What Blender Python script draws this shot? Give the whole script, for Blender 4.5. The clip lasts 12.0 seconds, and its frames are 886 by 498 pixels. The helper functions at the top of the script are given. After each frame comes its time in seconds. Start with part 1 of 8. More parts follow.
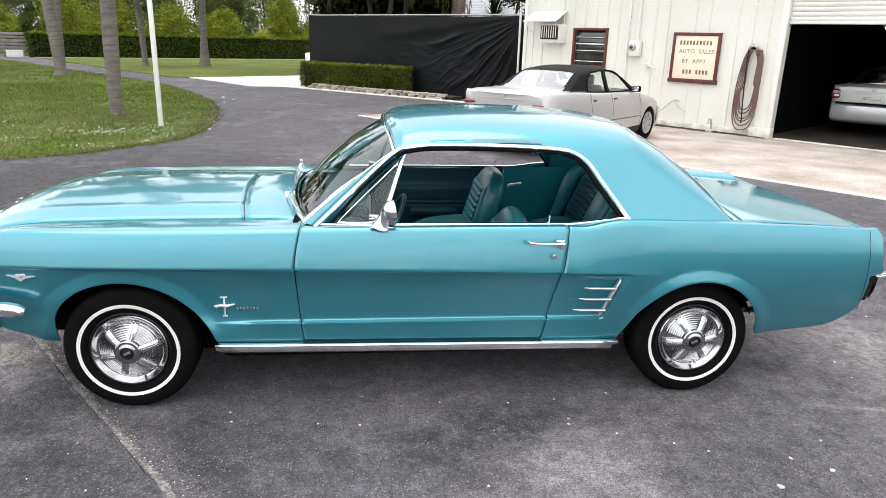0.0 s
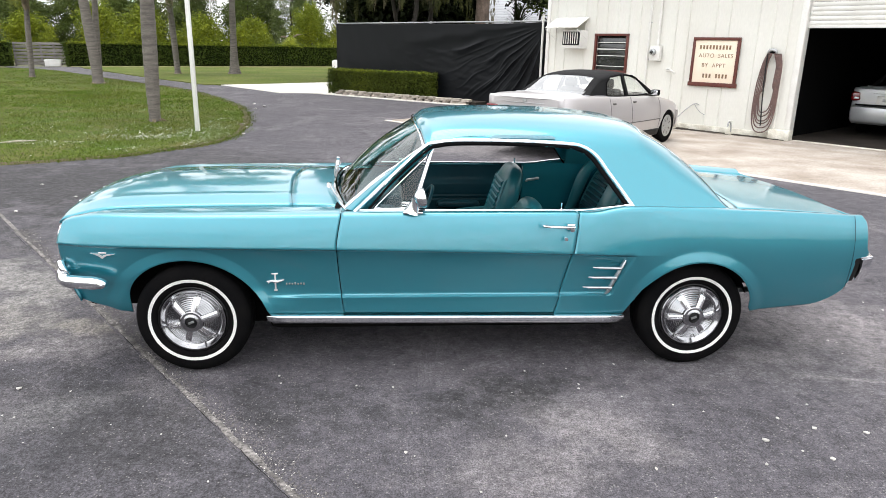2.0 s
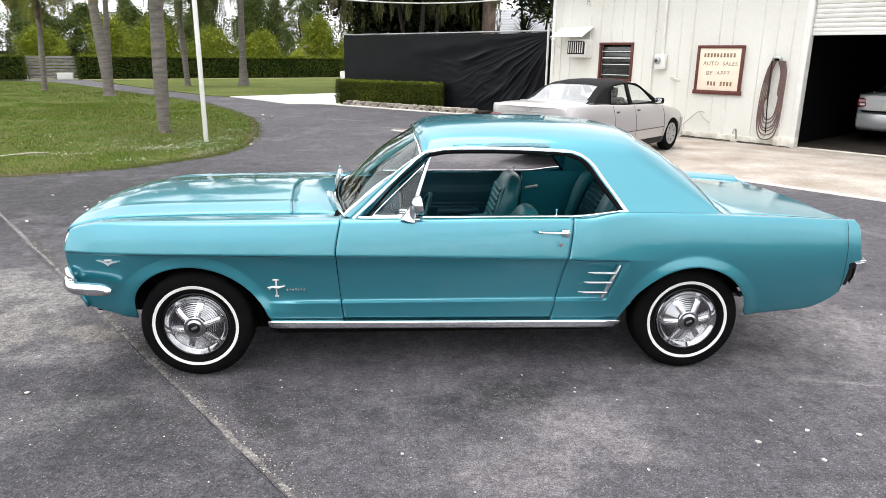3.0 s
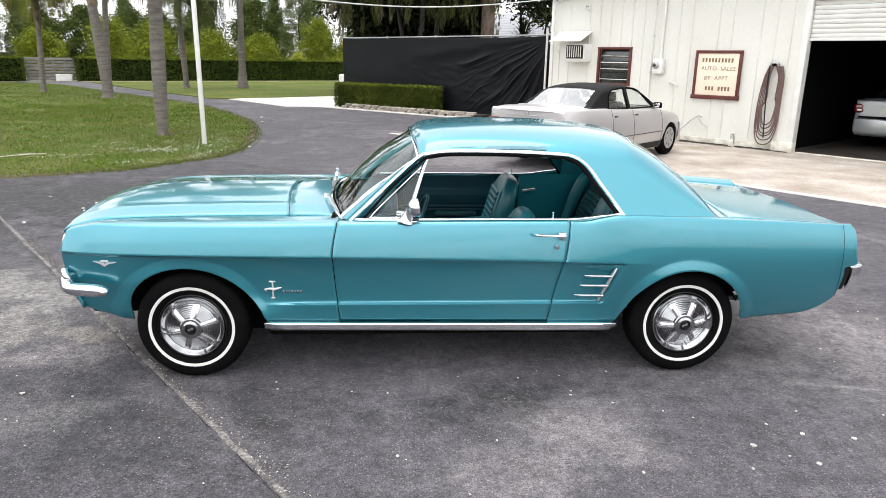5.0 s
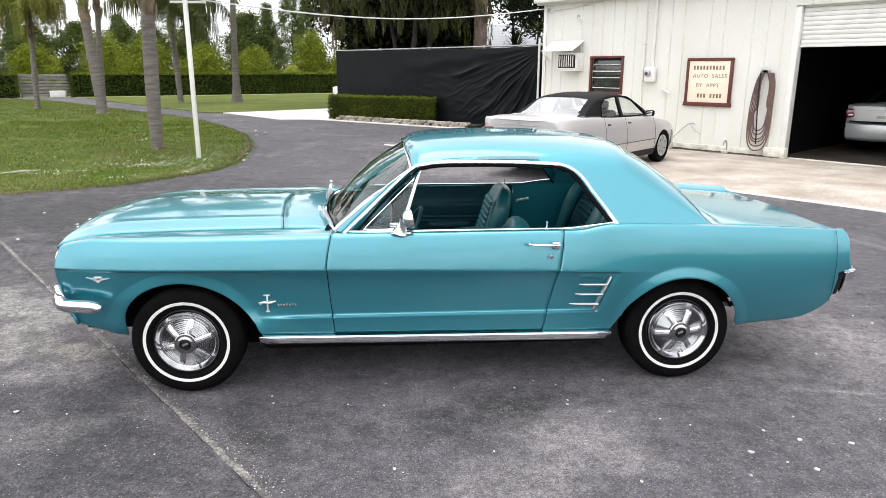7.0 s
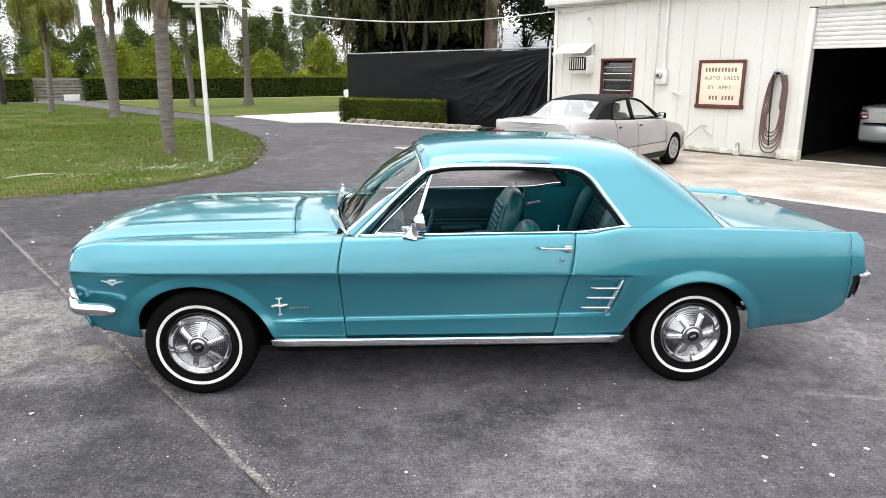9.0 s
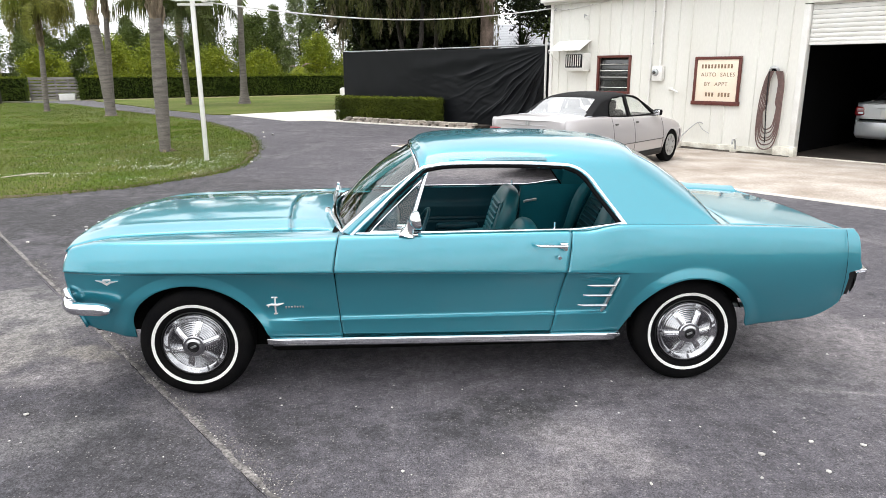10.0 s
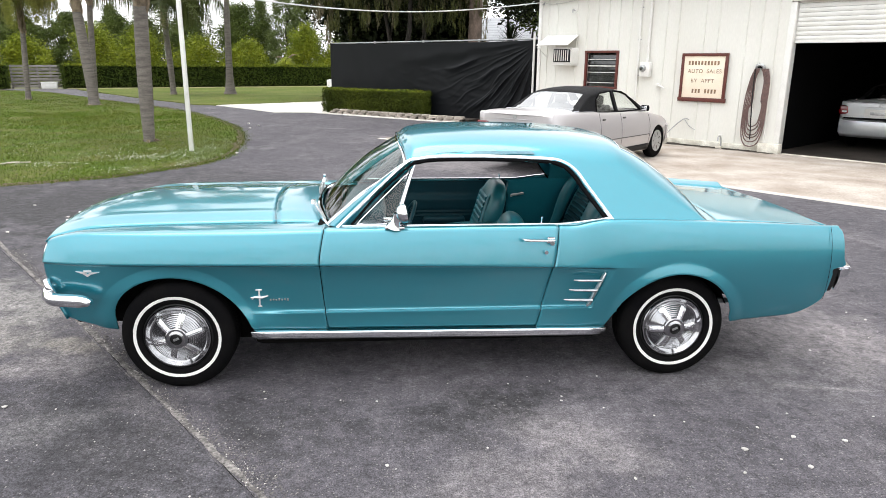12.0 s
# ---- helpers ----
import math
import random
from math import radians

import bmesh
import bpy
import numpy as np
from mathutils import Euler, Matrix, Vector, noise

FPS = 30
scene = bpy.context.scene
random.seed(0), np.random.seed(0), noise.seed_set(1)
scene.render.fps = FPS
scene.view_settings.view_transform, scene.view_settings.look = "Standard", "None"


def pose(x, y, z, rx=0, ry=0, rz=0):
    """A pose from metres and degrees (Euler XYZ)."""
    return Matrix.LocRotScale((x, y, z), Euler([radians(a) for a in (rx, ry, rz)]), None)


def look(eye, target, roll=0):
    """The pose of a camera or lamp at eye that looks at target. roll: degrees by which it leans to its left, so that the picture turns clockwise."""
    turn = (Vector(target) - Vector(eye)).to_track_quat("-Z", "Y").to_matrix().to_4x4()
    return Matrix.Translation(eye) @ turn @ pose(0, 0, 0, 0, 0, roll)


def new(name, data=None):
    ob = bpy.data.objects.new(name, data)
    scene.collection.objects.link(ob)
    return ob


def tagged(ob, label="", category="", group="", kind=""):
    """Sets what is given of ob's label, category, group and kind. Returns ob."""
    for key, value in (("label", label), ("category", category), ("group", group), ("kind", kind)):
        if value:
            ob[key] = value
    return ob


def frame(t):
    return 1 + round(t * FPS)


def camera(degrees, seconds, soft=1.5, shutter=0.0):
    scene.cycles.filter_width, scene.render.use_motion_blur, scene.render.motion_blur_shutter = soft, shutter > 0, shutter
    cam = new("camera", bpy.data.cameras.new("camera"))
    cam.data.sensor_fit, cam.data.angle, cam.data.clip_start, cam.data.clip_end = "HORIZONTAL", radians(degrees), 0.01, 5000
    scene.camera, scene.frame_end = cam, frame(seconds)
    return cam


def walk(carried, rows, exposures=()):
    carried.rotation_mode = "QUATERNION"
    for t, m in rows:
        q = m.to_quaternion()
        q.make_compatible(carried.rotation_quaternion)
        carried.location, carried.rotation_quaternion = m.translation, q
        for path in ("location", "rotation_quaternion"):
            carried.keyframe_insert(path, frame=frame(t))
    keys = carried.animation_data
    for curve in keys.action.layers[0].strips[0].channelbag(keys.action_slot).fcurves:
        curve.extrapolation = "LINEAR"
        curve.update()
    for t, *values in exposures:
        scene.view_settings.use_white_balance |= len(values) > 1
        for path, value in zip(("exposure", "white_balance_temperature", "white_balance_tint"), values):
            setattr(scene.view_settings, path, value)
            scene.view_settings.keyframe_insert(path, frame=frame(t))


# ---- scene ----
cam = camera(66.0, 12.0, soft=0.7)
PATH = [
    (0, (-0.256, -3.833, 1.735), (-0.042, -1.934, 1.145), 1.6),
    (0.5, (-0.269, -3.933, 1.746), (-0.08, -2.026, 1.174), 1.2),
    (1, (-0.379, -4.059, 1.745), (-0.125, -2.156, 1.183), 2.0),
    (1.5, (-0.395, -4.169, 1.751), (-0.136, -2.269, 1.181), 2.5),
    (2, (-0.302, -4.268, 1.743), (-0.157, -2.358, 1.168), 1.1),
    (2.5, (-0.246, -4.338, 1.741), (-0.12, -2.423, 1.176), 1.1),
    (3, (-0.242, -4.345, 1.747), (-0.124, -2.426, 1.198), 0.6),
    (5, (-0.233, -4.351, 1.742), (-0.11, -2.429, 1.203), 0.9),
    (5.5, (-0.23, -4.344, 1.745), (-0.108, -2.419, 1.214), 0.7),
    (6, (-0.225, -4.342, 1.747), (-0.1, -2.412, 1.238), -0.0),
    (6.5, (-0.224, -4.345, 1.745), (-0.099, -2.417, 1.23), 0.2),
    (7, (-0.222, -4.351, 1.746), (-0.088, -2.422, 1.236), 0.1),
    (9, (-0.228, -4.353, 1.752), (-0.124, -2.42, 1.249), -0.1),
    (9.5, (-0.221, -4.347, 1.754), (-0.109, -2.415, 1.252), -0.4),
    (10, (-0.221, -4.342, 1.75), (-0.109, -2.411, 1.241), -0.3),
    (10.5, (-0.219, -4.337, 1.748), (-0.11, -2.408, 1.233), -0.7),
    (11, (-0.22, -4.332, 1.746), (-0.109, -2.404, 1.225), -0.4),
    (11.5, (-0.218, -4.326, 1.747), (-0.099, -2.402, 1.215), -0.4),
    (12, (-0.221, -4.322, 1.744), (-0.069, -2.398, 1.217), 0.5),
]
walk(cam, [(t, look(eye, target, roll)) for t, eye, target, roll in PATH])

# ---- world, sun, exposure ----
world = bpy.data.worlds.new("overcast_sky")
scene.world = world
world.use_nodes = True
wn, wl = world.node_tree.nodes, world.node_tree.links
sky = wn.new("ShaderNodeTexSky")
sky.sky_type = 'NISHITA'
sky.sun_disc = False
sky.sun_elevation = radians(58)
sky.sun_rotation = radians(200)
sky.air_density, sky.dust_density, sky.ozone_density = 1.0, 1.0, 1.0
veil = wn.new("ShaderNodeHueSaturation")
veil.inputs["Saturation"].default_value = 0.14
veil.inputs["Value"].default_value = 3.0
wl.new(sky.outputs[0], veil.inputs["Color"])
# a bright cloud layer with soft structure covers most of the sky
wtc = wn.new("ShaderNodeTexCoord")
cloud = wn.new("ShaderNodeTexNoise")
cloud.inputs["Scale"].default_value, cloud.inputs["Detail"].default_value = 2.2, 6.0
wl.new(wtc.outputs["Generated"], cloud.inputs["Vector"])
tone = wn.new("ShaderNodeMapRange")
tone.inputs["From Min"].default_value, tone.inputs["From Max"].default_value = 0.32, 0.68
tone.inputs["To Min"].default_value, tone.inputs["To Max"].default_value = 3.2, 6.6
wl.new(cloud.outputs["Fac"], tone.inputs["Value"])
# an overcast sky is brightest overhead
axis = wn.new("ShaderNodeSeparateXYZ")
wl.new(wtc.outputs["Generated"], axis.inputs[0])
dome = wn.new("ShaderNodeMapRange")
dome.inputs["From Min"].default_value, dome.inputs["From Max"].default_value = 0.0, 0.9
dome.inputs["To Min"].default_value, dome.inputs["To Max"].default_value = 0.60, 1.30
wl.new(axis.outputs[2], dome.inputs["Value"])
toned = wn.new("ShaderNodeMath")
toned.operation = 'MULTIPLY'
wl.new(tone.outputs[0], toned.inputs[0])
wl.new(dome.outputs[0], toned.inputs[1])
layer = wn.new("ShaderNodeVectorMath")
layer.operation = 'SCALE'
layer.inputs[0].default_value = (0.97, 0.985, 1.0)
wl.new(toned.outputs[0], layer.inputs["Scale"])
cover = wn.new("ShaderNodeMix")
cover.data_type = 'RGBA'
cover.inputs[0].default_value = 0.75
wl.new(veil.outputs[0], cover.inputs[6])
wl.new(layer.outputs[0], cover.inputs[7])
wl.new(cover.outputs[2], wn["Background"].inputs["Color"])
wn["Background"].inputs["Strength"].default_value = 0.145
sun_data = bpy.data.lights.new("sun", 'SUN')
sun_data.energy, sun_data.angle, sun_data.color = 0.85, radians(44), (1.0, 0.96, 0.9)
sun = new("sun", sun_data)
sun.matrix_world = look((-6, 9, 40), (0, 0, 0))
scene.view_settings.exposure = 1.08

# ---- materials ----
def shader(name, color, rough=0.6, metal=0.0, dark=None, scale=3.0, amount=0.5, fine=60.0, fine_amount=0.25,
           bump=0.0, bump_scale=80.0, coat=0.0, island=0.0, per_object=0.0, spec=0.5, stretch=None):
    """A surface with slow stains towards the colour dark, fine grain, relief and a rougher or smoother patchwork."""
    m = bpy.data.materials.new(name)
    m.use_nodes = True
    n, l = m.node_tree.nodes, m.node_tree.links
    p = n["Principled BSDF"]
    p.inputs["Roughness"].default_value = rough
    p.inputs["Metallic"].default_value = metal
    p.inputs["Coat Weight"].default_value = coat
    p.inputs["Coat Roughness"].default_value = 0.045
    p.inputs["Coat IOR"].default_value = 1.85
    p.inputs["Specular IOR Level"].default_value = spec
    tc = n.new("ShaderNodeTexCoord")
    source = tc.outputs["Object"]
    if stretch:
        mp = n.new("ShaderNodeMapping")
        mp.inputs["Scale"].default_value = stretch
        l.new(source, mp.inputs["Vector"])
        source = mp.outputs["Vector"]
    big = n.new("ShaderNodeTexNoise")
    big.inputs["Scale"].default_value = scale
    big.inputs["Detail"].default_value = 5.0
    l.new(source, big.inputs["Vector"])
    ramp = n.new("ShaderNodeMapRange")
    ramp.inputs["From Min"].default_value, ramp.inputs["From Max"].default_value = 0.35, 0.68
    ramp.inputs["To Max"].default_value = amount
    l.new(big.outputs["Fac"], ramp.inputs["Value"])
    mix = n.new("ShaderNodeMix")
    mix.data_type = 'RGBA'
    mix.inputs[6].default_value = (*color, 1)
    mix.inputs[7].default_value = (*(dark or [c * 0.6 for c in color]), 1)
    l.new(ramp.outputs[0], mix.inputs[0])
    out = mix.outputs[2]
    grain = n.new("ShaderNodeTexNoise")
    grain.inputs["Scale"].default_value = fine
    grain.inputs["Detail"].default_value = 3.0
    l.new(source, grain.inputs["Vector"])
    gr = n.new("ShaderNodeMapRange")
    gr.inputs["From Min"].default_value, gr.inputs["From Max"].default_value = 0.3, 0.7
    gr.inputs["To Min"].default_value, gr.inputs["To Max"].default_value = 1 - fine_amount, 1 + fine_amount
    l.new(grain.outputs["Fac"], gr.inputs["Value"])
    value = gr.outputs[0]
    for kind, strength in (("ShaderNodeNewGeometry", island), ("ShaderNodeObjectInfo", per_object)):
        if strength:
            g = n.new(kind)
            r = n.new("ShaderNodeMapRange")
            r.inputs["To Min"].default_value, r.inputs["To Max"].default_value = 1 - strength, 1 + strength
            l.new(g.outputs["Random Per Island" if kind.endswith("Geometry") else "Random"], r.inputs["Value"])
            mul = n.new("ShaderNodeMath")
            mul.operation = 'MULTIPLY'
            l.new(value, mul.inputs[0])
            l.new(r.outputs[0], mul.inputs[1])
            value = mul.outputs[0]
    vm = n.new("ShaderNodeVectorMath")
    vm.operation = 'SCALE'
    l.new(out, vm.inputs[0])
    l.new(value, vm.inputs["Scale"])
    l.new(vm.outputs[0], p.inputs["Base Color"])
    if bump:
        bn = n.new("ShaderNodeTexNoise")
        bn.inputs["Scale"].default_value = bump_scale
        bn.inputs["Detail"].default_value = 4.0
        l.new(source, bn.inputs["Vector"])
        b = n.new("ShaderNodeBump")
        b.inputs["Strength"].default_value = bump
        b.inputs["Distance"].default_value = 0.01
        l.new(bn.outputs["Fac"], b.inputs["Height"])
        l.new(b.outputs[0], p.inputs["Normal"])
    return m


def glass(name, tint=(0.8, 0.9, 0.88), mirror=0.06, rough=0.0):
    """Thin car glass: clear tinted body under a mirror-like face."""
    m = bpy.data.materials.new(name)
    m.use_nodes = True
    n, l = m.node_tree.nodes, m.node_tree.links
    n.remove(n["Principled BSDF"])
    clear = n.new("ShaderNodeBsdfTransparent")
    clear.inputs["Color"].default_value = (*tint, 1)
    gloss = n.new("ShaderNodeBsdfGlossy")
    gloss.inputs["Roughness"].default_value = rough
    lw = n.new("ShaderNodeLayerWeight")
    lw.inputs["Blend"].default_value = 0.5
    pw = n.new("ShaderNodeMath")
    pw.operation = 'POWER'
    pw.inputs[1].default_value = 4.5
    l.new(lw.outputs["Facing"], pw.inputs[0])
    f = n.new("ShaderNodeMapRange")
    f.inputs["To Min"].default_value, f.inputs["To Max"].default_value = mirror, 1.0
    l.new(pw.outputs[0], f.inputs["Value"])
    mx = n.new("ShaderNodeMixShader")
    l.new(f.outputs[0], mx.inputs[0])
    l.new(clear.outputs[0], mx.inputs[1])
    l.new(gloss.outputs[0], mx.inputs[2])
    l.new(mx.outputs[0], n["Material Output"].inputs["Surface"])
    return m


def leaf_shader(name, color, other, rough=0.55):
    m = shader(name, color, rough, dark=other, scale=0.6, amount=0.9, fine=9.0, fine_amount=0.25, island=0.32, spec=0.10)
    p = m.node_tree.nodes["Principled BSDF"]
    p.inputs["Subsurface Weight"].default_value = 0.0
    return m


M = {}
M["paint"] = shader("turquoise_paint", (0.022, 0.238, 0.306), 0.37, 0.70, (0.027, 0.255, 0.326), 0.8, 0.6, 900, 0.05, coat=1.0)
M["paint"].node_tree.nodes["Principled BSDF"].inputs["Coat Roughness"].default_value = 0.07
M["paint"].node_tree.nodes["Principled BSDF"].inputs["Coat IOR"].default_value = 1.75
M["strip_grey_blue"] = shader("grey_blue_strip", (0.10, 0.22, 0.27), 0.55, 0.1, (0.14, 0.26, 0.30), 14, 0.7, 90, 0.2)
M["chrome"] = shader("chrome", (0.82, 0.83, 0.85), 0.07, 1.0, (0.6, 0.6, 0.62), 18, 0.4, 200, 0.04)
M["spoke_metal"] = shader("wheel_spoke_metal", (0.80, 0.80, 0.81), 0.22, 1.0, (0.62, 0.62, 0.63), 18, 0.4, 200, 0.04)
M["emblem"] = shader("bright_emblem_metal", (0.72, 0.72, 0.73), 0.38, 0.55, (0.7, 0.7, 0.7), 18, 0.3, 200, 0.04)
M["chrome_dull"] = shader("dull_chrome", (0.55, 0.55, 0.56), 0.28, 1.0, (0.3, 0.3, 0.3), 22, 0.6, 200, 0.1)
M["wheel_metal"] = shader("wheel_cover_metal", (0.46, 0.46, 0.47), 0.12, 1.0, (0.26, 0.26, 0.27), 16, 0.6, 200, 0.1)
M["tyre"] = shader("tyre_rubber", (0.0045, 0.0045, 0.005), 0.7, 0, (0.009, 0.0085, 0.008), 9, 0.6, 140, 0.2, bump=0.1, spec=0.02)
M["white_rubber"] = shader("whitewall", (0.78, 0.77, 0.74), 0.55, 0, (0.6, 0.58, 0.55), 16, 0.4, 90, 0.05)
M["black"] = shader("black_trim", (0.005, 0.005, 0.0055), 0.5, 0, (0.012, 0.012, 0.012), 9, 0.5, spec=0.3)
M["rubber"] = shader("seal_rubber", (0.0035, 0.0035, 0.004), 0.8, 0, (0.007, 0.007, 0.007), 9, 0.5, spec=0.08)
M["underbody"] = shader("underbody", (0.004, 0.004, 0.004), 0.95, 0, (0.010, 0.009, 0.008), 5, 0.6, bump=0.2, spec=0.05)
M["vinyl"] = shader("teal_vinyl", (0.015, 0.128, 0.158), 0.30, 0, (0.022, 0.155, 0.185), 6, 0.5, 220, 0.12, bump=0.06, bump_scale=300, spec=0.5)
M["vinyl_trim"] = shader("trim_vinyl", (0.009, 0.150, 0.195), 0.38, 0, (0.012, 0.172, 0.220), 6, 0.5, 220, 0.12, bump=0.06, bump_scale=300, spec=0.25)
M["vinyl_dark"] = shader("dark_teal_vinyl", (0.004, 0.030, 0.042), 0.36, 0, (0.006, 0.042, 0.055), 6, 0.5, 220, 0.12, bump=0.06, bump_scale=300, spec=0.22)
M["carpet"] = shader("carpet", (0.01, 0.04, 0.05), 0.95, 0, (0.006, 0.02, 0.025), 8, 0.6, 300, 0.3, bump=0.3, bump_scale=400)
M["headliner"] = shader("headliner", (0.10, 0.20, 0.22), 0.85, 0, None, 4, 0.3)
M["screen_glass"] = glass("windscreen_glass", (0.62, 0.74, 0.70), 0.07)
M["car_glass"] = glass("side_glass", (0.94, 0.96, 0.95), 0.06)
# Mirror share raised well above plain glass to brighten the rear window.
M["bright_glass"] = glass("mirrored_rear_glass", (0.8, 0.84, 0.83), 0.48, 0.02)
M["lens_red"] = shader("red_lens", (0.17, 0.004, 0.006), 0.15, 0, (0.11, 0.003, 0.004), 20, 0.4, coat=0.6)
M["lens_clear"] = shader("clear_lens", (0.75, 0.76, 0.78), 0.08, 0.2, None, 20, 0.2, coat=1.0)
M["silver"] = shader("silver_paint", (0.52, 0.49, 0.49), 0.33, 0.40, (0.48, 0.452, 0.452), 1.2, 0.5, 700, 0.05, coat=0.35)
M["silver_cool"] = shader("cool_silver_paint", (0.64, 0.66, 0.67), 0.3, 0.4, None, 1.2, 0.2, 700, 0.05, coat=0.8)
M["vinyl_roof"] = shader("black_vinyl_roof", (0.009, 0.009, 0.010), 0.6, 0, (0.016, 0.015, 0.015), 7, 0.5, 300, 0.2, bump=0.15, bump_scale=260, spec=0.07)
M["grey_trim"] = shader("grey_trim", (0.07, 0.065, 0.06), 0.5)
M["hub_silver"] = shader("silver_wheel", (0.5, 0.5, 0.5), 0.35, 0.6, (0.3, 0.3, 0.3), 20, 0.5)
M["siding"] = shader("painted_siding", (0.68, 0.672, 0.625), 0.55, 0, (0.60, 0.58, 0.52), 1.1, 0.5, 30, 0.03, bump=0.05, bump_scale=40, stretch=(1, 1, 0.35))
M["white_paint"] = shader("white_paint", (0.72, 0.71, 0.68), 0.5, 0, (0.58, 0.56, 0.52), 3.5, 0.5, 50, 0.05)
M["plinth"] = shader("painted_plinth", (0.74, 0.72, 0.64), 0.7, 0, (0.40, 0.36, 0.29), 5, 0.8, 50, 0.12, bump=0.2, bump_scale=50)
M["brown_wood"] = shader("red_brown_wood", (0.105, 0.020, 0.012), 0.5, 0, (0.06, 0.012, 0.008), 12, 0.6, 90, 0.2, bump=0.1)
M["sign_face"] = shader("cream_board", (0.80, 0.69, 0.56), 0.6, 0, (0.74, 0.62, 0.48), 4, 0.5, 60, 0.05)
M["sign_ink"] = shader("brown_letters", (0.15, 0.095, 0.060), 0.7, 0, (0.36, 0.23, 0.13), 16, 0.8)
M["hose"] = shader("brown_rubber", (0.150, 0.088, 0.078), 0.55, 0, (0.085, 0.058, 0.054), 14, 0.6)
M["steel"] = shader("galvanised_steel", (0.42, 0.43, 0.43), 0.4, 0.7, (0.25, 0.25, 0.25), 15, 0.5)
M["window_dark"] = shader("dark_window", (0.02, 0.022, 0.022), 0.12, 0, (0.035, 0.035, 0.033), 5, 0.6, coat=0.5)
M["concrete"] = shader("apron_concrete", (0.435, 0.388, 0.345), 0.85, 0, (0.225, 0.178, 0.138), 1.3, 0.80, 40, 0.22, bump=0.25, bump_scale=60)
M["concrete_white"] = shader("white_concrete", (0.66, 0.63, 0.57), 0.85, 0, (0.5, 0.47, 0.42), 0.8, 0.6, 30, 0.1)
# Interior and floor colours carry the darkness of the unlit garage.
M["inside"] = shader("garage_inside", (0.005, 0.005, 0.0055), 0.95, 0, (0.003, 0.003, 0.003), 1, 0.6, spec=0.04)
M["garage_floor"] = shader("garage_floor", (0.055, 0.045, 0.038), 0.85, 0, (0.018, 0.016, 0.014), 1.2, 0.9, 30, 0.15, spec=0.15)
M["windscreen_cloth"] = shader("black_screen_cloth", (0.0028, 0.0034, 0.0045), 0.43, 0, (0.0040, 0.0048, 0.006), 1.5, 0.6, 120, 0.15, bump=0.25, bump_scale=3.5, spec=0.16, stretch=(1.2, 1.2, 0.5))
M["stone"] = shader("edging_stone", (0.42, 0.38, 0.33), 0.9, 0, (0.22, 0.18, 0.15), 6, 0.8, 50, 0.2, bump=0.5, bump_scale=40, per_object=0.3)
M["edge_dirt"] = shader("edge_dirt", (0.135, 0.105, 0.075), 0.95, 0, (0.05, 0.045, 0.025), 7, 0.9, 60, 0.4, bump=0.6, bump_scale=50, spec=0.1)
M["wall_dirt"] = shader("wall_foot_dirt", (0.060, 0.043, 0.030), 0.95, 0, (0.20, 0.17, 0.14), 3.5, 0.9, 60, 0.3, bump=0.3)
M["dry_sand"] = shader("dry_sand", (0.26, 0.235, 0.135), 0.95, 0, (0.12, 0.125, 0.05), 2.5, 0.8, 40, 0.3, bump=0.3, spec=0.1)
M["soil"] = shader("dark_soil", (0.04, 0.03, 0.022), 0.95, 0, (0.02, 0.016, 0.012), 4, 0.8, bump=0.4)
M["lawn"] = shader("lawn", (0.056, 0.092, 0.007), 0.95, 0, (0.105, 0.098, 0.032), 1.1, 0.8, 26, 0.65, bump=0.9, bump_scale=70, spec=0.15)
M["lawn_far"] = shader("far_lawn", (0.070, 0.100, 0.012), 0.95, 0, (0.120, 0.128, 0.034), 0.45, 0.9, 14, 0.35, bump=0.5, bump_scale=40, spec=0.15)
M["earth"] = shader("earth", (0.08, 0.085, 0.035), 0.95, 0, (0.10, 0.085, 0.05), 0.1, 0.8, 4, 0.3)
M["blade"] = leaf_shader("grass_blade", (0.066, 0.118, 0.006), (0.098, 0.112, 0.014))
M["clover"] = leaf_shader("clover_flower", (0.72, 0.72, 0.66), (0.5, 0.52, 0.42))
M["palm_trunk"] = shader("palm_trunk", (0.185, 0.163, 0.146), 0.9, 0, (0.060, 0.050, 0.043), 3.2, 0.62, 30, 0.34, bump=0.7, bump_scale=9, stretch=(1.1, 1.1, 7.0))
M["palm_boot"] = shader("palm_boots", (0.26, 0.20, 0.14), 0.9, 0, (0.10, 0.075, 0.05), 8, 0.9, 60, 0.3, bump=0.6, bump_scale=40, stretch=(1, 1, 0.5))
M["palm_leaf"] = leaf_shader("palm_frond", (0.082, 0.110, 0.020), (0.125, 0.125, 0.030), 0.5)
M["palm_young_leaf"] = leaf_shader("yellowish_palm_frond", (0.125, 0.150, 0.022), (0.170, 0.150, 0.040), 0.5)
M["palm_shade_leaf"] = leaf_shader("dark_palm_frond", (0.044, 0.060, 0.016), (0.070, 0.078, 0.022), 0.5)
M["palm_brown"] = shader("brown_palm_trunk", (0.155, 0.112, 0.086), 0.9, 0, (0.055, 0.040, 0.030), 4, 0.9, 40, 0.3, bump=0.8, bump_scale=20, stretch=(1.2, 1.2, 0.5))
M["bark"] = shader("bark", (0.032, 0.027, 0.022), 0.95, 0, (0.016, 0.013, 0.010), 6, 0.8, 50, 0.3, bump=0.6, bump_scale=25, stretch=(1, 1, 0.4))
M["dry_stalk"] = shader("dry_stalk", (0.48, 0.43, 0.36), 0.85, 0, (0.3, 0.26, 0.2), 8, 0.7, 60, 0.2)
M["hedge_leaf"] = leaf_shader("hedge_leaf", (0.088, 0.106, 0.014), (0.036, 0.052, 0.008))
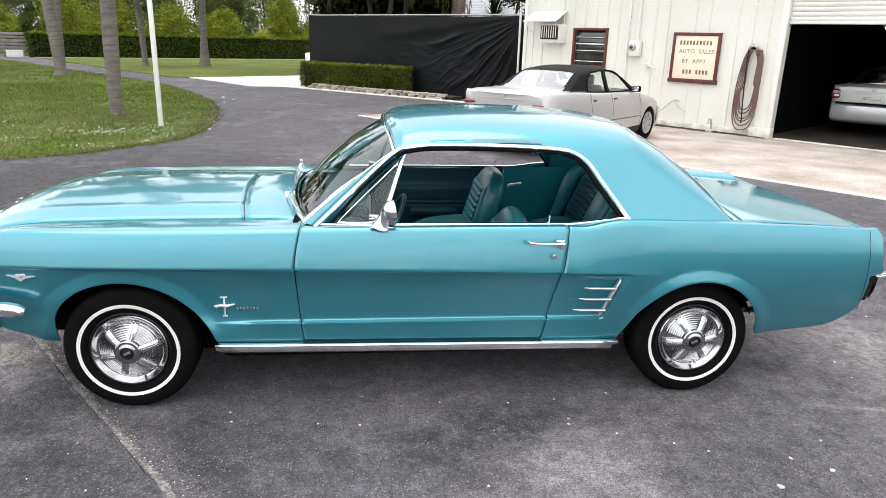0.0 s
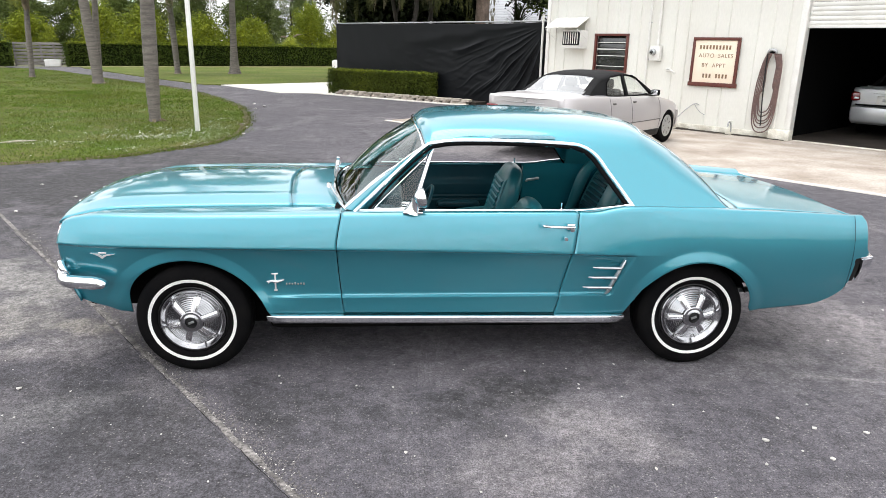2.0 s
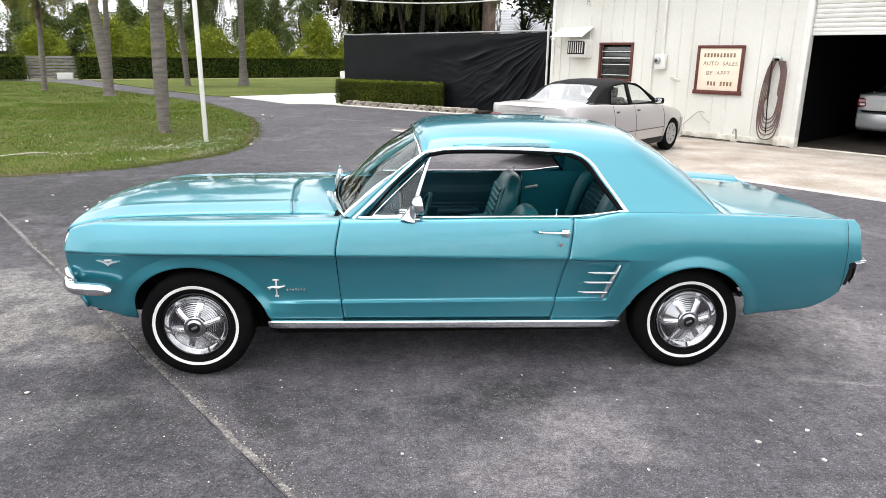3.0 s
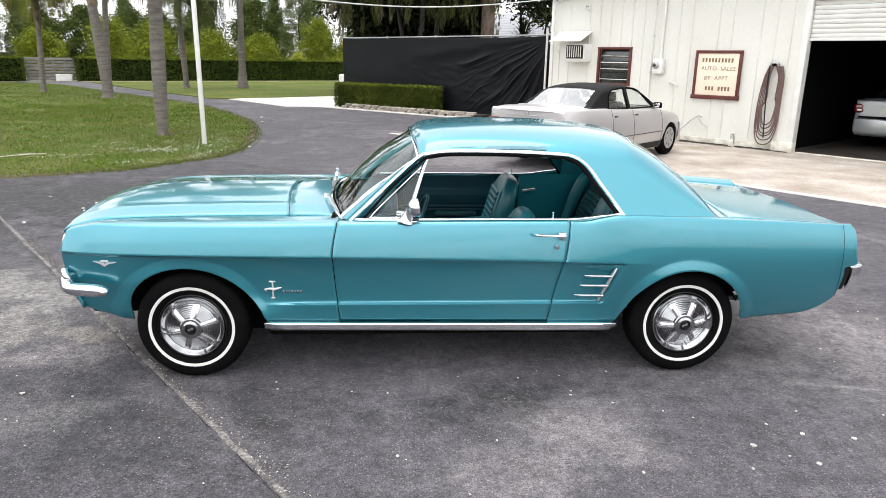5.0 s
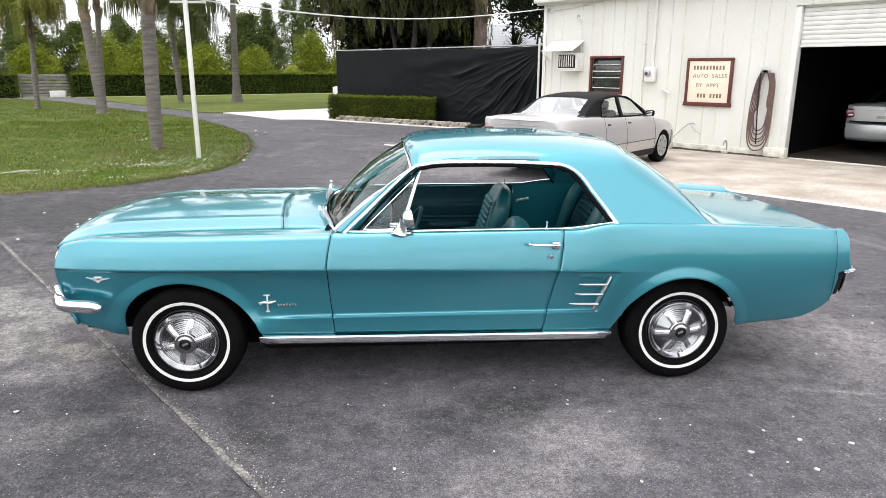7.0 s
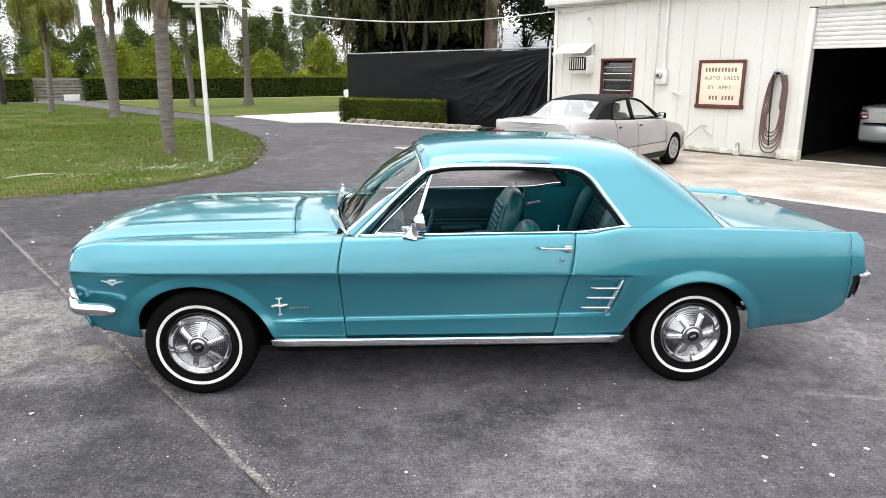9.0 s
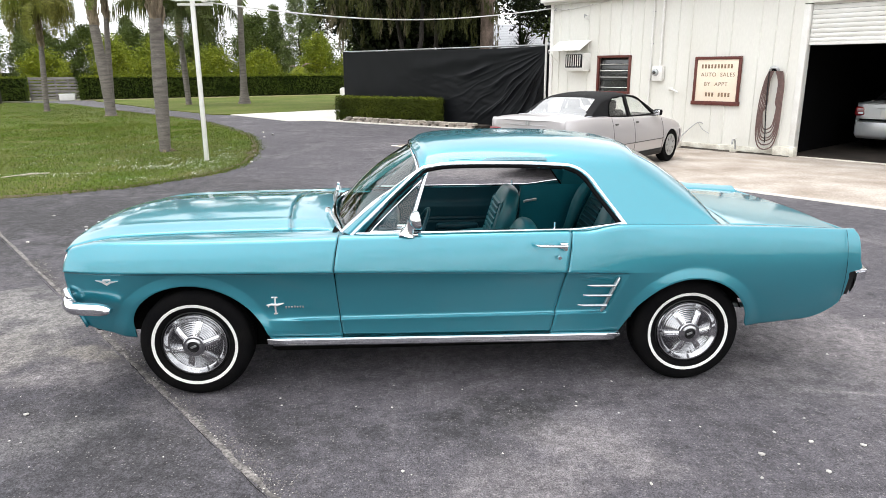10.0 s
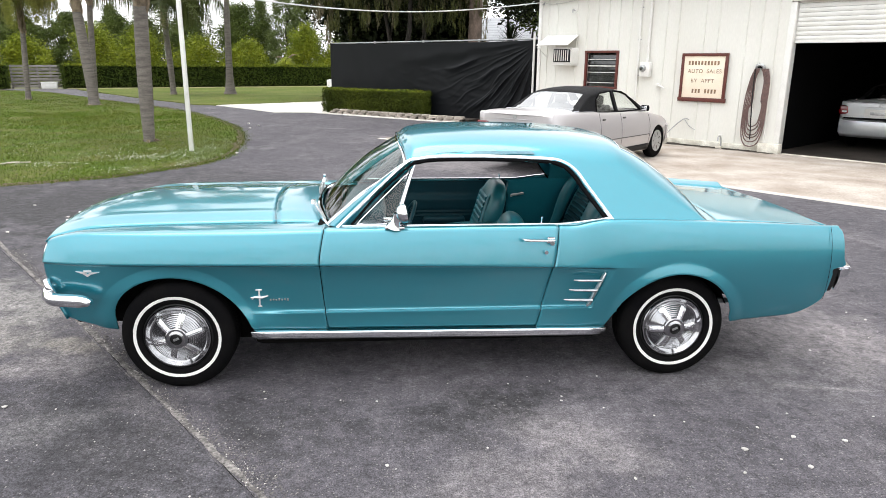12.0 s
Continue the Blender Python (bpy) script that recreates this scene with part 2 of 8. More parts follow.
M["leaf_gap_shade"] = shader("leaf_gap_shade", (0.012, 0.017, 0.005), 0.95, 0, (0.006, 0.008, 0.003), 6, 0.8, bump=0.5, bump_scale=30, spec=0.05)
M["far_hedge_leaf"] = leaf_shader("far_hedge_leaf", (0.068, 0.095, 0.016), (0.036, 0.058, 0.010))
M["bush_leaf"] = leaf_shader("yellow_green_leaf", (0.195, 0.225, 0.016), (0.095, 0.13, 0.013))
M["tree_leaf"] = leaf_shader("tree_leaf", (0.080, 0.105, 0.022), (0.050, 0.072, 0.017))
M["pine_leaf"] = leaf_shader("pine_needles", (0.118, 0.150, 0.044), (0.072, 0.098, 0.030))
# Leaf colour taken near black: deep shade under the crowns is painted in.
M["shaded_leaf"] = leaf_shader("shaded_leaf", (0.014, 0.020, 0.006), (0.008, 0.012, 0.004))
M["moss"] = leaf_shader("dry_moss", (0.120, 0.104, 0.062), (0.040, 0.038, 0.016))
M["moss_green"] = leaf_shader("green_moss", (0.058, 0.062, 0.018), (0.018, 0.022, 0.006))
M["grey_wood"] = shader("weathered_boards", (0.23, 0.215, 0.20), 0.9, 0, (0.11, 0.10, 0.09), 5, 0.8, 60, 0.2, bump=0.3, stretch=(0.3, 1, 3), per_object=0.2)
M["shingle"] = shader("pale_shingles", (0.36, 0.37, 0.39), 0.85, 0, (0.30, 0.31, 0.33), 1, 0.5, 25, 0.1)
M["pebble"] = shader("white_pebble", (0.50, 0.48, 0.455), 0.8, 0, (0.34, 0.32, 0.29), 30, 0.5, per_object=0.25)
M["wire"] = shader("pale_cable", (0.62, 0.61, 0.58), 0.5)


def asphalt(name, base, light, dust, patches, speck, stains=()):
    """Worn asphalt: broad light stains, sandy dust, coarse open grain and a few pale stones in the binder."""
    m = bpy.data.materials.new(name)
    m.use_nodes = True
    n, l = m.node_tree.nodes, m.node_tree.links
    p = n["Principled BSDF"]
    p.inputs["Roughness"].default_value = 0.88
    p.inputs["Specular IOR Level"].default_value = 0.35
    tc = n.new("ShaderNodeTexCoord")

    def cloud(scale, detail, rough, lo, hi, a, b, stretch=None):
        t = n.new("ShaderNodeTexNoise")
        t.inputs["Scale"].default_value, t.inputs["Detail"].default_value, t.inputs["Roughness"].default_value = scale, detail, rough
        source = tc.outputs["Object"]
        if stretch:
            mp = n.new("ShaderNodeMapping")
            mp.inputs["Rotation"].default_value = (0, 0, radians(35))
            mp.inputs["Scale"].default_value = stretch
            l.new(source, mp.inputs["Vector"])
            source = mp.outputs[0]
        l.new(source, t.inputs["Vector"])
        r = n.new("ShaderNodeMapRange")
        r.inputs["From Min"].default_value, r.inputs["From Max"].default_value = lo, hi
        r.inputs["To Min"].default_value, r.inputs["To Max"].default_value = a, b
        l.new(t.outputs["Fac"], r.inputs["Value"])
        return r.outputs[0]

    def blend(fac, a, color):
        x = n.new("ShaderNodeMix")
        x.data_type = 'RGBA'
        l.new(fac, x.inputs[0])
        if isinstance(a, tuple):
            x.inputs[6].default_value = (*a, 1)
        else:
            l.new(a, x.inputs[6])
        x.inputs[7].default_value = (*color, 1)
        return x.outputs[2]

    def times(a, b):
        x = n.new("ShaderNodeMath")
        x.operation = 'MULTIPLY'
        l.new(a, x.inputs[0])
        l.new(b, x.inputs[1])
        return x.outputs[0]

    out = blend(cloud(0.55, 5, 0.55, 0.35, 0.68, 0.0, 0.8), base, light)
    out = blend(cloud(patches, 7, 0.66, 0.50, 0.74, 0.0, 0.7, (1, 0.55, 1)), out, dust)
    out = blend(cloud(patches * 1.7, 7, 0.66, 0.52, 0.72, 0.0, 0.75), out, tuple(c * 0.55 for c in base))
    warp = n.new("ShaderNodeTexNoise")
    warp.inputs["Scale"].default_value, warp.inputs["Detail"].default_value, warp.inputs["Roughness"].default_value = 3.4, 8.0, 0.62
    l.new(tc.outputs["Object"], warp.inputs["Vector"])
    ragged = cloud(17, 5, 0.7, 0.38, 0.60, 0.45, 1.0)
    for (x, y), (rx, ry), turn, color, weight in stains:
        mp = n.new("ShaderNodeMapping")
        mp.vector_type = 'TEXTURE'
        mp.inputs["Location"].default_value = (x, y, 0)
        mp.inputs["Rotation"].default_value = (0, 0, radians(turn))
        mp.inputs["Scale"].default_value = (rx, ry, 1)
        l.new(tc.outputs["Object"], mp.inputs["Vector"])
        ln = n.new("ShaderNodeVectorMath")
        ln.operation = 'LENGTH'
        l.new(mp.outputs[0], ln.inputs[0])
        add = n.new("ShaderNodeMath")
        add.operation = 'MULTIPLY_ADD'
        add.inputs[1].default_value = 2.4
        l.new(warp.outputs["Fac"], add.inputs[0])
        l.new(ln.outputs["Value"], add.inputs[2])
        mr = n.new("ShaderNodeMapRange")
        mr.interpolation_type = 'SMOOTHSTEP'
        mr.inputs["From Min"].default_value, mr.inputs["From Max"].default_value = 2.30, 1.45
        mr.inputs["To Min"].default_value, mr.inputs["To Max"].default_value = 0.0, weight
        l.new(add.outputs[0], mr.inputs["Value"])
        out = blend(times(mr.outputs[0], ragged), out, color)
    # the open grain: dark pits between worn stones, at two sizes
    grain = times(times(cloud(130, 2, 0.6, 0.34, 0.66, 0.52, 1.48), cloud(42, 3, 0.65, 0.34, 0.66, 0.70, 1.30)), cloud(11, 5, 0.7, 0.34, 0.68, 0.70, 1.36))
    vm = n.new("ShaderNodeVectorMath")
    vm.operation = 'SCALE'
    l.new(out, vm.inputs[0])
    l.new(grain, vm.inputs["Scale"])
    cells = n.new("ShaderNodeTexVoronoi")
    cells.inputs["Scale"].default_value = 85.0
    l.new(tc.outputs["Object"], cells.inputs["Vector"])
    sep = n.new("ShaderNodeSeparateColor")
    l.new(cells.outputs["Color"], sep.inputs[0])
    pick = n.new("ShaderNodeMath")
    pick.operation = 'GREATER_THAN'
    pick.inputs[1].default_value = 1.0 - speck
    l.new(sep.outputs[0], pick.inputs[0])
    near = n.new("ShaderNodeMapRange")
    near.inputs["From Min"].default_value, near.inputs["From Max"].default_value = 0.42, 0.22
    near.inputs["To Max"].default_value = 0.55
    l.new(cells.outputs["Distance"], near.inputs["Value"])
    out = blend(times(pick.outputs[0], near.outputs[0]), vm.outputs[0], (0.30, 0.285, 0.27))
    l.new(out, p.inputs["Base Color"])
    bn = n.new("ShaderNodeTexNoise")
    bn.inputs["Scale"].default_value, bn.inputs["Detail"].default_value = 120.0, 4.0
    l.new(tc.outputs["Object"], bn.inputs["Vector"])
    b = n.new("ShaderNodeBump")
    b.inputs["Strength"].default_value, b.inputs["Distance"].default_value = 0.9, 0.01
    l.new(bn.outputs["Fac"], b.inputs["Height"])
    l.new(b.outputs[0], p.inputs["Normal"])
    return m


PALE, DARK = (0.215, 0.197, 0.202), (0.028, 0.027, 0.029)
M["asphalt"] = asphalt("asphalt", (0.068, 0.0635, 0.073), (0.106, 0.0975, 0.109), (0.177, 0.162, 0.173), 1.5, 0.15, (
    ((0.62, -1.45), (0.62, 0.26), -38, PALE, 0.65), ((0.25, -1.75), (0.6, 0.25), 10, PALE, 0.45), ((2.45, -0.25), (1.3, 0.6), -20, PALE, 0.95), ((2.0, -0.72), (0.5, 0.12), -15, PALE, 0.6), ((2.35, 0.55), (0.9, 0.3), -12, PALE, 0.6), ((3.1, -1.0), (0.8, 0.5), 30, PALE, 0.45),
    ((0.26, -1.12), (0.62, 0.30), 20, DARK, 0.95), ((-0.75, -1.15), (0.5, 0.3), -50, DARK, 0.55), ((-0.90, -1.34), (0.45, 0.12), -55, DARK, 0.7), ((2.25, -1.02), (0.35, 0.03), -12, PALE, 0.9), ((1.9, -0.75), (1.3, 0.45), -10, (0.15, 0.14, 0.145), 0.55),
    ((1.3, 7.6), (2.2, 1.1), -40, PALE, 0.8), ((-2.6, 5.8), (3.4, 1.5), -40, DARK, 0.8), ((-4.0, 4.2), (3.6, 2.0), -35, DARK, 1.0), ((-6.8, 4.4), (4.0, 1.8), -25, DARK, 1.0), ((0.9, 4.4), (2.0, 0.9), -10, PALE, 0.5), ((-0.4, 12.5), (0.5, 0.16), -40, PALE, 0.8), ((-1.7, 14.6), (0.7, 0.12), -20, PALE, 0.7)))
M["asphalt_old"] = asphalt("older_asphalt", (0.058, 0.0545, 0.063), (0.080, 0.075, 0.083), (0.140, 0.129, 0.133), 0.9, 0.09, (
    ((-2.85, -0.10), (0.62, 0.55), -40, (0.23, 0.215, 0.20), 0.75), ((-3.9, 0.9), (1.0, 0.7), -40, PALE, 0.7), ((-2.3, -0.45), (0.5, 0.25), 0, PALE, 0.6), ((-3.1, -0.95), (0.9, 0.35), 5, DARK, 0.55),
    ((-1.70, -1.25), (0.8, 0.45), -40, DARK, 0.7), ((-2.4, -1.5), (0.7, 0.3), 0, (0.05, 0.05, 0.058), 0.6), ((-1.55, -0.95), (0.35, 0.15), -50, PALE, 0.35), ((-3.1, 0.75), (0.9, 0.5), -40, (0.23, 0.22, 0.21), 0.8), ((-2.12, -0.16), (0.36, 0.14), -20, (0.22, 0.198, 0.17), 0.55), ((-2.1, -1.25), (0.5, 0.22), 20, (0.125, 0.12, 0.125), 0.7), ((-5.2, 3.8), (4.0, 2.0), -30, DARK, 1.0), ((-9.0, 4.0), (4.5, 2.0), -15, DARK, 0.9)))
M["seam"] = shader("sandy_seam", (0.225, 0.208, 0.198), 0.95, 0, (0.06, 0.055, 0.053), 11, 0.95, 60, 0.6, bump=0.8, bump_scale=90)
M["crack"] = shader("black_crack", (0.014, 0.013, 0.013), 0.95, 0, (0.03, 0.028, 0.027), 20, 0.8, spec=0.1)
# ---- mesh helpers ----
def part(name, bm, material, parent=None, label="", smooth=True, solid=0.0):
    """Links a bmesh as one mesh object, under parent if there is one."""
    me = bpy.data.meshes.new(name)
    bmesh.ops.recalc_face_normals(bm, faces=bm.faces) if not solid else None
    bm.to_mesh(me)
    bm.free()
    me.materials.append(material)
    if smooth:
        me.shade_smooth()
        me.set_sharp_from_angle(angle=radians(38))
    ob = new(name, me)
    if parent:
        ob.parent = parent
    if solid:
        s = ob.modifiers.new("thickness", 'SOLIDIFY')
        s.thickness, s.offset = abs(solid), -1.0 if solid > 0 else 1.0
    if label:
        tagged(ob, label)
    return ob


def thing(name, label, category, m=None, group="", kind=""):
    ob = new(name)
    ob.empty_display_size = 0.2
    if m:
        ob.matrix_basis = m
    return tagged(ob, label, category, group, kind)


def box(bm, size, at, bevel=0.0, turn=None, segments=2):
    """A bevelled block; at is its middle."""
    m = Matrix.Translation(at) @ (turn or Matrix()) @ Matrix.Diagonal((*size, 1))
    made = bmesh.ops.create_cube(bm, size=1.0, matrix=m)
    if bevel:
        es = list({e for v in made["verts"] for e in v.link_edges})
        bmesh.ops.bevel(bm, geom=es, offset=bevel, segments=segments, affect='EDGES', profile=0.5)
    return bm


def block(size, at, bevel=0.0, turn=None, segments=2):
    return box(bmesh.new(), size, at, bevel, turn, segments)


def sheet(rows, bm=None, closed=False):
    """A skin over rows of points; closed joins each row's end to its start."""
    bm = bm or bmesh.new()
    vs = [[bm.verts.new(p) for p in r] for r in rows]
    for a, b in zip(vs, vs[1:]):
        n = len(a)
        for i in range(n if closed else n - 1):
            j = (i + 1) % n
            try:
                bm.faces.new((a[i], a[j], b[j], b[i]))
            except ValueError:
                pass
    return bm


def lathe(profile, n=24, m=None, bm=None):
    """Profile of (radius, height) spun round the z axis."""
    m = m or Matrix()
    rows = [[m @ Vector((r * math.cos(2 * math.pi * i / n), r * math.sin(2 * math.pi * i / n), h)) for i in range(n)] for r, h in profile]
    return sheet(rows, bm, closed=True)


def curve_points(points, steps=6):
    """A smooth line through the points."""
    pts = [Vector(p) for p in points]
    pts = [2 * pts[0] - pts[1]] + pts + [2 * pts[-1] - pts[-2]]
    out = []
    for i in range(1, len(pts) - 2):
        p0, p1, p2, p3 = pts[i - 1:i + 3]
        for k in range(steps):
            t = k / steps
            out.append(0.5 * ((2 * p1) + (p2 - p0) * t + (2 * p0 - 5 * p1 + 4 * p2 - p3) * t * t + (3 * p1 - p0 - 3 * p2 + p3) * t ** 3))
    return out + [pts[-2]]


def tube(points, r, n=8, bm=None, flat=1.0, caps=True):
    """A pipe along points; r may be a list; flat squeezes it across."""
    bm = bm or bmesh.new()
    pts = [Vector(p) for p in points]
    rs = r if isinstance(r, (list, tuple)) else [r] * len(pts)
    rows, up = [], None
    for i, p in enumerate(pts):
        d = (pts[min(i + 1, len(pts) - 1)] - pts[max(i - 1, 0)]).normalized()
        if up is None:
            up = d.orthogonal().normalized() if abs(d.z) > 0.95 else Vector((0, 0, 1)).cross(d).cross(d).normalized()
        up = (up - d * up.dot(d)).normalized()
        side = d.cross(up)
        rows.append([p + rs[i] * (math.cos(2 * math.pi * k / n) * up * flat + math.sin(2 * math.pi * k / n) * side) for k in range(n)])
    vs = [[bm.verts.new(p) for p in row] for row in rows]
    for a, b in zip(vs, vs[1:]):
        for i in range(n):
            bm.faces.new((a[i], a[(i + 1) % n], b[(i + 1) % n], b[i]))
    if caps and n > 2:
        bm.faces.new(vs[0][::-1])
        bm.faces.new(vs[-1])
    return bm


def prism(outline, thick, to_world):
    """A flat plate with the outline (a, b), thick along c; to_world maps (a, b, c) to a place."""
    bm = bmesh.new()
    lo = [bm.verts.new(to_world(a, b, 0)) for a, b in outline]
    hi = [bm.verts.new(to_world(a, b, thick)) for a, b in outline]
    n = len(outline)
    bm.faces.new(lo[::-1])
    bm.faces.new(hi)
    for i in range(n):
        bm.faces.new((lo[i], lo[(i + 1) % n], hi[(i + 1) % n], hi[i]))
    return bm


def knots(table):
    """A smooth function through (x, value) pairs."""
    xs, ys = [a for a, _ in table], [b for _, b in table]
    ds = []
    for i in range(len(xs)):
        a, b = max(i - 1, 0), min(i + 1, len(xs) - 1)
        ds.append((ys[b] - ys[a]) / (xs[b] - xs[a]))

    def f(x):
        if x <= xs[0]:
            return ys[0] + (x - xs[0]) * ds[0]
        if x >= xs[-1]:
            return ys[-1] + (x - xs[-1]) * ds[-1]
        i = next(k for k in range(len(xs) - 1) if x <= xs[k + 1])
        h = xs[i + 1] - xs[i]
        t = (x - xs[i]) / h
        return ((2 * t ** 3 - 3 * t * t + 1) * ys[i] + (t ** 3 - 2 * t * t + t) * h * ds[i]
                + (3 * t * t - 2 * t ** 3) * ys[i + 1] + (t ** 3 - t * t) * h * ds[i + 1])
    return f


def ease(a, b, x):
    t = min(1.0, max(0.0, (x - a) / (b - a)))
    return t * t * (3 - 2 * t)


def inside(poly, a, b):
    hit = False
    for (x0, y0), (x1, y1) in zip(poly, poly[1:] + poly[:1]):
        if (y0 > b) != (y1 > b) and a < (x1 - x0) * (b - y0) / (y1 - y0) + x0:
            hit = not hit
    return hit


def nearest_on(poly, a, b):
    best = None
    for (x0, y0), (x1, y1) in zip(poly, poly[1:] + poly[:1]):
        dx, dy = x1 - x0, y1 - y0
        t = min(1, max(0, ((a - x0) * dx + (b - y0) * dy) / (dx * dx + dy * dy)))
        px, py = x0 + t * dx, y0 + t * dy
        d = math.hypot(a - px, b - py)
        if best is None or d < best[0]:
            best = (d, px, py)
    return best


def mirror_y(bm):
    """The other side of the car."""
    for v in bm.verts:
        v.co.y = -v.co.y
    bmesh.ops.reverse_faces(bm, faces=bm.faces)
    return bm


def loose_mesh(name, verts, faces, material, parent=None, smooth=False):
    """A mesh of many small pieces in one go."""
    me = bpy.data.meshes.new(name)
    me.from_pydata(verts, [], faces)
    me.materials.append(material)
    ob = new(name, me)
    if parent:
        ob.parent = parent
    return ob

# ---- the setting ----
WU, WV = Vector((0.6138, -0.7895, 0)), Vector((0.7895, 0.6138, 0))
WB = Vector((7.71, 8.99, 0))
YARD = Matrix(((WU.x, WV.x, 0, WB.x), (WU.y, WV.y, 0, WB.y), (0, 0, 1, 0), (0, 0, 0, 1)))


def yard(u, v, z):
    """A place by the shop's front: u along the wall, v into the building."""
    return WB + u * WU + v * WV + Vector((0, 0, z))


def flat_sheet(name, outline, z, thick, material, label, category="ground", kind="structure"):
    bm = prism(outline, thick, lambda a, b, c: Vector((a, b, z - thick + c)))
    return tagged(part(name, bm, material, None, label, smooth=False), label, category, kind=kind)


def around(points, steps=5):
    """A closed smooth outline through the points."""
    p = [Vector((*q, 0)) for q in points]
    line = curve_points(p + [p[0]], steps)
    return [(q.x, q.y) for q in line[:-1]]


flat_sheet("ground", [(-900, -900), (900, -900), (900, 900), (-900, 900)], -0.06, 0.4, M["earth"], "flat grassy earth reaching to the horizon")

# asphalt: the old strip and the rougher yard meet on a sandy seam
SEAM_A, SEAM_B = Vector((-0.78, -1.80, 0)), Vector((-2.10, -0.08, 0))
seam_dir = (SEAM_B - SEAM_A).normalized()
seam_side = Vector((-seam_dir.y, seam_dir.x, 0))
s0, s1 = SEAM_A - 14 * seam_dir, SEAM_A + 13 * seam_dir
s2 = SEAM_A + 9.2 * seam_dir
flat_sheet("pavement_old", [(s0.x, s0.y), (s1.x, s1.y), (-30, 8.45), (-30, -26), (s0.x, -26)], -0.004, 0.3, M["asphalt_old"],
           "worn pale-grey asphalt strip with dusty stains")
flat_sheet("pavement", [(s0.x, s0.y), (26, s0.y), (26, 5.0), (16, 22), (2, 22), (-4.5, 21.7), (-8.2, 25.2), (-16.3, 35.4),
                        (-19.0, 40.3), (-23.5, 39.8), (-20.5, 36.2), (-13.8, 28.3), (-9, 20.6), (-11, 12), (-8.83, 8.6)], 0.0, 0.3, M["asphalt"],
           "dark rough asphalt yard and driveway with pale stains")
bm = bmesh.new()
rng = random.Random(4)
rows = []
for i in range(190):
    c = SEAM_A - 5.5 * seam_dir + seam_dir * i * 0.08 + seam_side * (0.010 * noise.noise(Vector((i * 0.09, 0, 0))) + rng.uniform(-0.003, 0.003))
    wide = 1 + 0.9 * noise.noise(Vector((i * 0.21, 5, 0))) + 0.25 * math.exp(-((i - 96) / 9) ** 2)
    w0, w1 = max(0.004, wide * (0.008 + rng.uniform(0, 0.012))), max(0.005, wide * (0.012 + rng.uniform(0, 0.018)))
    rows.append([c - seam_side * w0 + Vector((0, 0, 0.001)), c - seam_side * w0 * 0.5 + Vector((0, 0, 0.0025)),
                 c + seam_side * w1 * 0.5 + Vector((0, 0, 0.002)), c + seam_side * w1 + Vector((0, 0, -0.003))])
sheet(rows, bm)
tagged(part("pavement_seam", bm, M["seam"]), "crumbling sandy seam between two asphalt layers", "pavement", kind="structure")

# a dark crack beside the seam, and crumbs of gravel along it
rows = []
for i in range(160):
    c = SEAM_A - 4.5 * seam_dir + seam_dir * i * 0.08 + seam_side * (0.022 + 0.006 * noise.noise(Vector((i * 0.13, 2, 0))) + rng.uniform(-0.004, 0.004))
    w = max(0.0004, 0.0010 + 0.005 * noise.noise(Vector((i * 0.3, 9, 0))))
    rows.append([c - seam_side * w + Vector((0, 0, 0.0025)), c + seam_side * w + Vector((0, 0, 0.003))])
tagged(part("pavement_crack", sheet(rows), M["crack"]), "thin black crack running beside the sandy seam", "pavement", kind="structure")
vs, fs = [], []
dull_vs, dull_fs = [], []
for k in range(12000):
    along = rng.uniform(-4.0, 5.0)
    spread = 0.065 + 0.05 * noise.noise(Vector((along * 1.7, 3, 0)))
    c = SEAM_A + seam_dir * along + seam_side * (0.018 - abs(rng.gauss(0.0, spread)))
    r = rng.uniform(0.0018, 0.0055)
    mixed = rng.random() < 0.05
    keep_vs, keep_fs = vs, fs
    if not mixed:
        vs, fs = dull_vs, dull_fs
    s = len(vs)
    vs += [c + Vector((r * rng.uniform(0.6, 1.3), 0, 0.001)), c + Vector((-r * 0.6, r * rng.uniform(0.6, 1.2), 0.001)), c + Vector((-r * 0.6, -r, 0.001)), c + Vector((rng.uniform(-0.3, 0.3) * r, 0, r))]
    fs += [(s, s + 1, s + 3), (s + 1, s + 2, s + 3), (s + 2, s, s + 3)]
    vs, fs = keep_vs, keep_fs
crumbs = thing("gravel", "loose grey gravel crumbs along the asphalt seam", "gravel", kind="stuff")
loose_mesh("crumbs", vs, fs, M["pebble"], crumbs)
loose_mesh("crumbs", dull_vs, dull_fs, M["seam"], crumbs)

# concrete apron before the shop
ap = [yard(u, v, 0) for u, v in ((-7.4, -4.65), (9, -4.5), (9, 0.0), (5.2, 0.1), (5.2, 9), (-0.3, 9), (-0.3, 0.1), (-7.4, 0.1))]
flat_sheet("pavement_apron", [(p.x, p.y) for p in ap[:3]] + [(yard(9, 0.3, 0).x, yard(9, 0.3, 0).y), (yard(-7.4, 0.3, 0).x, yard(-7.4, 0.3, 0).y)],
           0.010, 0.3, M["concrete"], "stained buff concrete apron before the garage")
edge = block((16.4, 0.09, 0.06), (0.8, -4.60, -0.012), 0.01)
ob = tagged(part("kerb_apron", edge, M["concrete_white"]), "pale concrete edge strip of the apron", "kerb", kind="structure")
ob.matrix_basis = YARD
flat_sheet("pavement_drive", [(-7.21, 24.44), (-5.35, 25.86), (-3.3, 27.68), (3, 32.5), (6, 30), (-1.9, 20.2), (-2.62, 20.41), (-3.57, 20.55), (-4.26, 20.51)], 0.018, 0.3,
           M["concrete_white"], "bright white concrete driveway beside the lawn")

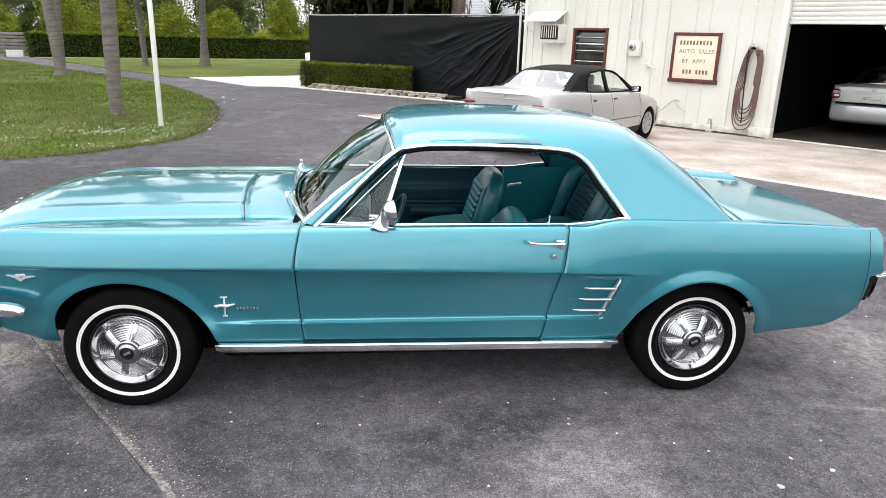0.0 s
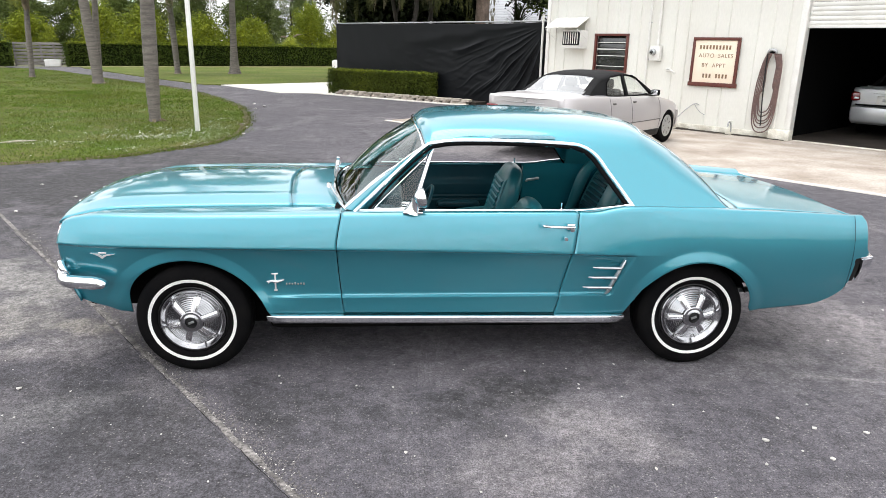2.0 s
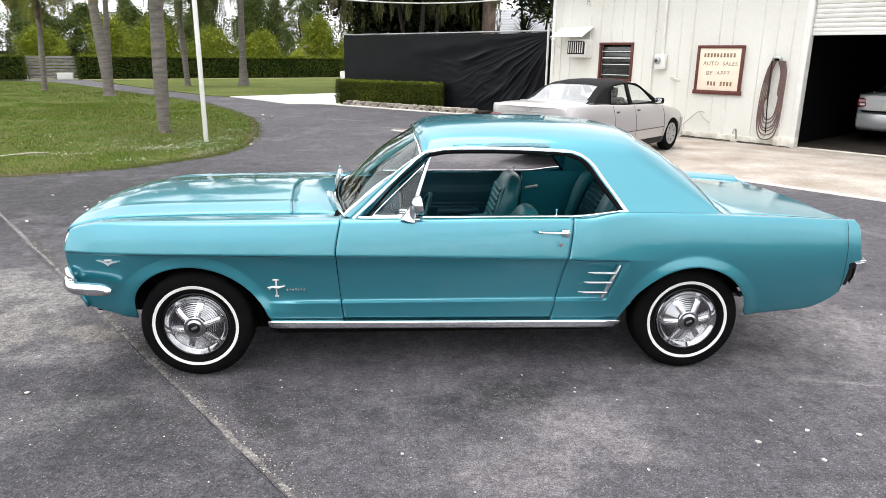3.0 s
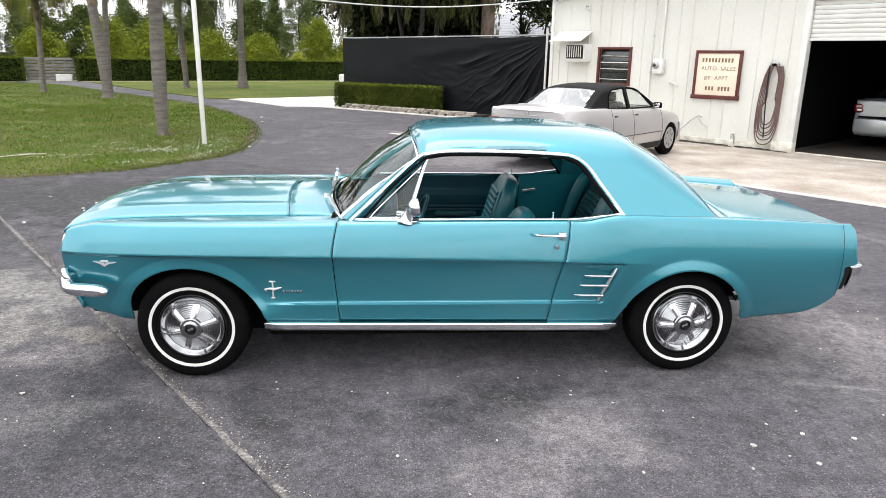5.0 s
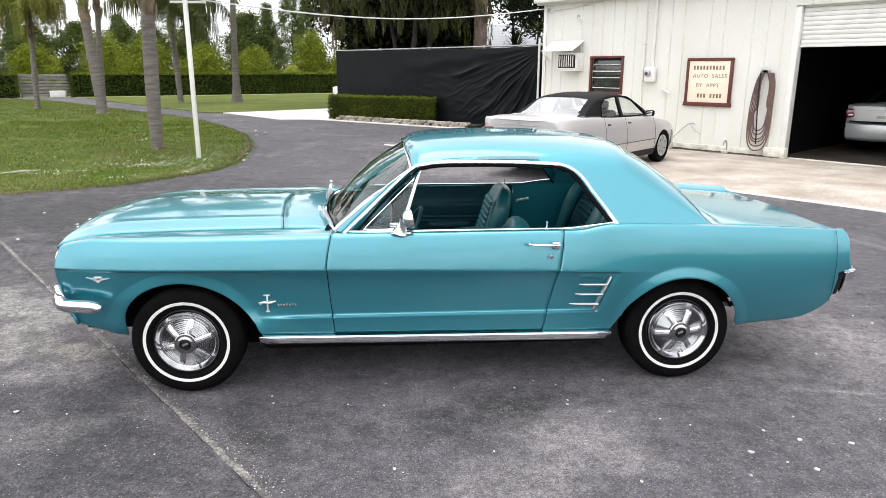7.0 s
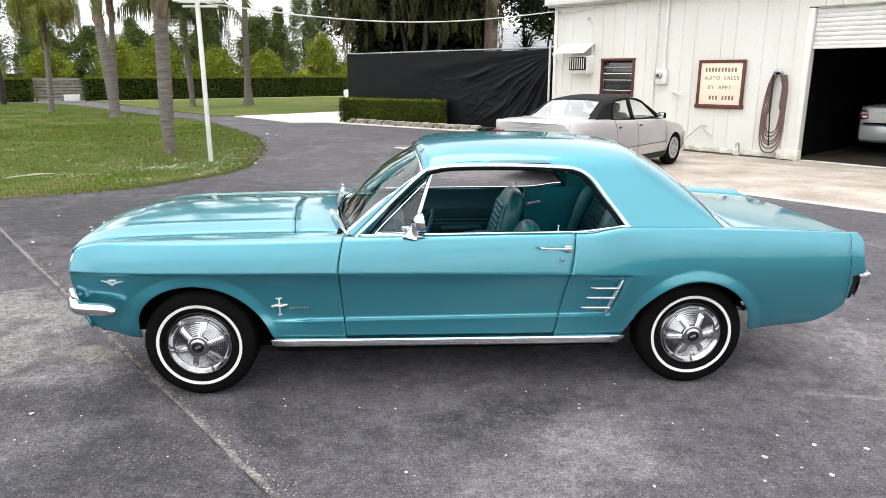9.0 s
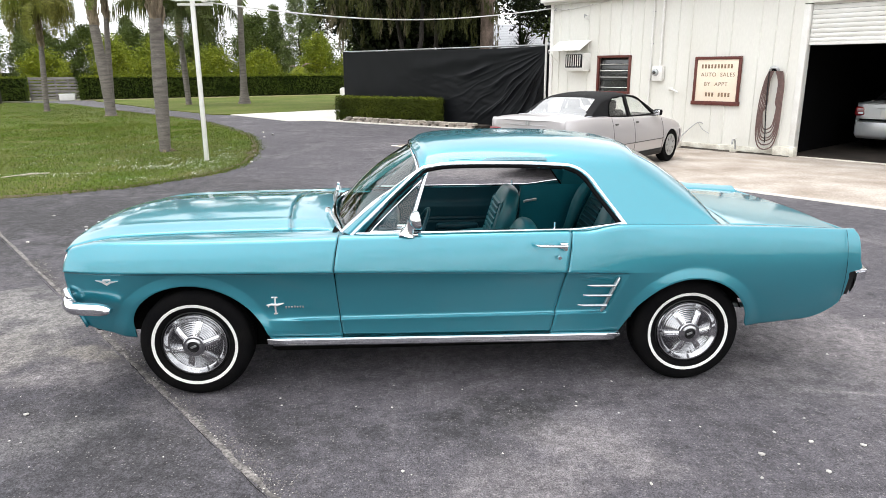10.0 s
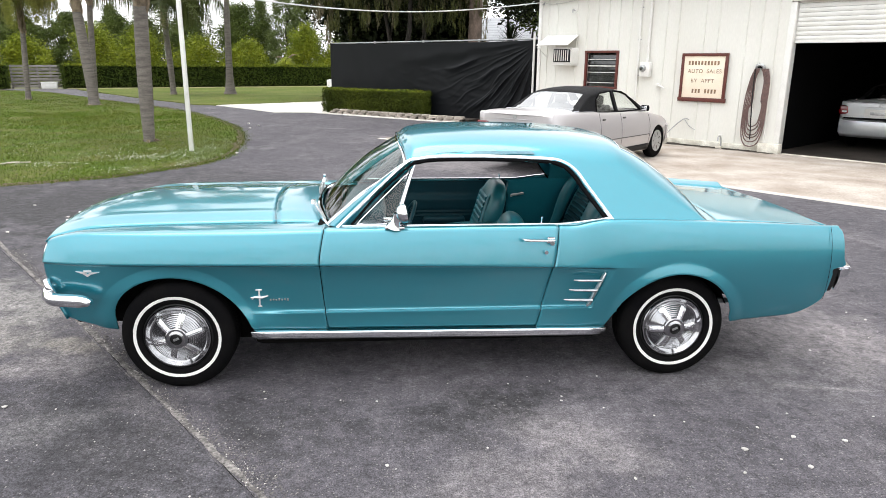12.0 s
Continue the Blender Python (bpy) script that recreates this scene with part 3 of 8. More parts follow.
LAWN = around([(-3.58, 11.7), (-3.34, 9.6), (-3.38, 8.44), (-3.62, 7.69), (-4.02, 7.12), (-4.38, 6.60), (-4.84, 6.25), (-5.98, 5.64), (-9, 4.6), (-16, 3.4), (-34, 3.0), (-60, 8), (-60, 38), (-34, 39.0), (-23.4, 37.6),
               (-19.3, 35.9), (-13.74, 29.1), (-11.0, 25.7), (-8.0, 21.86), (-6.17, 18.7), (-4.81, 15.85), (-4.08, 13.78)], 5)
flat_sheet("ground_lawn", LAWN, 0.012, 0.3, M["lawn"], "patchy green lawn with clover and dry spots", "lawn")
# ragged strip of bare dirt where the lawn meets the asphalt
rows, walkers = [], [Vector((*q, 0)) for q in LAWN]
n = len(walkers)
centre = Vector((-9, 12, 0))
rng = random.Random(23)
first = min(range(n), key=lambda i: (walkers[i] - Vector((-13.74, 29.1, 0))).length)
for i in range(n):
    a, b = walkers[(first + i) % n], walkers[(first + i + 1) % n]
    if not (a.x > -16 and a.y < 29.5 and b.x > -16 and b.y < 29.5):
        continue
    d = (b - a).normalized()
    out = Vector((d.y, -d.x, 0))
    if inside(LAWN, *(a + out * 0.05).xy):
        out = -out
    steps = max(2, int((b - a).length / 0.07))
    for k in range(steps):
        p = a.lerp(b, k / steps)
        w = 0.03 + 0.09 * max(0, 0.35 + noise.noise(Vector((p.x * 2.3, p.y * 2.3, 1)))) + rng.uniform(0, 0.03)
        v = 0.05 + 0.16 * max(0, 0.2 + noise.noise(Vector((p.x * 1.7, p.y * 1.7, 6)))) + rng.uniform(0, 0.04)
        rows.append([p + out * w + Vector((0, 0, 0.0025)), p + out * 0.006 + Vector((0, 0, 0.015 + rng.uniform(0, 0.004))), p - out * v * 0.5 + Vector((0, 0, 0.020 + rng.uniform(0, 0.006))), p - out * v + Vector((0, 0, 0.0135))])
tagged(part("ground_lawn_edge", sheet(rows), M["edge_dirt"]), "bare brown dirt along the ragged lawn edge", "soil", kind="structure")
flat_sheet("ground_lawn_far", around([(-15.8, 35.0), (-12.22, 29.96), (-9.29, 26.3), (-7.35, 24.55), (-3.2, 27.44), (4, 33), (10, 40), (4, 50), (-8, 47.5), (-19, 41.5)], 4), 0.03, 0.3, M["lawn_far"],
           "sunlit mown lawn before the long hedge", "lawn")

# ---- the shop ----
HALL = 3.38
shop = thing("building", "cream-white metal-sided workshop with an open garage door", "building", YARD, kind="structure")
shop.name = "workshop"


def ribbed_wall(u0, u1, z0, z1):
    """Vertical-ribbed metal siding, 0.16 m thick."""
    prof = []
    u = u0
    while u < u1 - 0.31:
        prof += [(u, 0.0), (u + 0.255, 0.0), (u + 0.265, -0.022), (u + 0.290, -0.022), (u + 0.300, 0.0)]
        u += 0.305
    prof.append((u1, 0.0))
    bm = sheet([[Vector((a, b, z)) for a, b in prof] for z in (z0, z1)])
    sheet([[Vector((u0, 0.16, z)), Vector((u1, 0.16, z))] for z in (z0, z1)], bm)
    for a in (u0, u1):
        sheet([[Vector((a, 0.0, z)), Vector((a, 0.16, z))] for z in (z0, z1)], bm)
    return bm


# front wall round the window opening and the garage opening
W0, W1, WZ0, WZ1 = -4.96, -4.04, 1.16, 2.06
for u0, u1, z0, z1 in ((-6.5, W0, 0.0, HALL), (W0, W1, 0.0, WZ0), (W0, W1, WZ1, HALL), (W1, -0.20, 0.0, HALL), (-0.20, 4.46, 2.95, HALL), (4.46, 9.0, 0.0, HALL)):
    u = u0
    while u < u1 - 0.01:
        end = u1 if u1 - u < 1.3 else u + 0.915
        part("siding_panel", ribbed_wall(u, end, z0, z1), M["siding"], shop, smooth=False)
        u = end
part("wall_side", block((0.16, 11.8, HALL), (-6.42, 6.07, HALL / 2)), M["siding"], shop, smooth=False)
part("wall_side", block((0.16, 11.8, HALL), (8.92, 6.07, HALL / 2)), M["siding"], shop, smooth=False)
part("wall_back", block((15.5, 0.16, HALL), (1.25, 12.05, HALL / 2)), M["siding"], shop, smooth=False)
part("roof", block((15.9, 12.5, 0.14), (1.25, 6.0, HALL + 0.08), 0.01), M["white_paint"], shop)
part("fascia", block((15.96, 0.05, 0.17), (1.25, -0.06, HALL + 0.05), 0.01), M["white_paint"], shop)
part("corner_trim", block((0.10, 0.03, HALL - 0.04), (-6.47, -0.017, HALL / 2), 0.004), M["white_paint"], shop)
part("door_jamb", block((0.116, 0.20, 2.93), (-0.14, 0.092, 1.465), 0.004), M["white_paint"], shop)
part("door_jamb", block((0.14, 0.22, 2.93), (4.46, 0.08, 1.465), 0.008), M["white_paint"], shop)
part("plinth", block((6.30, 0.05, 0.13), (-3.35, -0.027, 0.07), 0.008), M["plinth"], shop)
part("plinth_block", block((0.42, 0.20, 0.20), (-0.24, -0.03, 0.105), 0.012), M["plinth"], shop, "stained concrete block at the door jamb")
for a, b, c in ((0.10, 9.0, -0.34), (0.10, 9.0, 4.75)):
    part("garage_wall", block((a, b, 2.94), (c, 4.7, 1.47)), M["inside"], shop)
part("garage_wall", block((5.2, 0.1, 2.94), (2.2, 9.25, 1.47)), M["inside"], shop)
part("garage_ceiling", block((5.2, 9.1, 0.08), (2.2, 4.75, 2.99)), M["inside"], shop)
part("garage_floor", block((5.1, 9.1, 0.3), (2.2, 4.72, -0.136)), M["garage_floor"], shop, "blotched concrete garage floor, colour darkened for the unlit interior")
part("threshold", block((4.4, 0.12, 0.02), (2.22, 0.02, 0.012), 0.004), M["plinth"], shop)

# crumbling dark soil along the wall foot
rng = random.Random(17)
rows = []
for i in range(70):
    u = -6.4 + 6.3 * i / 69
    w = 0.10 + 0.09 * abs(noise.noise(Vector((u * 2.3, 0, 4)))) + rng.uniform(0, 0.03)
    rows.append([yard(u, -0.05, 0.03), yard(u, -0.05 - w * 0.5, 0.022 + rng.uniform(0, 0.012)), yard(u, -0.05 - w, 0.011)])
tagged(part("ground_wall_foot", sheet(rows), M["soil"]), "dark crumbling soil and litter along the wall foot", "soil", kind="structure")

# roller door, half raised: curved slats
door = thing("door_1", "white slatted roller door, half raised", "door", YARD, kind="structure")
z = 2.17
part("bottom_bar", block((4.48, 0.045, 0.055), (2.165, 0.10, z + 0.028), 0.008), M["white_paint"], door)
z += 0.055
slat_mesh = None
while z < 2.96:
    bm = sheet([[Vector((a, 0.105 - 0.016 * math.sin(math.pi * k / 6), z + 0.082 * k / 6)) for a in (-0.075, 4.41)] for k in range(7)]
               + [[Vector((a, 0.125, z + 0.082)) for a in (-0.075, 4.41)]])
    part("slat", bm, M["white_paint"], door)
    z += 0.086

# window with a red-brown frame and white louvre bars
win = thing("window_1", "jalousie window with a red-brown wooden frame and white bars", "window", YARD, kind="structure")
fw = 0.055
cu, cz = (W0 + W1) / 2, (WZ0 + WZ1) / 2
for z in (WZ0 + fw / 2, WZ1 - fw / 2):
    part("window_frame", block((W1 - W0 + 0.05, 0.07, fw), (cu, -0.012, z), 0.006), M["brown_wood"], win)
for u in (W0 + fw / 2 - 0.02, W1 - fw / 2 + 0.02):
    part("window_frame", block((fw, 0.066, WZ1 - WZ0 - 2 * fw), (u, -0.012, cz), 0.006), M["brown_wood"], win)
for i in range(6):
    zc = WZ0 + fw + (i + 0.5) * (WZ1 - WZ0 - 2 * fw) / 6
    part("pane", block((W1 - W0 - 2 * fw + 0.04, 0.008, 0.145), (cu, 0.05, zc), 0.0, Matrix.Rotation(radians(-14), 4, 'X')), M["window_dark"], win)
for i in (1, 2, 3, 4.6):
    zc = WZ1 - fw - i * (WZ1 - WZ0 - 2 * fw) / 5.2
    part("louvre_bar", block((W1 - W0 - 2 * fw + 0.03, 0.018, 0.026 if i == 2 else 0.016), (cu, 0.016, zc), 0.003), M["white_paint"], win)
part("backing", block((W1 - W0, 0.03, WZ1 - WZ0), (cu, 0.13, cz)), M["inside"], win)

# window air conditioner under a small awning
ac = thing("air_conditioner", "white window air conditioner set in the wall", "air conditioner", YARD)
part("case", block((0.58, 0.38, 0.40), (-5.50, -0.10, 1.93), 0.015), M["white_paint"], ac)
part("grille_frame", block((0.52, 0.02, 0.32), (-5.50, -0.298, 1.94), 0.006), M["black"], ac)
for i in range(7):
    part("grille_bar", block((0.022, 0.016, 0.27), (-5.71 + i * 0.068, -0.310, 1.945), 0.003), M["white_paint"], ac)
part("drip_tray", block((0.60, 0.34, 0.025), (-5.50, -0.12, 1.715), 0.006), M["white_paint"], ac)
awn = thing("awning", "sloping white sheet-metal awning over the air conditioner", "awning", YARD)
rows = [[Vector((u, -0.02 - 0.46 * k, 2.43 - 0.25 * k + (0.006 if i % 2 else 0))) for i, u in enumerate([-6.20 + 0.100 * q for q in range(11)])] for k in (0, 0.5, 1.0)]
part("canopy", sheet(rows), M["white_paint"], awn, solid=0.012, smooth=False)
for u in (-6.19, -5.21):
    part("stay", tube([(u, -0.46, 2.15), (u, -0.02, 1.90)], 0.007), M["white_paint"], awn)

# conduits, meter, spigot, pipes
con = thing("conduit", "white-painted electrical conduit on the siding", "pipe", YARD)
part("pipe", tube([(-3.47, -0.045, 0.15), (-3.47, -0.045, HALL - 0.02)], 0.022), M["white_paint"], con)
part("pipe", tube([(-3.22, -0.045, 1.78), (-3.22, -0.045, HALL - 0.02)], 0.028), M["white_paint"], con)
for z in (0.6, 1.5, 2.3, 3.0):
    part("clip", block((0.075, 0.02, 0.03), (-3.47, -0.03, z), 0.004), M["steel"], con)
meter = thing("meter_box", "white electric meter box with a round glass dial", "meter", YARD)
part("case", block((0.26, 0.12, 0.33), (-3.24, -0.075, 1.635), 0.014), M["white_paint"], meter)
spin = Matrix.Translation((-3.27, -0.135, 1.66)) @ Matrix.Rotation(radians(90), 4, 'X')
part("dial", lathe([(0.0, 0.07), (0.045, 0.068), (0.07, 0.05), (0.078, 0.0)], 20, spin), M["steel"], meter)
part("dial_face", lathe([(0.0, 0.074), (0.035, 0.073), (0.04, 0.069)], 16, spin), M["window_dark"], meter)
tap = thing("outdoor_tap", "white-painted wall tap on a short pipe", "tap", YARD)
part("pipe", tube(curve_points([(-2.92, 0.0, 1.27), (-2.90, -0.10, 1.28), (-2.78, -0.13, 1.27), (-2.68, -0.13, 1.22)]), 0.022), M["white_paint"], tap)
part("handle", lathe([(0.0, 0.02), (0.05, 0.016), (0.055, 0.0), (0.0, 0.0)], 12, Matrix.Translation((-2.86, -0.12, 1.31))), M["white_paint"], tap)
drain = thing("drain_pipe", "thin grey bent pipe leaning on the wall base", "pipe", YARD)
part("pipe", tube(curve_points([(-2.55, -0.20, 0.16), (-2.42, -0.14, 0.34), (-2.18, -0.05, 0.58), (-2.05, 0.02, 0.55)]), 0.010), M["steel"], drain)
part("stay", tube(curve_points([(-2.16, -0.05, 0.575), (-2.05, -0.04, 0.44), (-1.90, -0.04, 0.36)]), 0.007), M["steel"], drain)
part("foot", block((0.18, 0.12, 0.14), (-2.58, -0.19, 0.085), 0.01), M["plinth"], drain)
sp = thing("hose_bib", "grey metal hose bib at the wall base", "tap", YARD @ Matrix.Translation((0.10, 0, 0)))
part("pipe", tube(curve_points([(-1.36, -0.05, 0.02), (-1.36, -0.10, 0.24), (-1.36, -0.20, 0.27), (-1.36, -0.23, 0.18)]), 0.017), M["steel"], sp)
part("wheel", lathe([(0.0, 0.012), (0.04, 0.01), (0.042, 0.0), (0.0, 0.0)], 12, Matrix.Translation((-1.36, -0.13, 0.30))), M["white_paint"], sp)
part("base", block((0.12, 0.14, 0.05), (-1.36, -0.12, 0.04), 0.008), M["plinth"], sp)

# sign
sign = thing("sign_board", "cream notice board in a red-brown wooden frame with worn lettering", "sign", YARD)
part("panel", block((0.96, 0.024, 0.95), (-1.83, -0.040, 1.485), 0.003), M["sign_face"], sign)
for z in (1.012, 1.958):
    part("frame_rail", block((1.05 if z > 1.5 else 1.10, 0.05, 0.062 if z > 1.5 else 0.085), (-1.83, -0.046, z), 0.008), M["brown_wood"], sign)
for u in (-2.325, -1.335):
    part("frame_stile", block((0.062, 0.05, 0.884), (u, -0.046, 1.485), 0.008), M["brown_wood"], sign)


def lettering(text, size, u, z, parent, material, space=1.0):
    c = bpy.data.curves.new("lettering", 'FONT')
    c.body, c.size, c.align_x, c.extrude, c.space_character = text, size, 'CENTER', 0.002, space
    ob = new("lettering", c)
    c.materials.append(material)
    ob.parent = parent
    ob.matrix_basis = Matrix.Translation((u, -0.0535, z)) @ Matrix.Rotation(radians(90), 4, 'X')
    return ob


lettering("AUTO  SALES", 0.118, -1.81, 1.575, sign, M["sign_ink"], 1.12)
lettering("BY  APPT", 0.118, -1.84, 1.375, sign, M["sign_ink"], 1.15)
for row_z, u0, widths in ((1.785, -2.17, (0.042,) * 10), (1.195, -2.04, (0.042, 0.042, 0.042, 0, 0.042, 0.042, 0.042, 0.042))):
    for i, w in enumerate(widths):
        if w:
            part("line_bar", block((w, 0.004, 0.085), (u0 + i * 0.073, -0.054, row_z), 0.001), M["sign_ink"], sign)

# coiled hose on a hanger
hose = thing("garden_hose", "brown rubber hose hung in long loops on the wall", "hose", YARD @ Matrix.Translation((0.05, 0, 0.02)))
part("hanger", tube(curve_points([(-0.755, -0.055, 1.655), (-0.735, -0.075, 1.715), (-0.67, -0.085, 1.738), (-0.605, -0.075, 1.715), (-0.585, -0.055, 1.655)]), 0.024, 8, flat=1.3), M["steel"], hose, "pale metal hose hanger")
part("hanger_plate", block((0.12, 0.05, 0.075), (-0.67, -0.03, 1.705), 0.012), M["rubber"], hose)
rng = random.Random(17)
for k in range(6):
    spread, low = 0.014 * k, 0.100 + 0.080 * k + rng.uniform(-0.02, 0.02)
    lx, rx = -0.775 + 0.020 * k, -0.590 + 0.021 * (5 - k)
    belly = 0.195 - 0.020 * k
    pts = [(lx + 0.03, -0.10 - 0.008 * k, 1.665), (lx - 0.045, -0.10, 1.45), (lx - 0.115 + spread, -0.09 - 0.006 * k, 1.00), (-0.705 - belly, -0.09, low + 0.34), (-0.715 - belly * 0.55, -0.10, low + 0.06), (-0.675, -0.105 - 0.005 * k, low),
           (-0.615 + belly * 0.45, -0.10, low + 0.09), (-0.600 + belly * 0.75, -0.09, low + 0.42), (rx + 0.045, -0.09 - 0.006 * k, 1.05), (rx + 0.050, -0.10, 1.42), (rx, -0.10 - 0.008 * k, 1.665)]
    part("loop", tube(curve_points(pts, 7), 0.0125, 7), M["hose"], hose)
part("hose_end", tube(curve_points([(-0.735, -0.13, 1.66), (-0.725, -0.14, 1.2), (-0.70, -0.15, 0.75), (-0.675, -0.15, 0.42), (-0.670, -0.14, 0.24)]), 0.0125, 7), M["black"], hose, "dark end of the hose")

# fluorescent lamp in the garage
lamp = thing("ceiling_light", "lit fluorescent tube hung below the garage ceiling", "lamp", YARD)
part("housing", block((1.3, 0.14, 0.05), (1.26, 3.55, 2.245), 0.01), M["white_paint"], lamp)
for u in (0.8, 1.7):
    part("hanger", tube([(u, 3.55, 2.26), (u, 3.55, 2.95)], 0.006, 6), M["steel"], lamp)
glow = bpy.data.materials.new("fluorescent_glow")
glow.use_nodes = True
glow.node_tree.nodes["Principled BSDF"].inputs["Emission Color"].default_value = (1, 0.97, 0.85, 1)
glow.node_tree.nodes["Principled BSDF"].inputs["Emission Strength"].default_value = 3.0
part("light_tube", tube([(0.65, 3.55, 2.20), (1.87, 3.55, 2.20)], 0.016, 8), glow, lamp)

# overhead cable to the lamp post
cable = thing("cable", "pale overhead cable sagging between post and workshop", "cable")
a, b = Vector((-3.98, 9.62, 3.02)), yard(-6.5, -0.02, 3.26)
part("strand", tube([a.lerp(b, k / 30) - Vector((0, 0, 0.30 * math.sin(math.pi * k / 30))) for k in range(31)], 0.013, 6), M["wire"], cable)

# wire and a small bracket lamp high on the siding
wallwire = thing("wall_wire", "thin white wire stapled along the siding top", "cable", YARD)
part("strand", tube(curve_points([(-6.46, -0.05, 3.26), (-6.0, -0.03, 3.20), (-5.2, -0.03, 3.27), (-4.4, -0.03, 3.36)]), 0.010, 6), M["wire"], wallwire)
for u, z in ((-5.95, 3.205), (-5.2, 3.27), (-4.6, 3.34)):
    part("staple", block((0.03, 0.03, 0.02), (u, -0.03, z), 0.003), M["steel"], wallwire)
brk = thing("wall_bracket", "small white-painted service bracket on the siding", "bracket", YARD)
part("plate", block((0.09, 0.03, 0.12), (-5.36, -0.03, 2.99), 0.006), M["white_paint"], brk)
part("arm", tube([(-5.36, -0.04, 3.02), (-5.36, -0.13, 3.04), (-5.33, -0.17, 2.97)], 0.016, 8), M["steel"], brk)
brk = thing("wall_bracket", "white-painted wire anchor at the workshop corner", "bracket", YARD)
part("plate", block((0.16, 0.03, 0.07), (-6.28, -0.03, 3.20), 0.006), M["white_paint"], brk)
part("arm", tube([(-6.34, -0.04, 3.21), (-6.30, -0.15, 3.19), (-6.22, -0.17, 3.24)], 0.018, 8), M["steel"], brk)

# dark damp dirt caught along the foot of the wall
rows, rng = [], random.Random(58)
for i in range(150):
    u = -6.4 + 6.3 * i / 149
    w = 0.13 + 0.16 * max(-0.7, noise.noise(Vector((u * 1.7, 0, 4)))) + rng.uniform(0, 0.03)
    rise = 0.018 + 0.035 * max(0.0, 0.2 + noise.noise(Vector((u * 2.3, 3, 4)))) + rng.uniform(0, 0.006)
    rows.append([yard(u, -0.053, rise), yard(u, -0.0575, rise), yard(u, -0.062, 0.019), yard(u, -0.062 - w * 0.5, 0.0165), yard(u, -0.062 - w, 0.0115)])
tagged(part("ground_wall_foot", sheet(rows), M["wall_dirt"]), "dark damp dirt along the wall foot", "soil", kind="structure")

# ---- screen fence with black cloth ----
fence = thing("screen_fence", "chain-link fence covered in black wind-screen cloth", "fence")
FA, FB = Vector((-2.30, 21.75, 0)), Vector((4.05, 15.35, 0))
fd = (FB - FA).normalized()
fn = Vector((fd.y, -fd.x, 0))
fl = (FB - FA).length
rows = []
for k in range(111):
    q = k / 110
    row = []
    for i in range(601):
        s = i / 600
        drape = 0.010 * math.sin(7 * (s * 9 + q * 1.1)) * q + 0.030 * noise.noise(Vector((s * 9, q * 2.2, 0.3)))
        # folds fan out from the tied upper corner
        across, down = (1 - s) * fl, (1 - q) * 2.36 + 0.01
        fan, reach = math.atan2(down, across + 0.05), math.hypot(across, down)
        fan += 0.05 * noise.noise(Vector((across * 1.1, down * 1.1, 7)))
        fold = 0.0
        for freq, deep, ph in ((13, 0.075, 0.2), (23, 0.045, 1.3), (41, 0.016, 0.4)):
            patch = max(0.0, 0.30 + 1.5 * noise.noise(Vector((fan * freq * 0.35, reach * 0.9, ph + 3))))
            fold += deep * (1 - abs(math.sin(freq * fan + ph))) ** 2.4 * patch
        fold *= ease(0.12, 0.9, reach) * ease(5.0, 2.2, reach) * ease(0.06, 0.30, fan) * ease(0.0, 0.12, q)
        fold += 0.030 * math.exp(-((fan - 0.09) / 0.05) ** 2) * ease(0.3, 1.2, reach) * ease(6.5, 3.5, reach)
        fold += 0.010 * max(0.0, noise.noise(Vector((s * 16, q * 13 + s * 6, 2)))) * ease(0.25, 0.5, s) * ease(1.0, 0.6, q)
        row.append(FA + fd * (s * fl) + fn * (0.04 + (drape * 0.6 + fold) * (0.4 + math.sin(math.pi * min(1, q + 0.1)))) + Vector((0, 0, 0.03 + 2.36 * q - (0.03 * math.sin(math.pi * s) + 0.022 * abs(math.sin(11 * s + 1.5 * math.sin(5 * s)))) * q)))
    rows.append(row)
part("cloth", sheet(rows), M["windscreen_cloth"], fence, "black wind-screen cloth with slanting folds", solid=0.004)
part("top_rail", tube([FA + Vector((0, 0, 2.385)), FB + Vector((0, 0, 2.41))], 0.022), M["steel"], fence)
for k in range(5):
    p = FA.lerp(FB, k / 4)
    part("post", tube([p - fn * 0.03, p - fn * 0.03 + Vector((0, 0, 2.44))], 0.03), M["steel"], fence)
gate_post = FB + fd * 0.10
for o in (-0.16, 0.02):
    p = FB + fd * o + fn * 0.12
    part("gate_post", tube([p, p + Vector((0, 0, 2.52 - o * 0.3))], 0.032), M["white_paint"], fence)
    part("cap", lathe([(0.0, 0.04), (0.03, 0.03), (0.04, 0.0), (0.0, 0.0)], 12, Matrix.Translation(p + Vector((0, 0, 2.52 - o * 0.3)))), M["steel"], fence)

# ---- plants ----
def leaves(rng, places, size, spread=0.5, droop=0.0):
    """Small folded leaves at the places, each of two triangles."""
    vs, fs = [], []
    for p in places:
        a = Vector((rng.gauss(0, 1), rng.gauss(0, 1), rng.gauss(0, 0.7) - droop)).normalized()
        b = a.cross(Vector((rng.gauss(0, 1), rng.gauss(0, 1), rng.gauss(0, 1)))).normalized()
        s = size * rng.uniform(0.6, 1.4)
        i = len(vs)
        vs += [p, p + a * s * 0.55 + b * s * spread * 0.5, p + a * s, p + a * s * 0.55 - b * s * spread * 0.5]
        fs.append((i, i + 1, i + 2, i + 3))
    return vs, fs


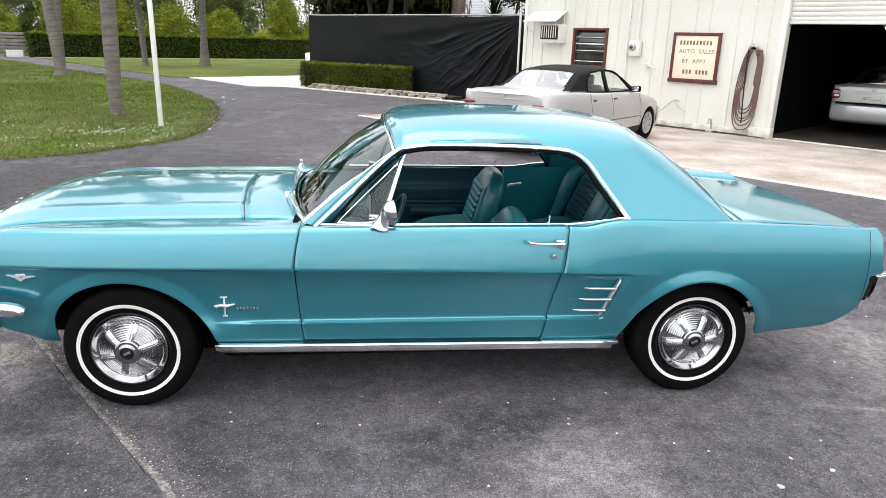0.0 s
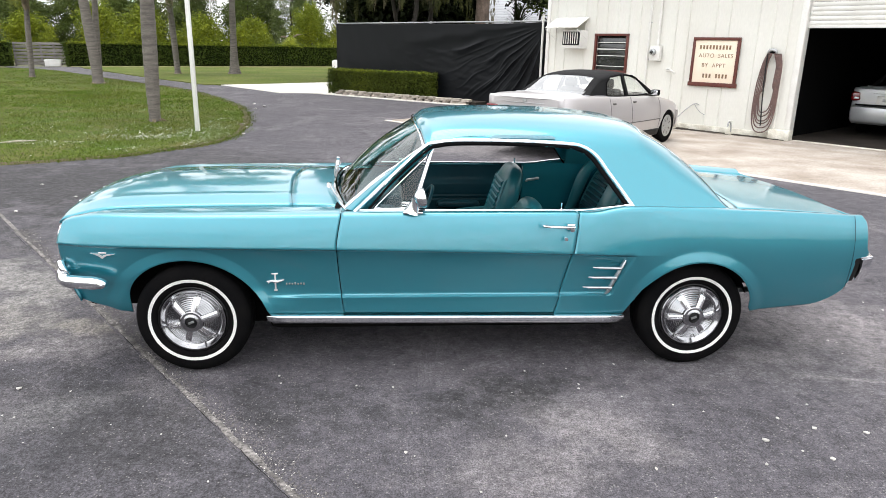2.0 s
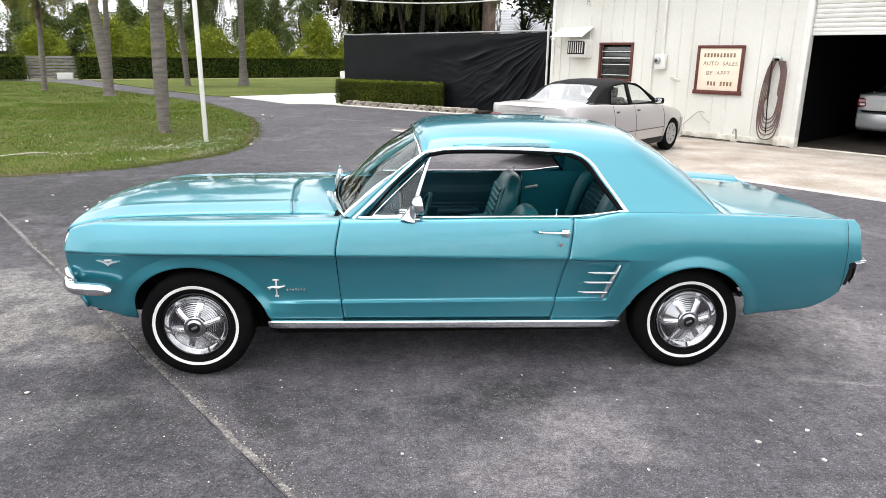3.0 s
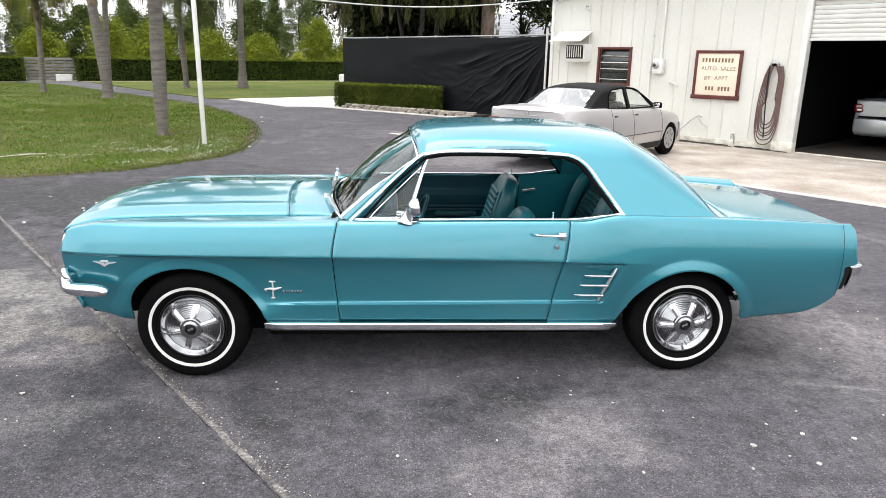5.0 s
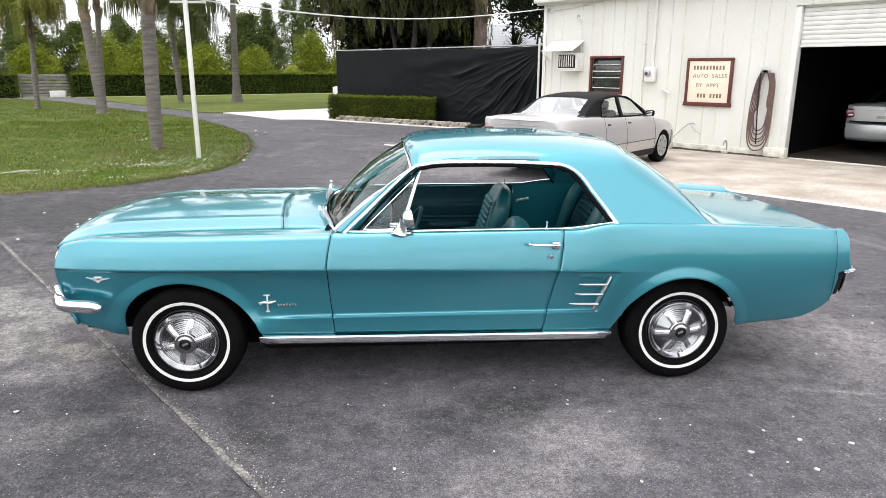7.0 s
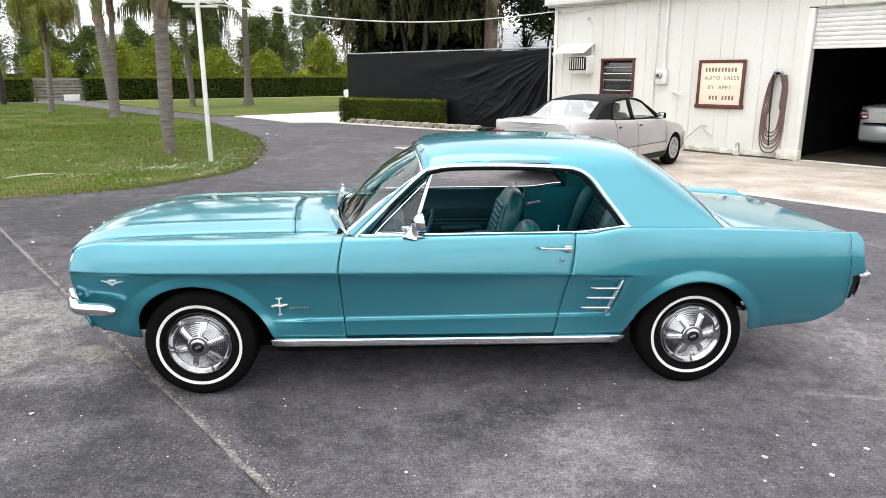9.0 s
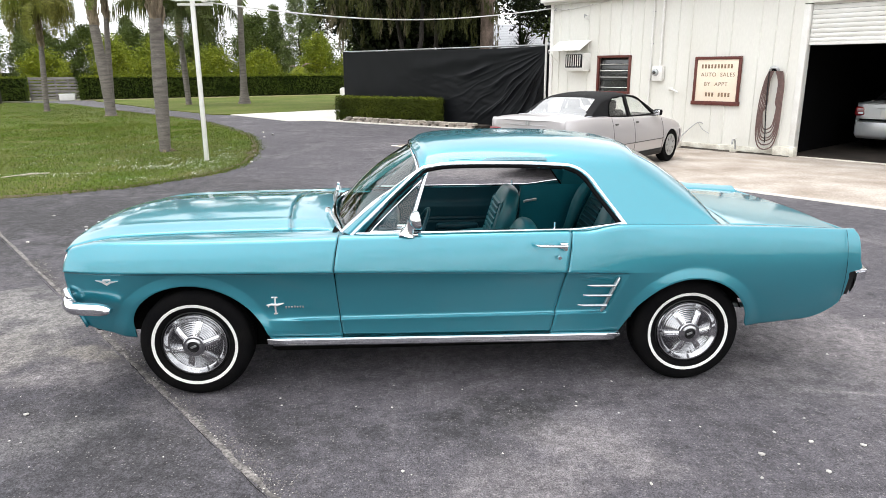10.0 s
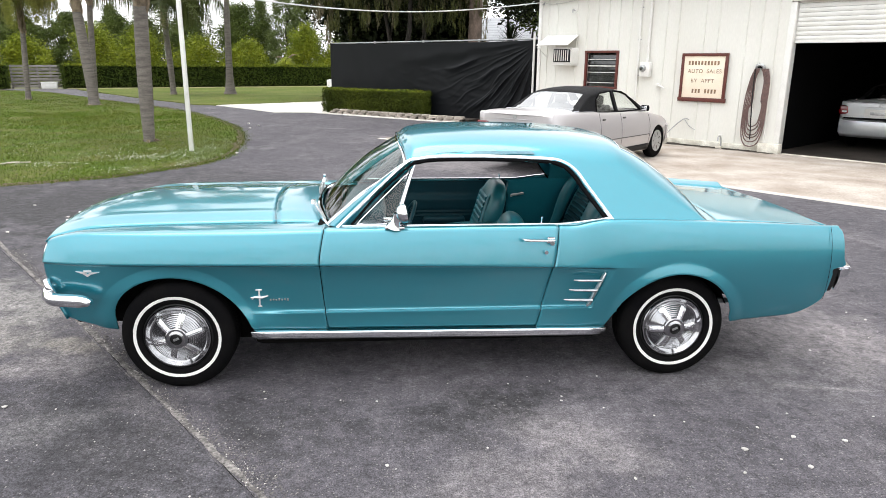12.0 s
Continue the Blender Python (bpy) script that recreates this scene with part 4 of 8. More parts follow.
def hedge(name, label, a, b, depth, height, n, size, material, seed, tips=0):
    """A clipped hedge from a to b; its front face lies on the line."""
    rng = random.Random(seed)
    th = thing(name, label, "hedge")
    d = (b - a).normalized()
    inner = Vector((-d.y, d.x, 0))
    ln = (b - a).length
    mid = (a + b) / 2 + inner * depth / 2
    turn = Matrix.Rotation(math.atan2(d.y, d.x), 4, 'Z')
    # Near-black block inside the leaves stands for the shade between them.
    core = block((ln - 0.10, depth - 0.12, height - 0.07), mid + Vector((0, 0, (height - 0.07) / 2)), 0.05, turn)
    part("core", core, M["leaf_gap_shade"], th)
    pts = []
    for _ in range(n):
        r = rng.random()
        s = rng.uniform(-0.01, 1.01) * ln
        if r < 0.56:
            w, z = rng.gauss(0.03, 0.03), rng.uniform(0.04, height)
        elif r < 0.88:
            w, z = rng.uniform(0, depth), height - 0.03 + rng.gauss(0, 0.022)
        else:
            s, w, z = rng.choice((0.0, ln)) + rng.gauss(0, 0.025), rng.uniform(0, depth), rng.uniform(0.04, height)
        bulge = 0.05 * noise.noise(Vector((s * 1.3, z * 1.7, seed)))
        pts.append(a + d * s + inner * (w - bulge) + Vector((0, 0, max(0.03, z + bulge * (r >= 0.56)))))
    vs, fs = leaves(rng, pts, size)
    tagged(loose_mesh("foliage", vs, fs, material, th), kind="stuff")
    if tips:
        # Brighter leaf colour along the top edge paints it as sky-lit.
        pts = [a + d * rng.uniform(0, ln) + inner * (depth * 0.6 * rng.random() ** 2 - 0.03) + Vector((0, 0, height + rng.gauss(0.0, 0.018))) for _ in range(tips)]
        vs, fs = leaves(rng, pts, size * 0.9)
        tagged(loose_mesh("lit_edge_leaves", vs, fs, M["bush_leaf"], th), "yellow-green top leaves standing for the sky-lit hedge edge", kind="stuff")
    return th


def palm(at, height, girth, crown=True, seed=0, lean=(0, 0), fronds=16, length=2.3, boots=0.9, label="", flare=0.0, bark="palm_trunk", leaf="palm_leaf", bend=0.16, foot=0.28, reach=0.16):
    """A queen palm: grey ringed trunk, shaggy leaf bases, arching fronds with hanging leaflets."""
    rng = random.Random(seed)
    th = thing("palm_tree", label or "queen palm with a smooth grey ringed trunk and drooping fronds", "palm tree", Matrix.Translation(at), "palms on the lawn")
    prof = []
    n = int(height / 0.05)
    for i in range(n + 1):
        q = i / n
        z = q * height
        r = girth * (0.5 + foot * math.exp(-z / reach) + 0.07 * math.sin(math.pi * q) + flare * math.exp(-z / 2.2))
        r *= 1 + (0.040 if i % 3 == 0 else 0.0) + 0.025 * noise.noise(Vector((0, seed, z * 2)))
        prof.append((r, z, lean[0] * q * (0.6 + 0.4 * q), lean[1] * q))
    rows = [[Vector((x + r * math.cos(2 * math.pi * k / 18) * (1 + 0.02 * math.sin(3 * k + z)), y + r * math.sin(2 * math.pi * k / 18), z - 0.05)) for k in range(18)] for r, z, x, y in prof]
    part("trunk", sheet(rows, closed=True), M[bark], th)
    for i in range(22):
        a = rng.uniform(0, 6.28)
        bm = tube([(0.55 * girth * math.cos(a), 0.55 * girth * math.sin(a), 0.06), (1.05 * girth * math.cos(a), 1.05 * girth * math.sin(a), -0.02)], [0.02, 0.012], 5)
        part("root", bm, M["palm_boot"], th) if i < 9 else bm.free()
    top = Vector((lean[0], lean[1], height - 0.05))
    if boots:
        bm = bmesh.new()
        for i in range(46):
            a, z = i * 2.4, boots * i / 46
            o = Vector((math.cos(a), math.sin(a), 0))
            tube([top + o * girth * 0.42 + Vector((0, 0, z - 0.12)), top + o * girth * (0.60 + rng.uniform(0, 0.12)) + Vector((0, 0, z + 0.06)),
                  top + o * girth * (0.5 + rng.uniform(0, 0.25)) + Vector((0, 0, z + 0.24))], [0.05, 0.055, 0.02], 5, bm, 0.5)
        lathe([(girth * 0.5, -0.02), (girth * 0.52, boots * 0.5), (girth * 0.36, boots)], 14, Matrix.Translation(top), bm)
        part("leaf_sheath", bm, M["palm_boot"], th, "shaggy brown leaf bases")
    if crown:
        hub = top + Vector((0, 0, boots))
        for i in range(fronds):
            a = i * 2.399 + rng.uniform(-0.2, 0.2)
            rise = rng.uniform(0.0, 1.3)
            o = Vector((math.cos(a), math.sin(a), 0))
            ln = length * rng.uniform(0.8, 1.15)
            spine = []
            p, ang = hub.copy(), rise
            for k in range(15):
                spine.append(p.copy())
                p = p + (o * math.cos(ang) + Vector((0, 0, math.sin(ang)))) * ln / 14
                ang = max(-1.50, ang - bend * (0.7 + 0.09 * k))
            bm = tube(spine, [0.02 - 0.0012 * k for k in range(15)], 5)
            me_v, me_f = [], []
            side = Vector((-o.y, o.x, 0))
            for k in range(95):
                q = 1.2 + k / 95 * 12.6
                j = int(q)
                b0 = spine[j].lerp(spine[min(j + 1, 14)], q - j)
                for sg in (-1, 1):
                    l2 = length * 0.25 * math.sin(math.pi * min(1, 0.2 + 0.72 * k / 95)) * rng.uniform(0.8, 1.25)
                    out = (side * sg * rng.uniform(0.3, 0.8) + o * rng.uniform(0.0, 0.4) + Vector((0, 0, rng.uniform(-0.9, 0.1)))).normalized()
                    m1 = b0 + out * l2 * 0.42
                    e = m1 + (out * 0.22 + Vector((0, 0, -1.6))).normalized() * l2 * rng.uniform(1.0, 1.7)
                    w = (spine[min(j + 1, 14)] - spine[j]).normalized() * 0.013
                    s = len(me_v)
                    me_v += [b0 - w, b0 + w, m1 + w * 1.3, m1 - w * 1.3, e]
                    me_f += [(s, s + 1, s + 2, s + 3), (s + 3, s + 2, s + 4)]
            base = len(bm.verts)
            vs = [bm.verts.new(v) for v in me_v]
            for f in me_f:
                bm.faces.new([vs[q] for q in f])
            me = bpy.data.meshes.new("frond")
            bm.to_mesh(me)
            bm.free()
            me.materials.append(M[leaf])
            ob = new("frond", me)
            ob.parent = th
    return th


def tree(name, label, at, height, radius, base, n, size, material, seed, squash=1.0, clumps=26, trunk=0.14, droop=0.0, group="", cone=False, limbs=7):
    """Tapered trunk, limbs, and a crown of many leaves gathered in uneven clumps."""
    rng = random.Random(seed)
    th = thing(name, label, "tree", Matrix.Translation(at), group)
    bm = bmesh.new()
    wob = [Vector((rng.uniform(-0.15, 0.15) * k, rng.uniform(-0.15, 0.15) * k, height * 0.92 * k / 6)) for k in range(7)]
    tube(wob, [trunk * (1 - 0.14 * k) for k in range(7)], 9, bm)
    centres = []
    for i in range(clumps):
        q = (i + 0.5) / clumps
        z = base + (height - base) * (q ** (1.25 if cone else 0.9))
        if cone:
            rr = radius * (1 - q) ** 0.8 * rng.uniform(0.3, 1.0) + 0.1
        else:
            rr = radius * math.sqrt(max(0.05, 1 - (2 * q - 0.85) ** 2)) * rng.uniform(0.25, 1.0)
        a = i * 2.4 + rng.uniform(-0.4, 0.4)
        centres.append(Vector((rr * math.cos(a), rr * math.sin(a) * squash, z)))
    for i in range(limbs):
        c = centres[(i * clumps) // limbs]
        st = wob[min(5, 1 + int(4 * c.z / height))]
        tube([st, st.lerp(c, 0.5) + Vector((0, 0, 0.12 * radius)), c], [trunk * 0.4, trunk * 0.25, trunk * 0.08], 6, bm)
    part("trunk", bm, M["bark"], th)
    pts = []
    for _ in range(n):
        c = rng.choice(centres)
        k = (0.30 if cone else 0.34) * radius * (0.6 if cone else 1)
        d = Vector((rng.gauss(0, 1), rng.gauss(0, 1), rng.gauss(0, 0.75)))
        d = d.normalized() * k * rng.uniform(0.25, 1.15)
        if droop:
            d.z -= abs(rng.gauss(0, droop))
        pts.append(c + d)
    vs, fs = leaves(rng, pts, size, 0.2 if cone else 0.5, droop)
    tagged(loose_mesh("crown", vs, fs, material, th), kind="stuff")
    return th


# clipped box hedge before the black cloth, on stone edging
tree_rng = random.Random(21)
hedge("box_hedge", "clipped green box hedge behind a stone edging", Vector((-2.55, 20.62, 0.0)), Vector((0.80, 17.84, 0.0)), 0.62, 0.84, 18000, 0.055, M["hedge_leaf"], 3, 1500)
bed = thing("stone_edging", "low edging of stacked buff stones along the hedge bed", "edging", kind="")
EA, EB = Vector((-2.25, 20.18, 0)), Vector((2.12, 16.35, 0))
ed = (EB - EA).normalized()
stone_meshes = []
for k in range(6):
    bm = block((0.22 + 0.04 * (k % 3), 0.17, 0.084), (0, 0, 0), 0.026)
    for v in bm.verts:
        v.co += Vector((tree_rng.uniform(-0.020, 0.020), tree_rng.uniform(-0.018, 0.018), tree_rng.uniform(-0.013, 0.013)))
    ob = part("stone", bm, M["stone"], bed)
    stone_meshes.append(ob.data)
    bpy.data.objects.remove(ob)
for course in range(2):
    s = 0.15 + 0.14 * course
    while s < (EB - EA).length - 0.1:
        p = EA + ed * s
        ob = new("stone", tree_rng.choice(stone_meshes))
        ob.parent = bed
        ob.matrix_basis = Matrix.Translation(p + Vector((tree_rng.uniform(-0.01, 0.01), tree_rng.uniform(-0.015, 0.015), 0.048 + 0.080 * course))) @ Matrix.Rotation(math.atan2(ed.y, ed.x) + tree_rng.uniform(-0.12, 0.12), 4, 'Z')
        s += 0.300 + tree_rng.uniform(0, 0.05)
side = Vector((-ed.y, ed.x, 0))
flat_sheet("ground_bed", [tuple((EA + side * 0.06).xy), tuple((EB + side * 0.06).xy), tuple((EB + side * 0.7).xy), tuple((EA + side * 1.0).xy)], 0.09, 0.2, M["soil"], "dark planting soil behind the stone edging", "soil")
kerb = block(((EB - EA).length + 1.4, 0.13, 0.05), (EA + EB) / 2 - side * 0.24 + Vector((0, 0, 0.008)), 0.01, Matrix.Rotation(math.atan2(ed.y, ed.x), 4, 'Z'))
tagged(part("kerb_bed", kerb, M["concrete_white"]), "pale concrete kerb strip along the stone edging", "kerb", kind="structure")

# long hedge, gate and the boards behind the lawn
hedge("long_hedge", "long clipped dark-green boundary hedge", Vector((-20.15, 40.56, 0)), Vector((-1.0, 49.6, 0)), 1.0, 1.42, 26000, 0.12, M["far_hedge_leaf"], 5, 8000)
hedge("side_hedge", "clipped dark-green boundary hedge beside the board gate", Vector((-34.0, 34.4, 0)), Vector((-23.15, 39.9, 0)), 1.0, 1.40, 12000, 0.12, M["far_hedge_leaf"], 6, 4000)
gate = thing("board_fence", "weathered grey horizontal-board fence across the drive", "fence")
GA, GB = Vector((-23.13, 40.39, 0)), Vector((-20.47, 41.31, 0))
gd = (GB - GA).normalized()
for k in range(5):
    p = GA.lerp(GB, k / 4)
    part("post", block((0.10, 0.10, 1.42), (p.x, p.y, 0.70), 0.01, Matrix.Rotation(math.atan2(gd.y, gd.x), 4, 'Z')), M["grey_wood"], gate)
for k in range(7):
    c = (GA + GB) / 2 + Vector((gd.y, -gd.x, 0)) * (0.07 + 0.012 * (k % 2))
    part("board", block(((GB - GA).length + 0.1, 0.025, 0.145), (c.x, c.y, 0.14 + 0.198 * k), 0.006, Matrix.Rotation(math.atan2(gd.y, gd.x) + 0.004 * (k % 3 - 1), 4, 'Z')), M["grey_wood"], gate)
bin_box = thing("storage_box", "white plastic box standing before the board fence", "box", Matrix.Translation((-20.95, 40.35, 0)) @ Matrix.Rotation(0.33, 4, 'Z'))
part("body", block((0.86, 0.45, 0.33), (0, 0, 0.175), 0.03), M["white_paint"], bin_box)
part("lid", block((0.90, 0.49, 0.07), (0, 0, 0.375), 0.02), M["white_paint"], bin_box)
cart = thing("white_cart", "white-painted cart body beside the hedge end", "cart", Matrix.Translation((-2.62, 27.0, 0.06)))
part("body", block((1.3, 1.0, 0.42), (0.35, 0, 0.72), 0.05), M["white_paint"], cart)
for sx, sy in ((-0.1, -0.45), (0.8, -0.45), (-0.1, 0.45), (0.8, 0.45)):
    part("wheel", lathe([(0.0, -0.05), (0.22, -0.05), (0.255, -0.03), (0.255, 0.03), (0.22, 0.05), (0.0, 0.05)], 18, Matrix.Translation((sx, sy, 0.255)) @ Matrix.Rotation(radians(90), 4, 'X')), M["tyre"], cart)

# pale sandy strip along the foot of the long hedge
rows = []
for i in range(160):
    p = Vector((-20.0, 40.5, 0)).lerp(Vector((-1.0, 49.5, 0)), i / 159)
    w = 1.3 + 0.9 * noise.noise(Vector((i * 0.11, 0, 7)))
    rows.append([p + Vector((0, 0, 0.036)), p + Vector((0.43, -0.90, 0)) * w * 0.5 + Vector((0, 0, 0.042)), p + Vector((0.43, -0.90, 0)) * w + Vector((0, 0, 0.0305))])
tagged(part("ground_hedge_foot", sheet(rows), M["dry_sand"]), "pale dry sand along the hedge foot", "soil", kind="structure")

# palms on the lawns
palm((-16.2, 28.0, 0.0), 2.9, 0.20, True, 1, (0.12, 0.1), 19, 2.4, 1.7, label="small queen palm with a low drooping crown", leaf="palm_young_leaf", bend=0.25)
palm((-11.9, 24.3, 0.0), 3.55, 0.335, True, 2, (-0.22, 0), 12, 2.8, 2.4, label="leaning grey-trunked queen palm with hanging fronds", bend=0.14)
palm((-12.30, 25.5, 0.0), 3.9, 0.20, True, 3, (0.20, 0), 11, 2.8, 2.0, label="slim queen palm close behind a thicker one", bend=0.15)
palm((-5.5, 11.25, 0.0), 2.88, 0.268, True, 4, (0.10, 0), 14, 3.3, 2.3, label="thick grey-ringed queen palm beside the lamp post", bend=0.13, foot=-0.09, reach=0.9)
palm((-11.45, 33.2, 0.0), 3.5, 0.26, True, 5, (-0.12, 0), 18, 3.6, 1.4, label="slender queen palm with arching dark fronds", leaf="palm_shade_leaf", bend=0.12)
palm((-8.7, 33.9, 0.0), 6.6, 0.235, True, 6, (0.20, 0), 14, 3.0, 0.8, flare=0.35, label="tall straight palm with a smooth grey trunk", bend=0.14, foot=0.75, reach=0.42)

# lamp post
post = thing("lamp_post", "square white-painted post with a flat frame on top", "lamp post", Matrix.Translation((-4.15, 9.62, 0.0)))
part("post", block((0.078, 0.078, 3.06), (0, 0, 1.53), 0.008), M["white_paint"], post)
for y in (-0.16, 0.16):
    part("frame_rail", block((0.86, 0.035, 0.035), (0.02, y, 3.06), 0.005), M["white_paint"], post)
for x in (-0.40, 0.44):
    part("frame_end", block((0.035, 0.35, 0.035), (x, 0, 3.06), 0.005), M["white_paint"], post)
part("cross_bar", block((0.66, 0.05, 0.04), (0.05, 0, 2.965), 0.005), M["white_paint"], post)

# trees behind the boundary hedge: yellow-green shrubs, darker trees, pines
sago = thing("palm_tree", "small yellow-green palm with dry fronds behind the hedge", "palm tree", Matrix.Translation((-7.9, 49.6, 0)), "palms on the lawn")
rng = random.Random(14)
part("trunk", tube([(0, 0, -0.02), (0.03, 0, 0.8), (0, 0, 1.5)], [0.12, 0.10, 0.10], 9), M["palm_boot"], sago)
vs, fs = [], []
for k in range(1500):
    a, up = k * 2.399, rng.uniform(-0.5, 1.4)
    d = Vector((math.cos(a) * math.cos(up), math.sin(a) * math.cos(up), math.sin(up)))
    ln = rng.uniform(0.6, 1.15)
    w = d.cross(Vector((0, 0, 1))).normalized() * 0.03
    h = Vector((0, 0, 1.45))
    m = h + d * ln * 0.55
    tip = m + (d + Vector((0, 0, -1.1))) * ln * 0.45
    s = len(vs)
    vs += [h - w * 0.4, h + w * 0.4, m + w, m - w, tip]
    fs += [(s, s + 1, s + 2, s + 3), (s + 3, s + 2, s + 4)]
tagged(loose_mesh("crown", vs, fs, M["bush_leaf"], sago), kind="stuff")
for a, up in ((0.2, 0.42), (2.9, 0.16)):
    o = Vector((math.cos(a), 0.3 * math.sin(a), up))
    part("dry_frond", tube([(0, 0, 1.9), tuple(Vector((0, 0, 2.0)) + o * 0.5), tuple(Vector((0, 0, 1.9)) + o * 0.80)], [0.03, 0.06, 0.015], 6), M["palm_boot"], sago, "dry orange-brown frond")
rng = random.Random(8)
i = 0
for x, y, h, r in ((-27, 50, 3.2, 2.0), (-22.5, 52, 4.0, 2.3), (-18.3, 49.5, 3.8, 2.0), (-14.6, 51, 3.3, 2.0), (-11.2, 52.5, 3.1, 2.0), (-6.9, 54, 4.3, 1.9), (-4.4, 54, 2.9, 1.6), (-31, 47, 3.1, 2.0)):
    tree("shrub", "tall yellow-green leafy shrub behind the hedge", (x, y, -0.05), h, r, 0.3, 13000, 0.145, M["bush_leaf"], 40 + i, 1.0, 40, 0.06, 0.03, "shrubs behind the hedge", False, 5)
    i += 1
for x, y, h, r in ((-38, 60, 6.0, 2.6), (-31.5, 60, 5.0, 2.4), (-28.2, 61, 5.5, 2.1), (-24.5, 62, 5.4, 2.2), (-21.6, 60, 5.2, 2.0), (-18.4, 61, 5.4, 2.2), (-13.6, 63, 6.6, 2.2), (-3.9, 66, 4.6, 2.0), (0, 62, 5.0, 2.4)):
    tree("tree", "green leafy tree beyond the shrubs", (x, y, -0.05), h, r, 0.5, 19000, 0.165, M["tree_leaf"], 60 + i, 1.0, 40, 0.16, 0.05, "trees beyond the hedge", False)
    i += 1
for x, y, h, r in ((-9.6, 62, 9.8, 2.7), (-8.3, 63, 8.4, 2.6), (-26.5, 66, 6.8, 2.3), (-34.2, 62, 6.2, 2.2), (-41, 60, 6.0, 2.3), (-15.4, 68, 7.0, 2.4), (-20.4, 70, 8.4, 2.6), (-12.4, 66, 7.8, 2.4)):
    tree("pine_tree", "feathery dark-green conifer behind the hedge", (x, y, -0.05), h, r, 0.5, 26000, 0.21, M["pine_leaf"], 80 + i, 1.0, 70, 0.14, 0.10, "conifers beyond the hedge", True)
    i += 1

# dense far woods closing the horizon
woods = thing("woods", "dense far belt of mixed green trees", "woods", kind="stuff")
rng = random.Random(66)
pts = []
while len(pts) < 80000:
    x = rng.uniform(-75, 30)
    top = 5.0 + 1.5 * noise.noise(Vector((x * 0.16, 1, 0))) + 1.1 * noise.noise(Vector((x * 0.5, 2, 0))) + 0.6 * noise.noise(Vector((x * 1.4, 3, 0)))
    pts.append(Vector((x, 76 + 0.22 * x + rng.uniform(-1.5, 1.5), top * rng.random() ** 0.7)))
vs, fs = leaves(rng, pts, 0.19, 0.55, 0.1)
loose_mesh("foliage", vs, fs, M["tree_leaf"], woods)
# Dark sheet behind the leaves paints the shade inside the woods.
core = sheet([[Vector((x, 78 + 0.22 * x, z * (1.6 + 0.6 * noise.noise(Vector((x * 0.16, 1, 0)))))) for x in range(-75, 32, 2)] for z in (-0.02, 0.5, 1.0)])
part("shade", core, M["leaf_gap_shade"], woods, solid=0.5)

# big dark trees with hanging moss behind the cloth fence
# Sixth oak's crown hangs unseen overhead, added to block sky light.
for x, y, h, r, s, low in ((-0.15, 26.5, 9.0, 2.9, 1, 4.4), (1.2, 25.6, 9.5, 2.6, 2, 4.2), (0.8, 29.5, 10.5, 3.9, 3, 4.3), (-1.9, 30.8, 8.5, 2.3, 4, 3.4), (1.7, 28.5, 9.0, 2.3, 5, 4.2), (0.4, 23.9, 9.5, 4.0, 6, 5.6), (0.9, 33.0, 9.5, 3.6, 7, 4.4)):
    tree("oak_tree", "big dark oak with a dense low crown; the sixth's is added, unseen, for shade", (x, y, -0.05), h, r, low, 24000, 0.19, M["shaded_leaf"], 100 + s, 1.0, 40, 0.13, 0.25, "dark trees behind the cloth fence", False, 10)
tree("tree", "dark slim-trunked tree arching over the neighbour's roof", (5.35, 28.0, -0.05), 9.0, 2.6, 4.3, 8000, 0.17, M["shaded_leaf"], 131, 1.0, 26, 0.09, 0.30, "dark trees behind the cloth fence", False, 7)
tree("tree", "dark slim-trunked tree beside the workshop corner", (6.15, 25.5, -0.05), 8.0, 1.9, 4.0, 6000, 0.17, M["shaded_leaf"], 132, 1.0, 20, 0.07, 0.30, "dark trees behind the cloth fence", False, 6)
tree("tree", "green leafy tree standing before the neighbour's roof", (7.1, 31.5, -0.05), 8.5, 2.0, 3.9, 7000, 0.20, M["tree_leaf"], 133, 1.0, 26, 0.08, 0.25, "dark trees behind the cloth fence", False, 7)
# Added leaf mass, coloured near black for the shaded hollow below the oaks.
thicket = thing("thicket", "near-black leaf mass added for the shaded hollow beneath the oaks", "thicket", kind="stuff")
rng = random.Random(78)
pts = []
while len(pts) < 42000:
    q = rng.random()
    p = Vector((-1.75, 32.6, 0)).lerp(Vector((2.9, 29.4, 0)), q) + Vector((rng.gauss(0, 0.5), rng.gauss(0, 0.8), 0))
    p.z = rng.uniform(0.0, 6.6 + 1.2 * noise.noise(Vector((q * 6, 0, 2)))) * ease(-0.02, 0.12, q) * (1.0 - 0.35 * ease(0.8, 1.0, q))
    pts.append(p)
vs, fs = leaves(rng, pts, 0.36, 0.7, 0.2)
loose_mesh("foliage", vs, fs, M["shaded_leaf"], thicket)
tree("oak_tree", "spreading green oak overhanging the end of the drive", (-22.8, 36.2, -0.05), 8.0, 1.8, 4.7, 3500, 0.13, M["tree_leaf"], 141, 1.0, 24, 0.16, 0.2, "dark trees behind the cloth fence", False, 7)
moss_rng = random.Random(77)
moss = thing("hanging_moss", "grey-brown moss and dry fronds hanging from the oaks", "moss", kind="stuff")
vs, fs = [], []
pale_vs, pale_fs = [], []
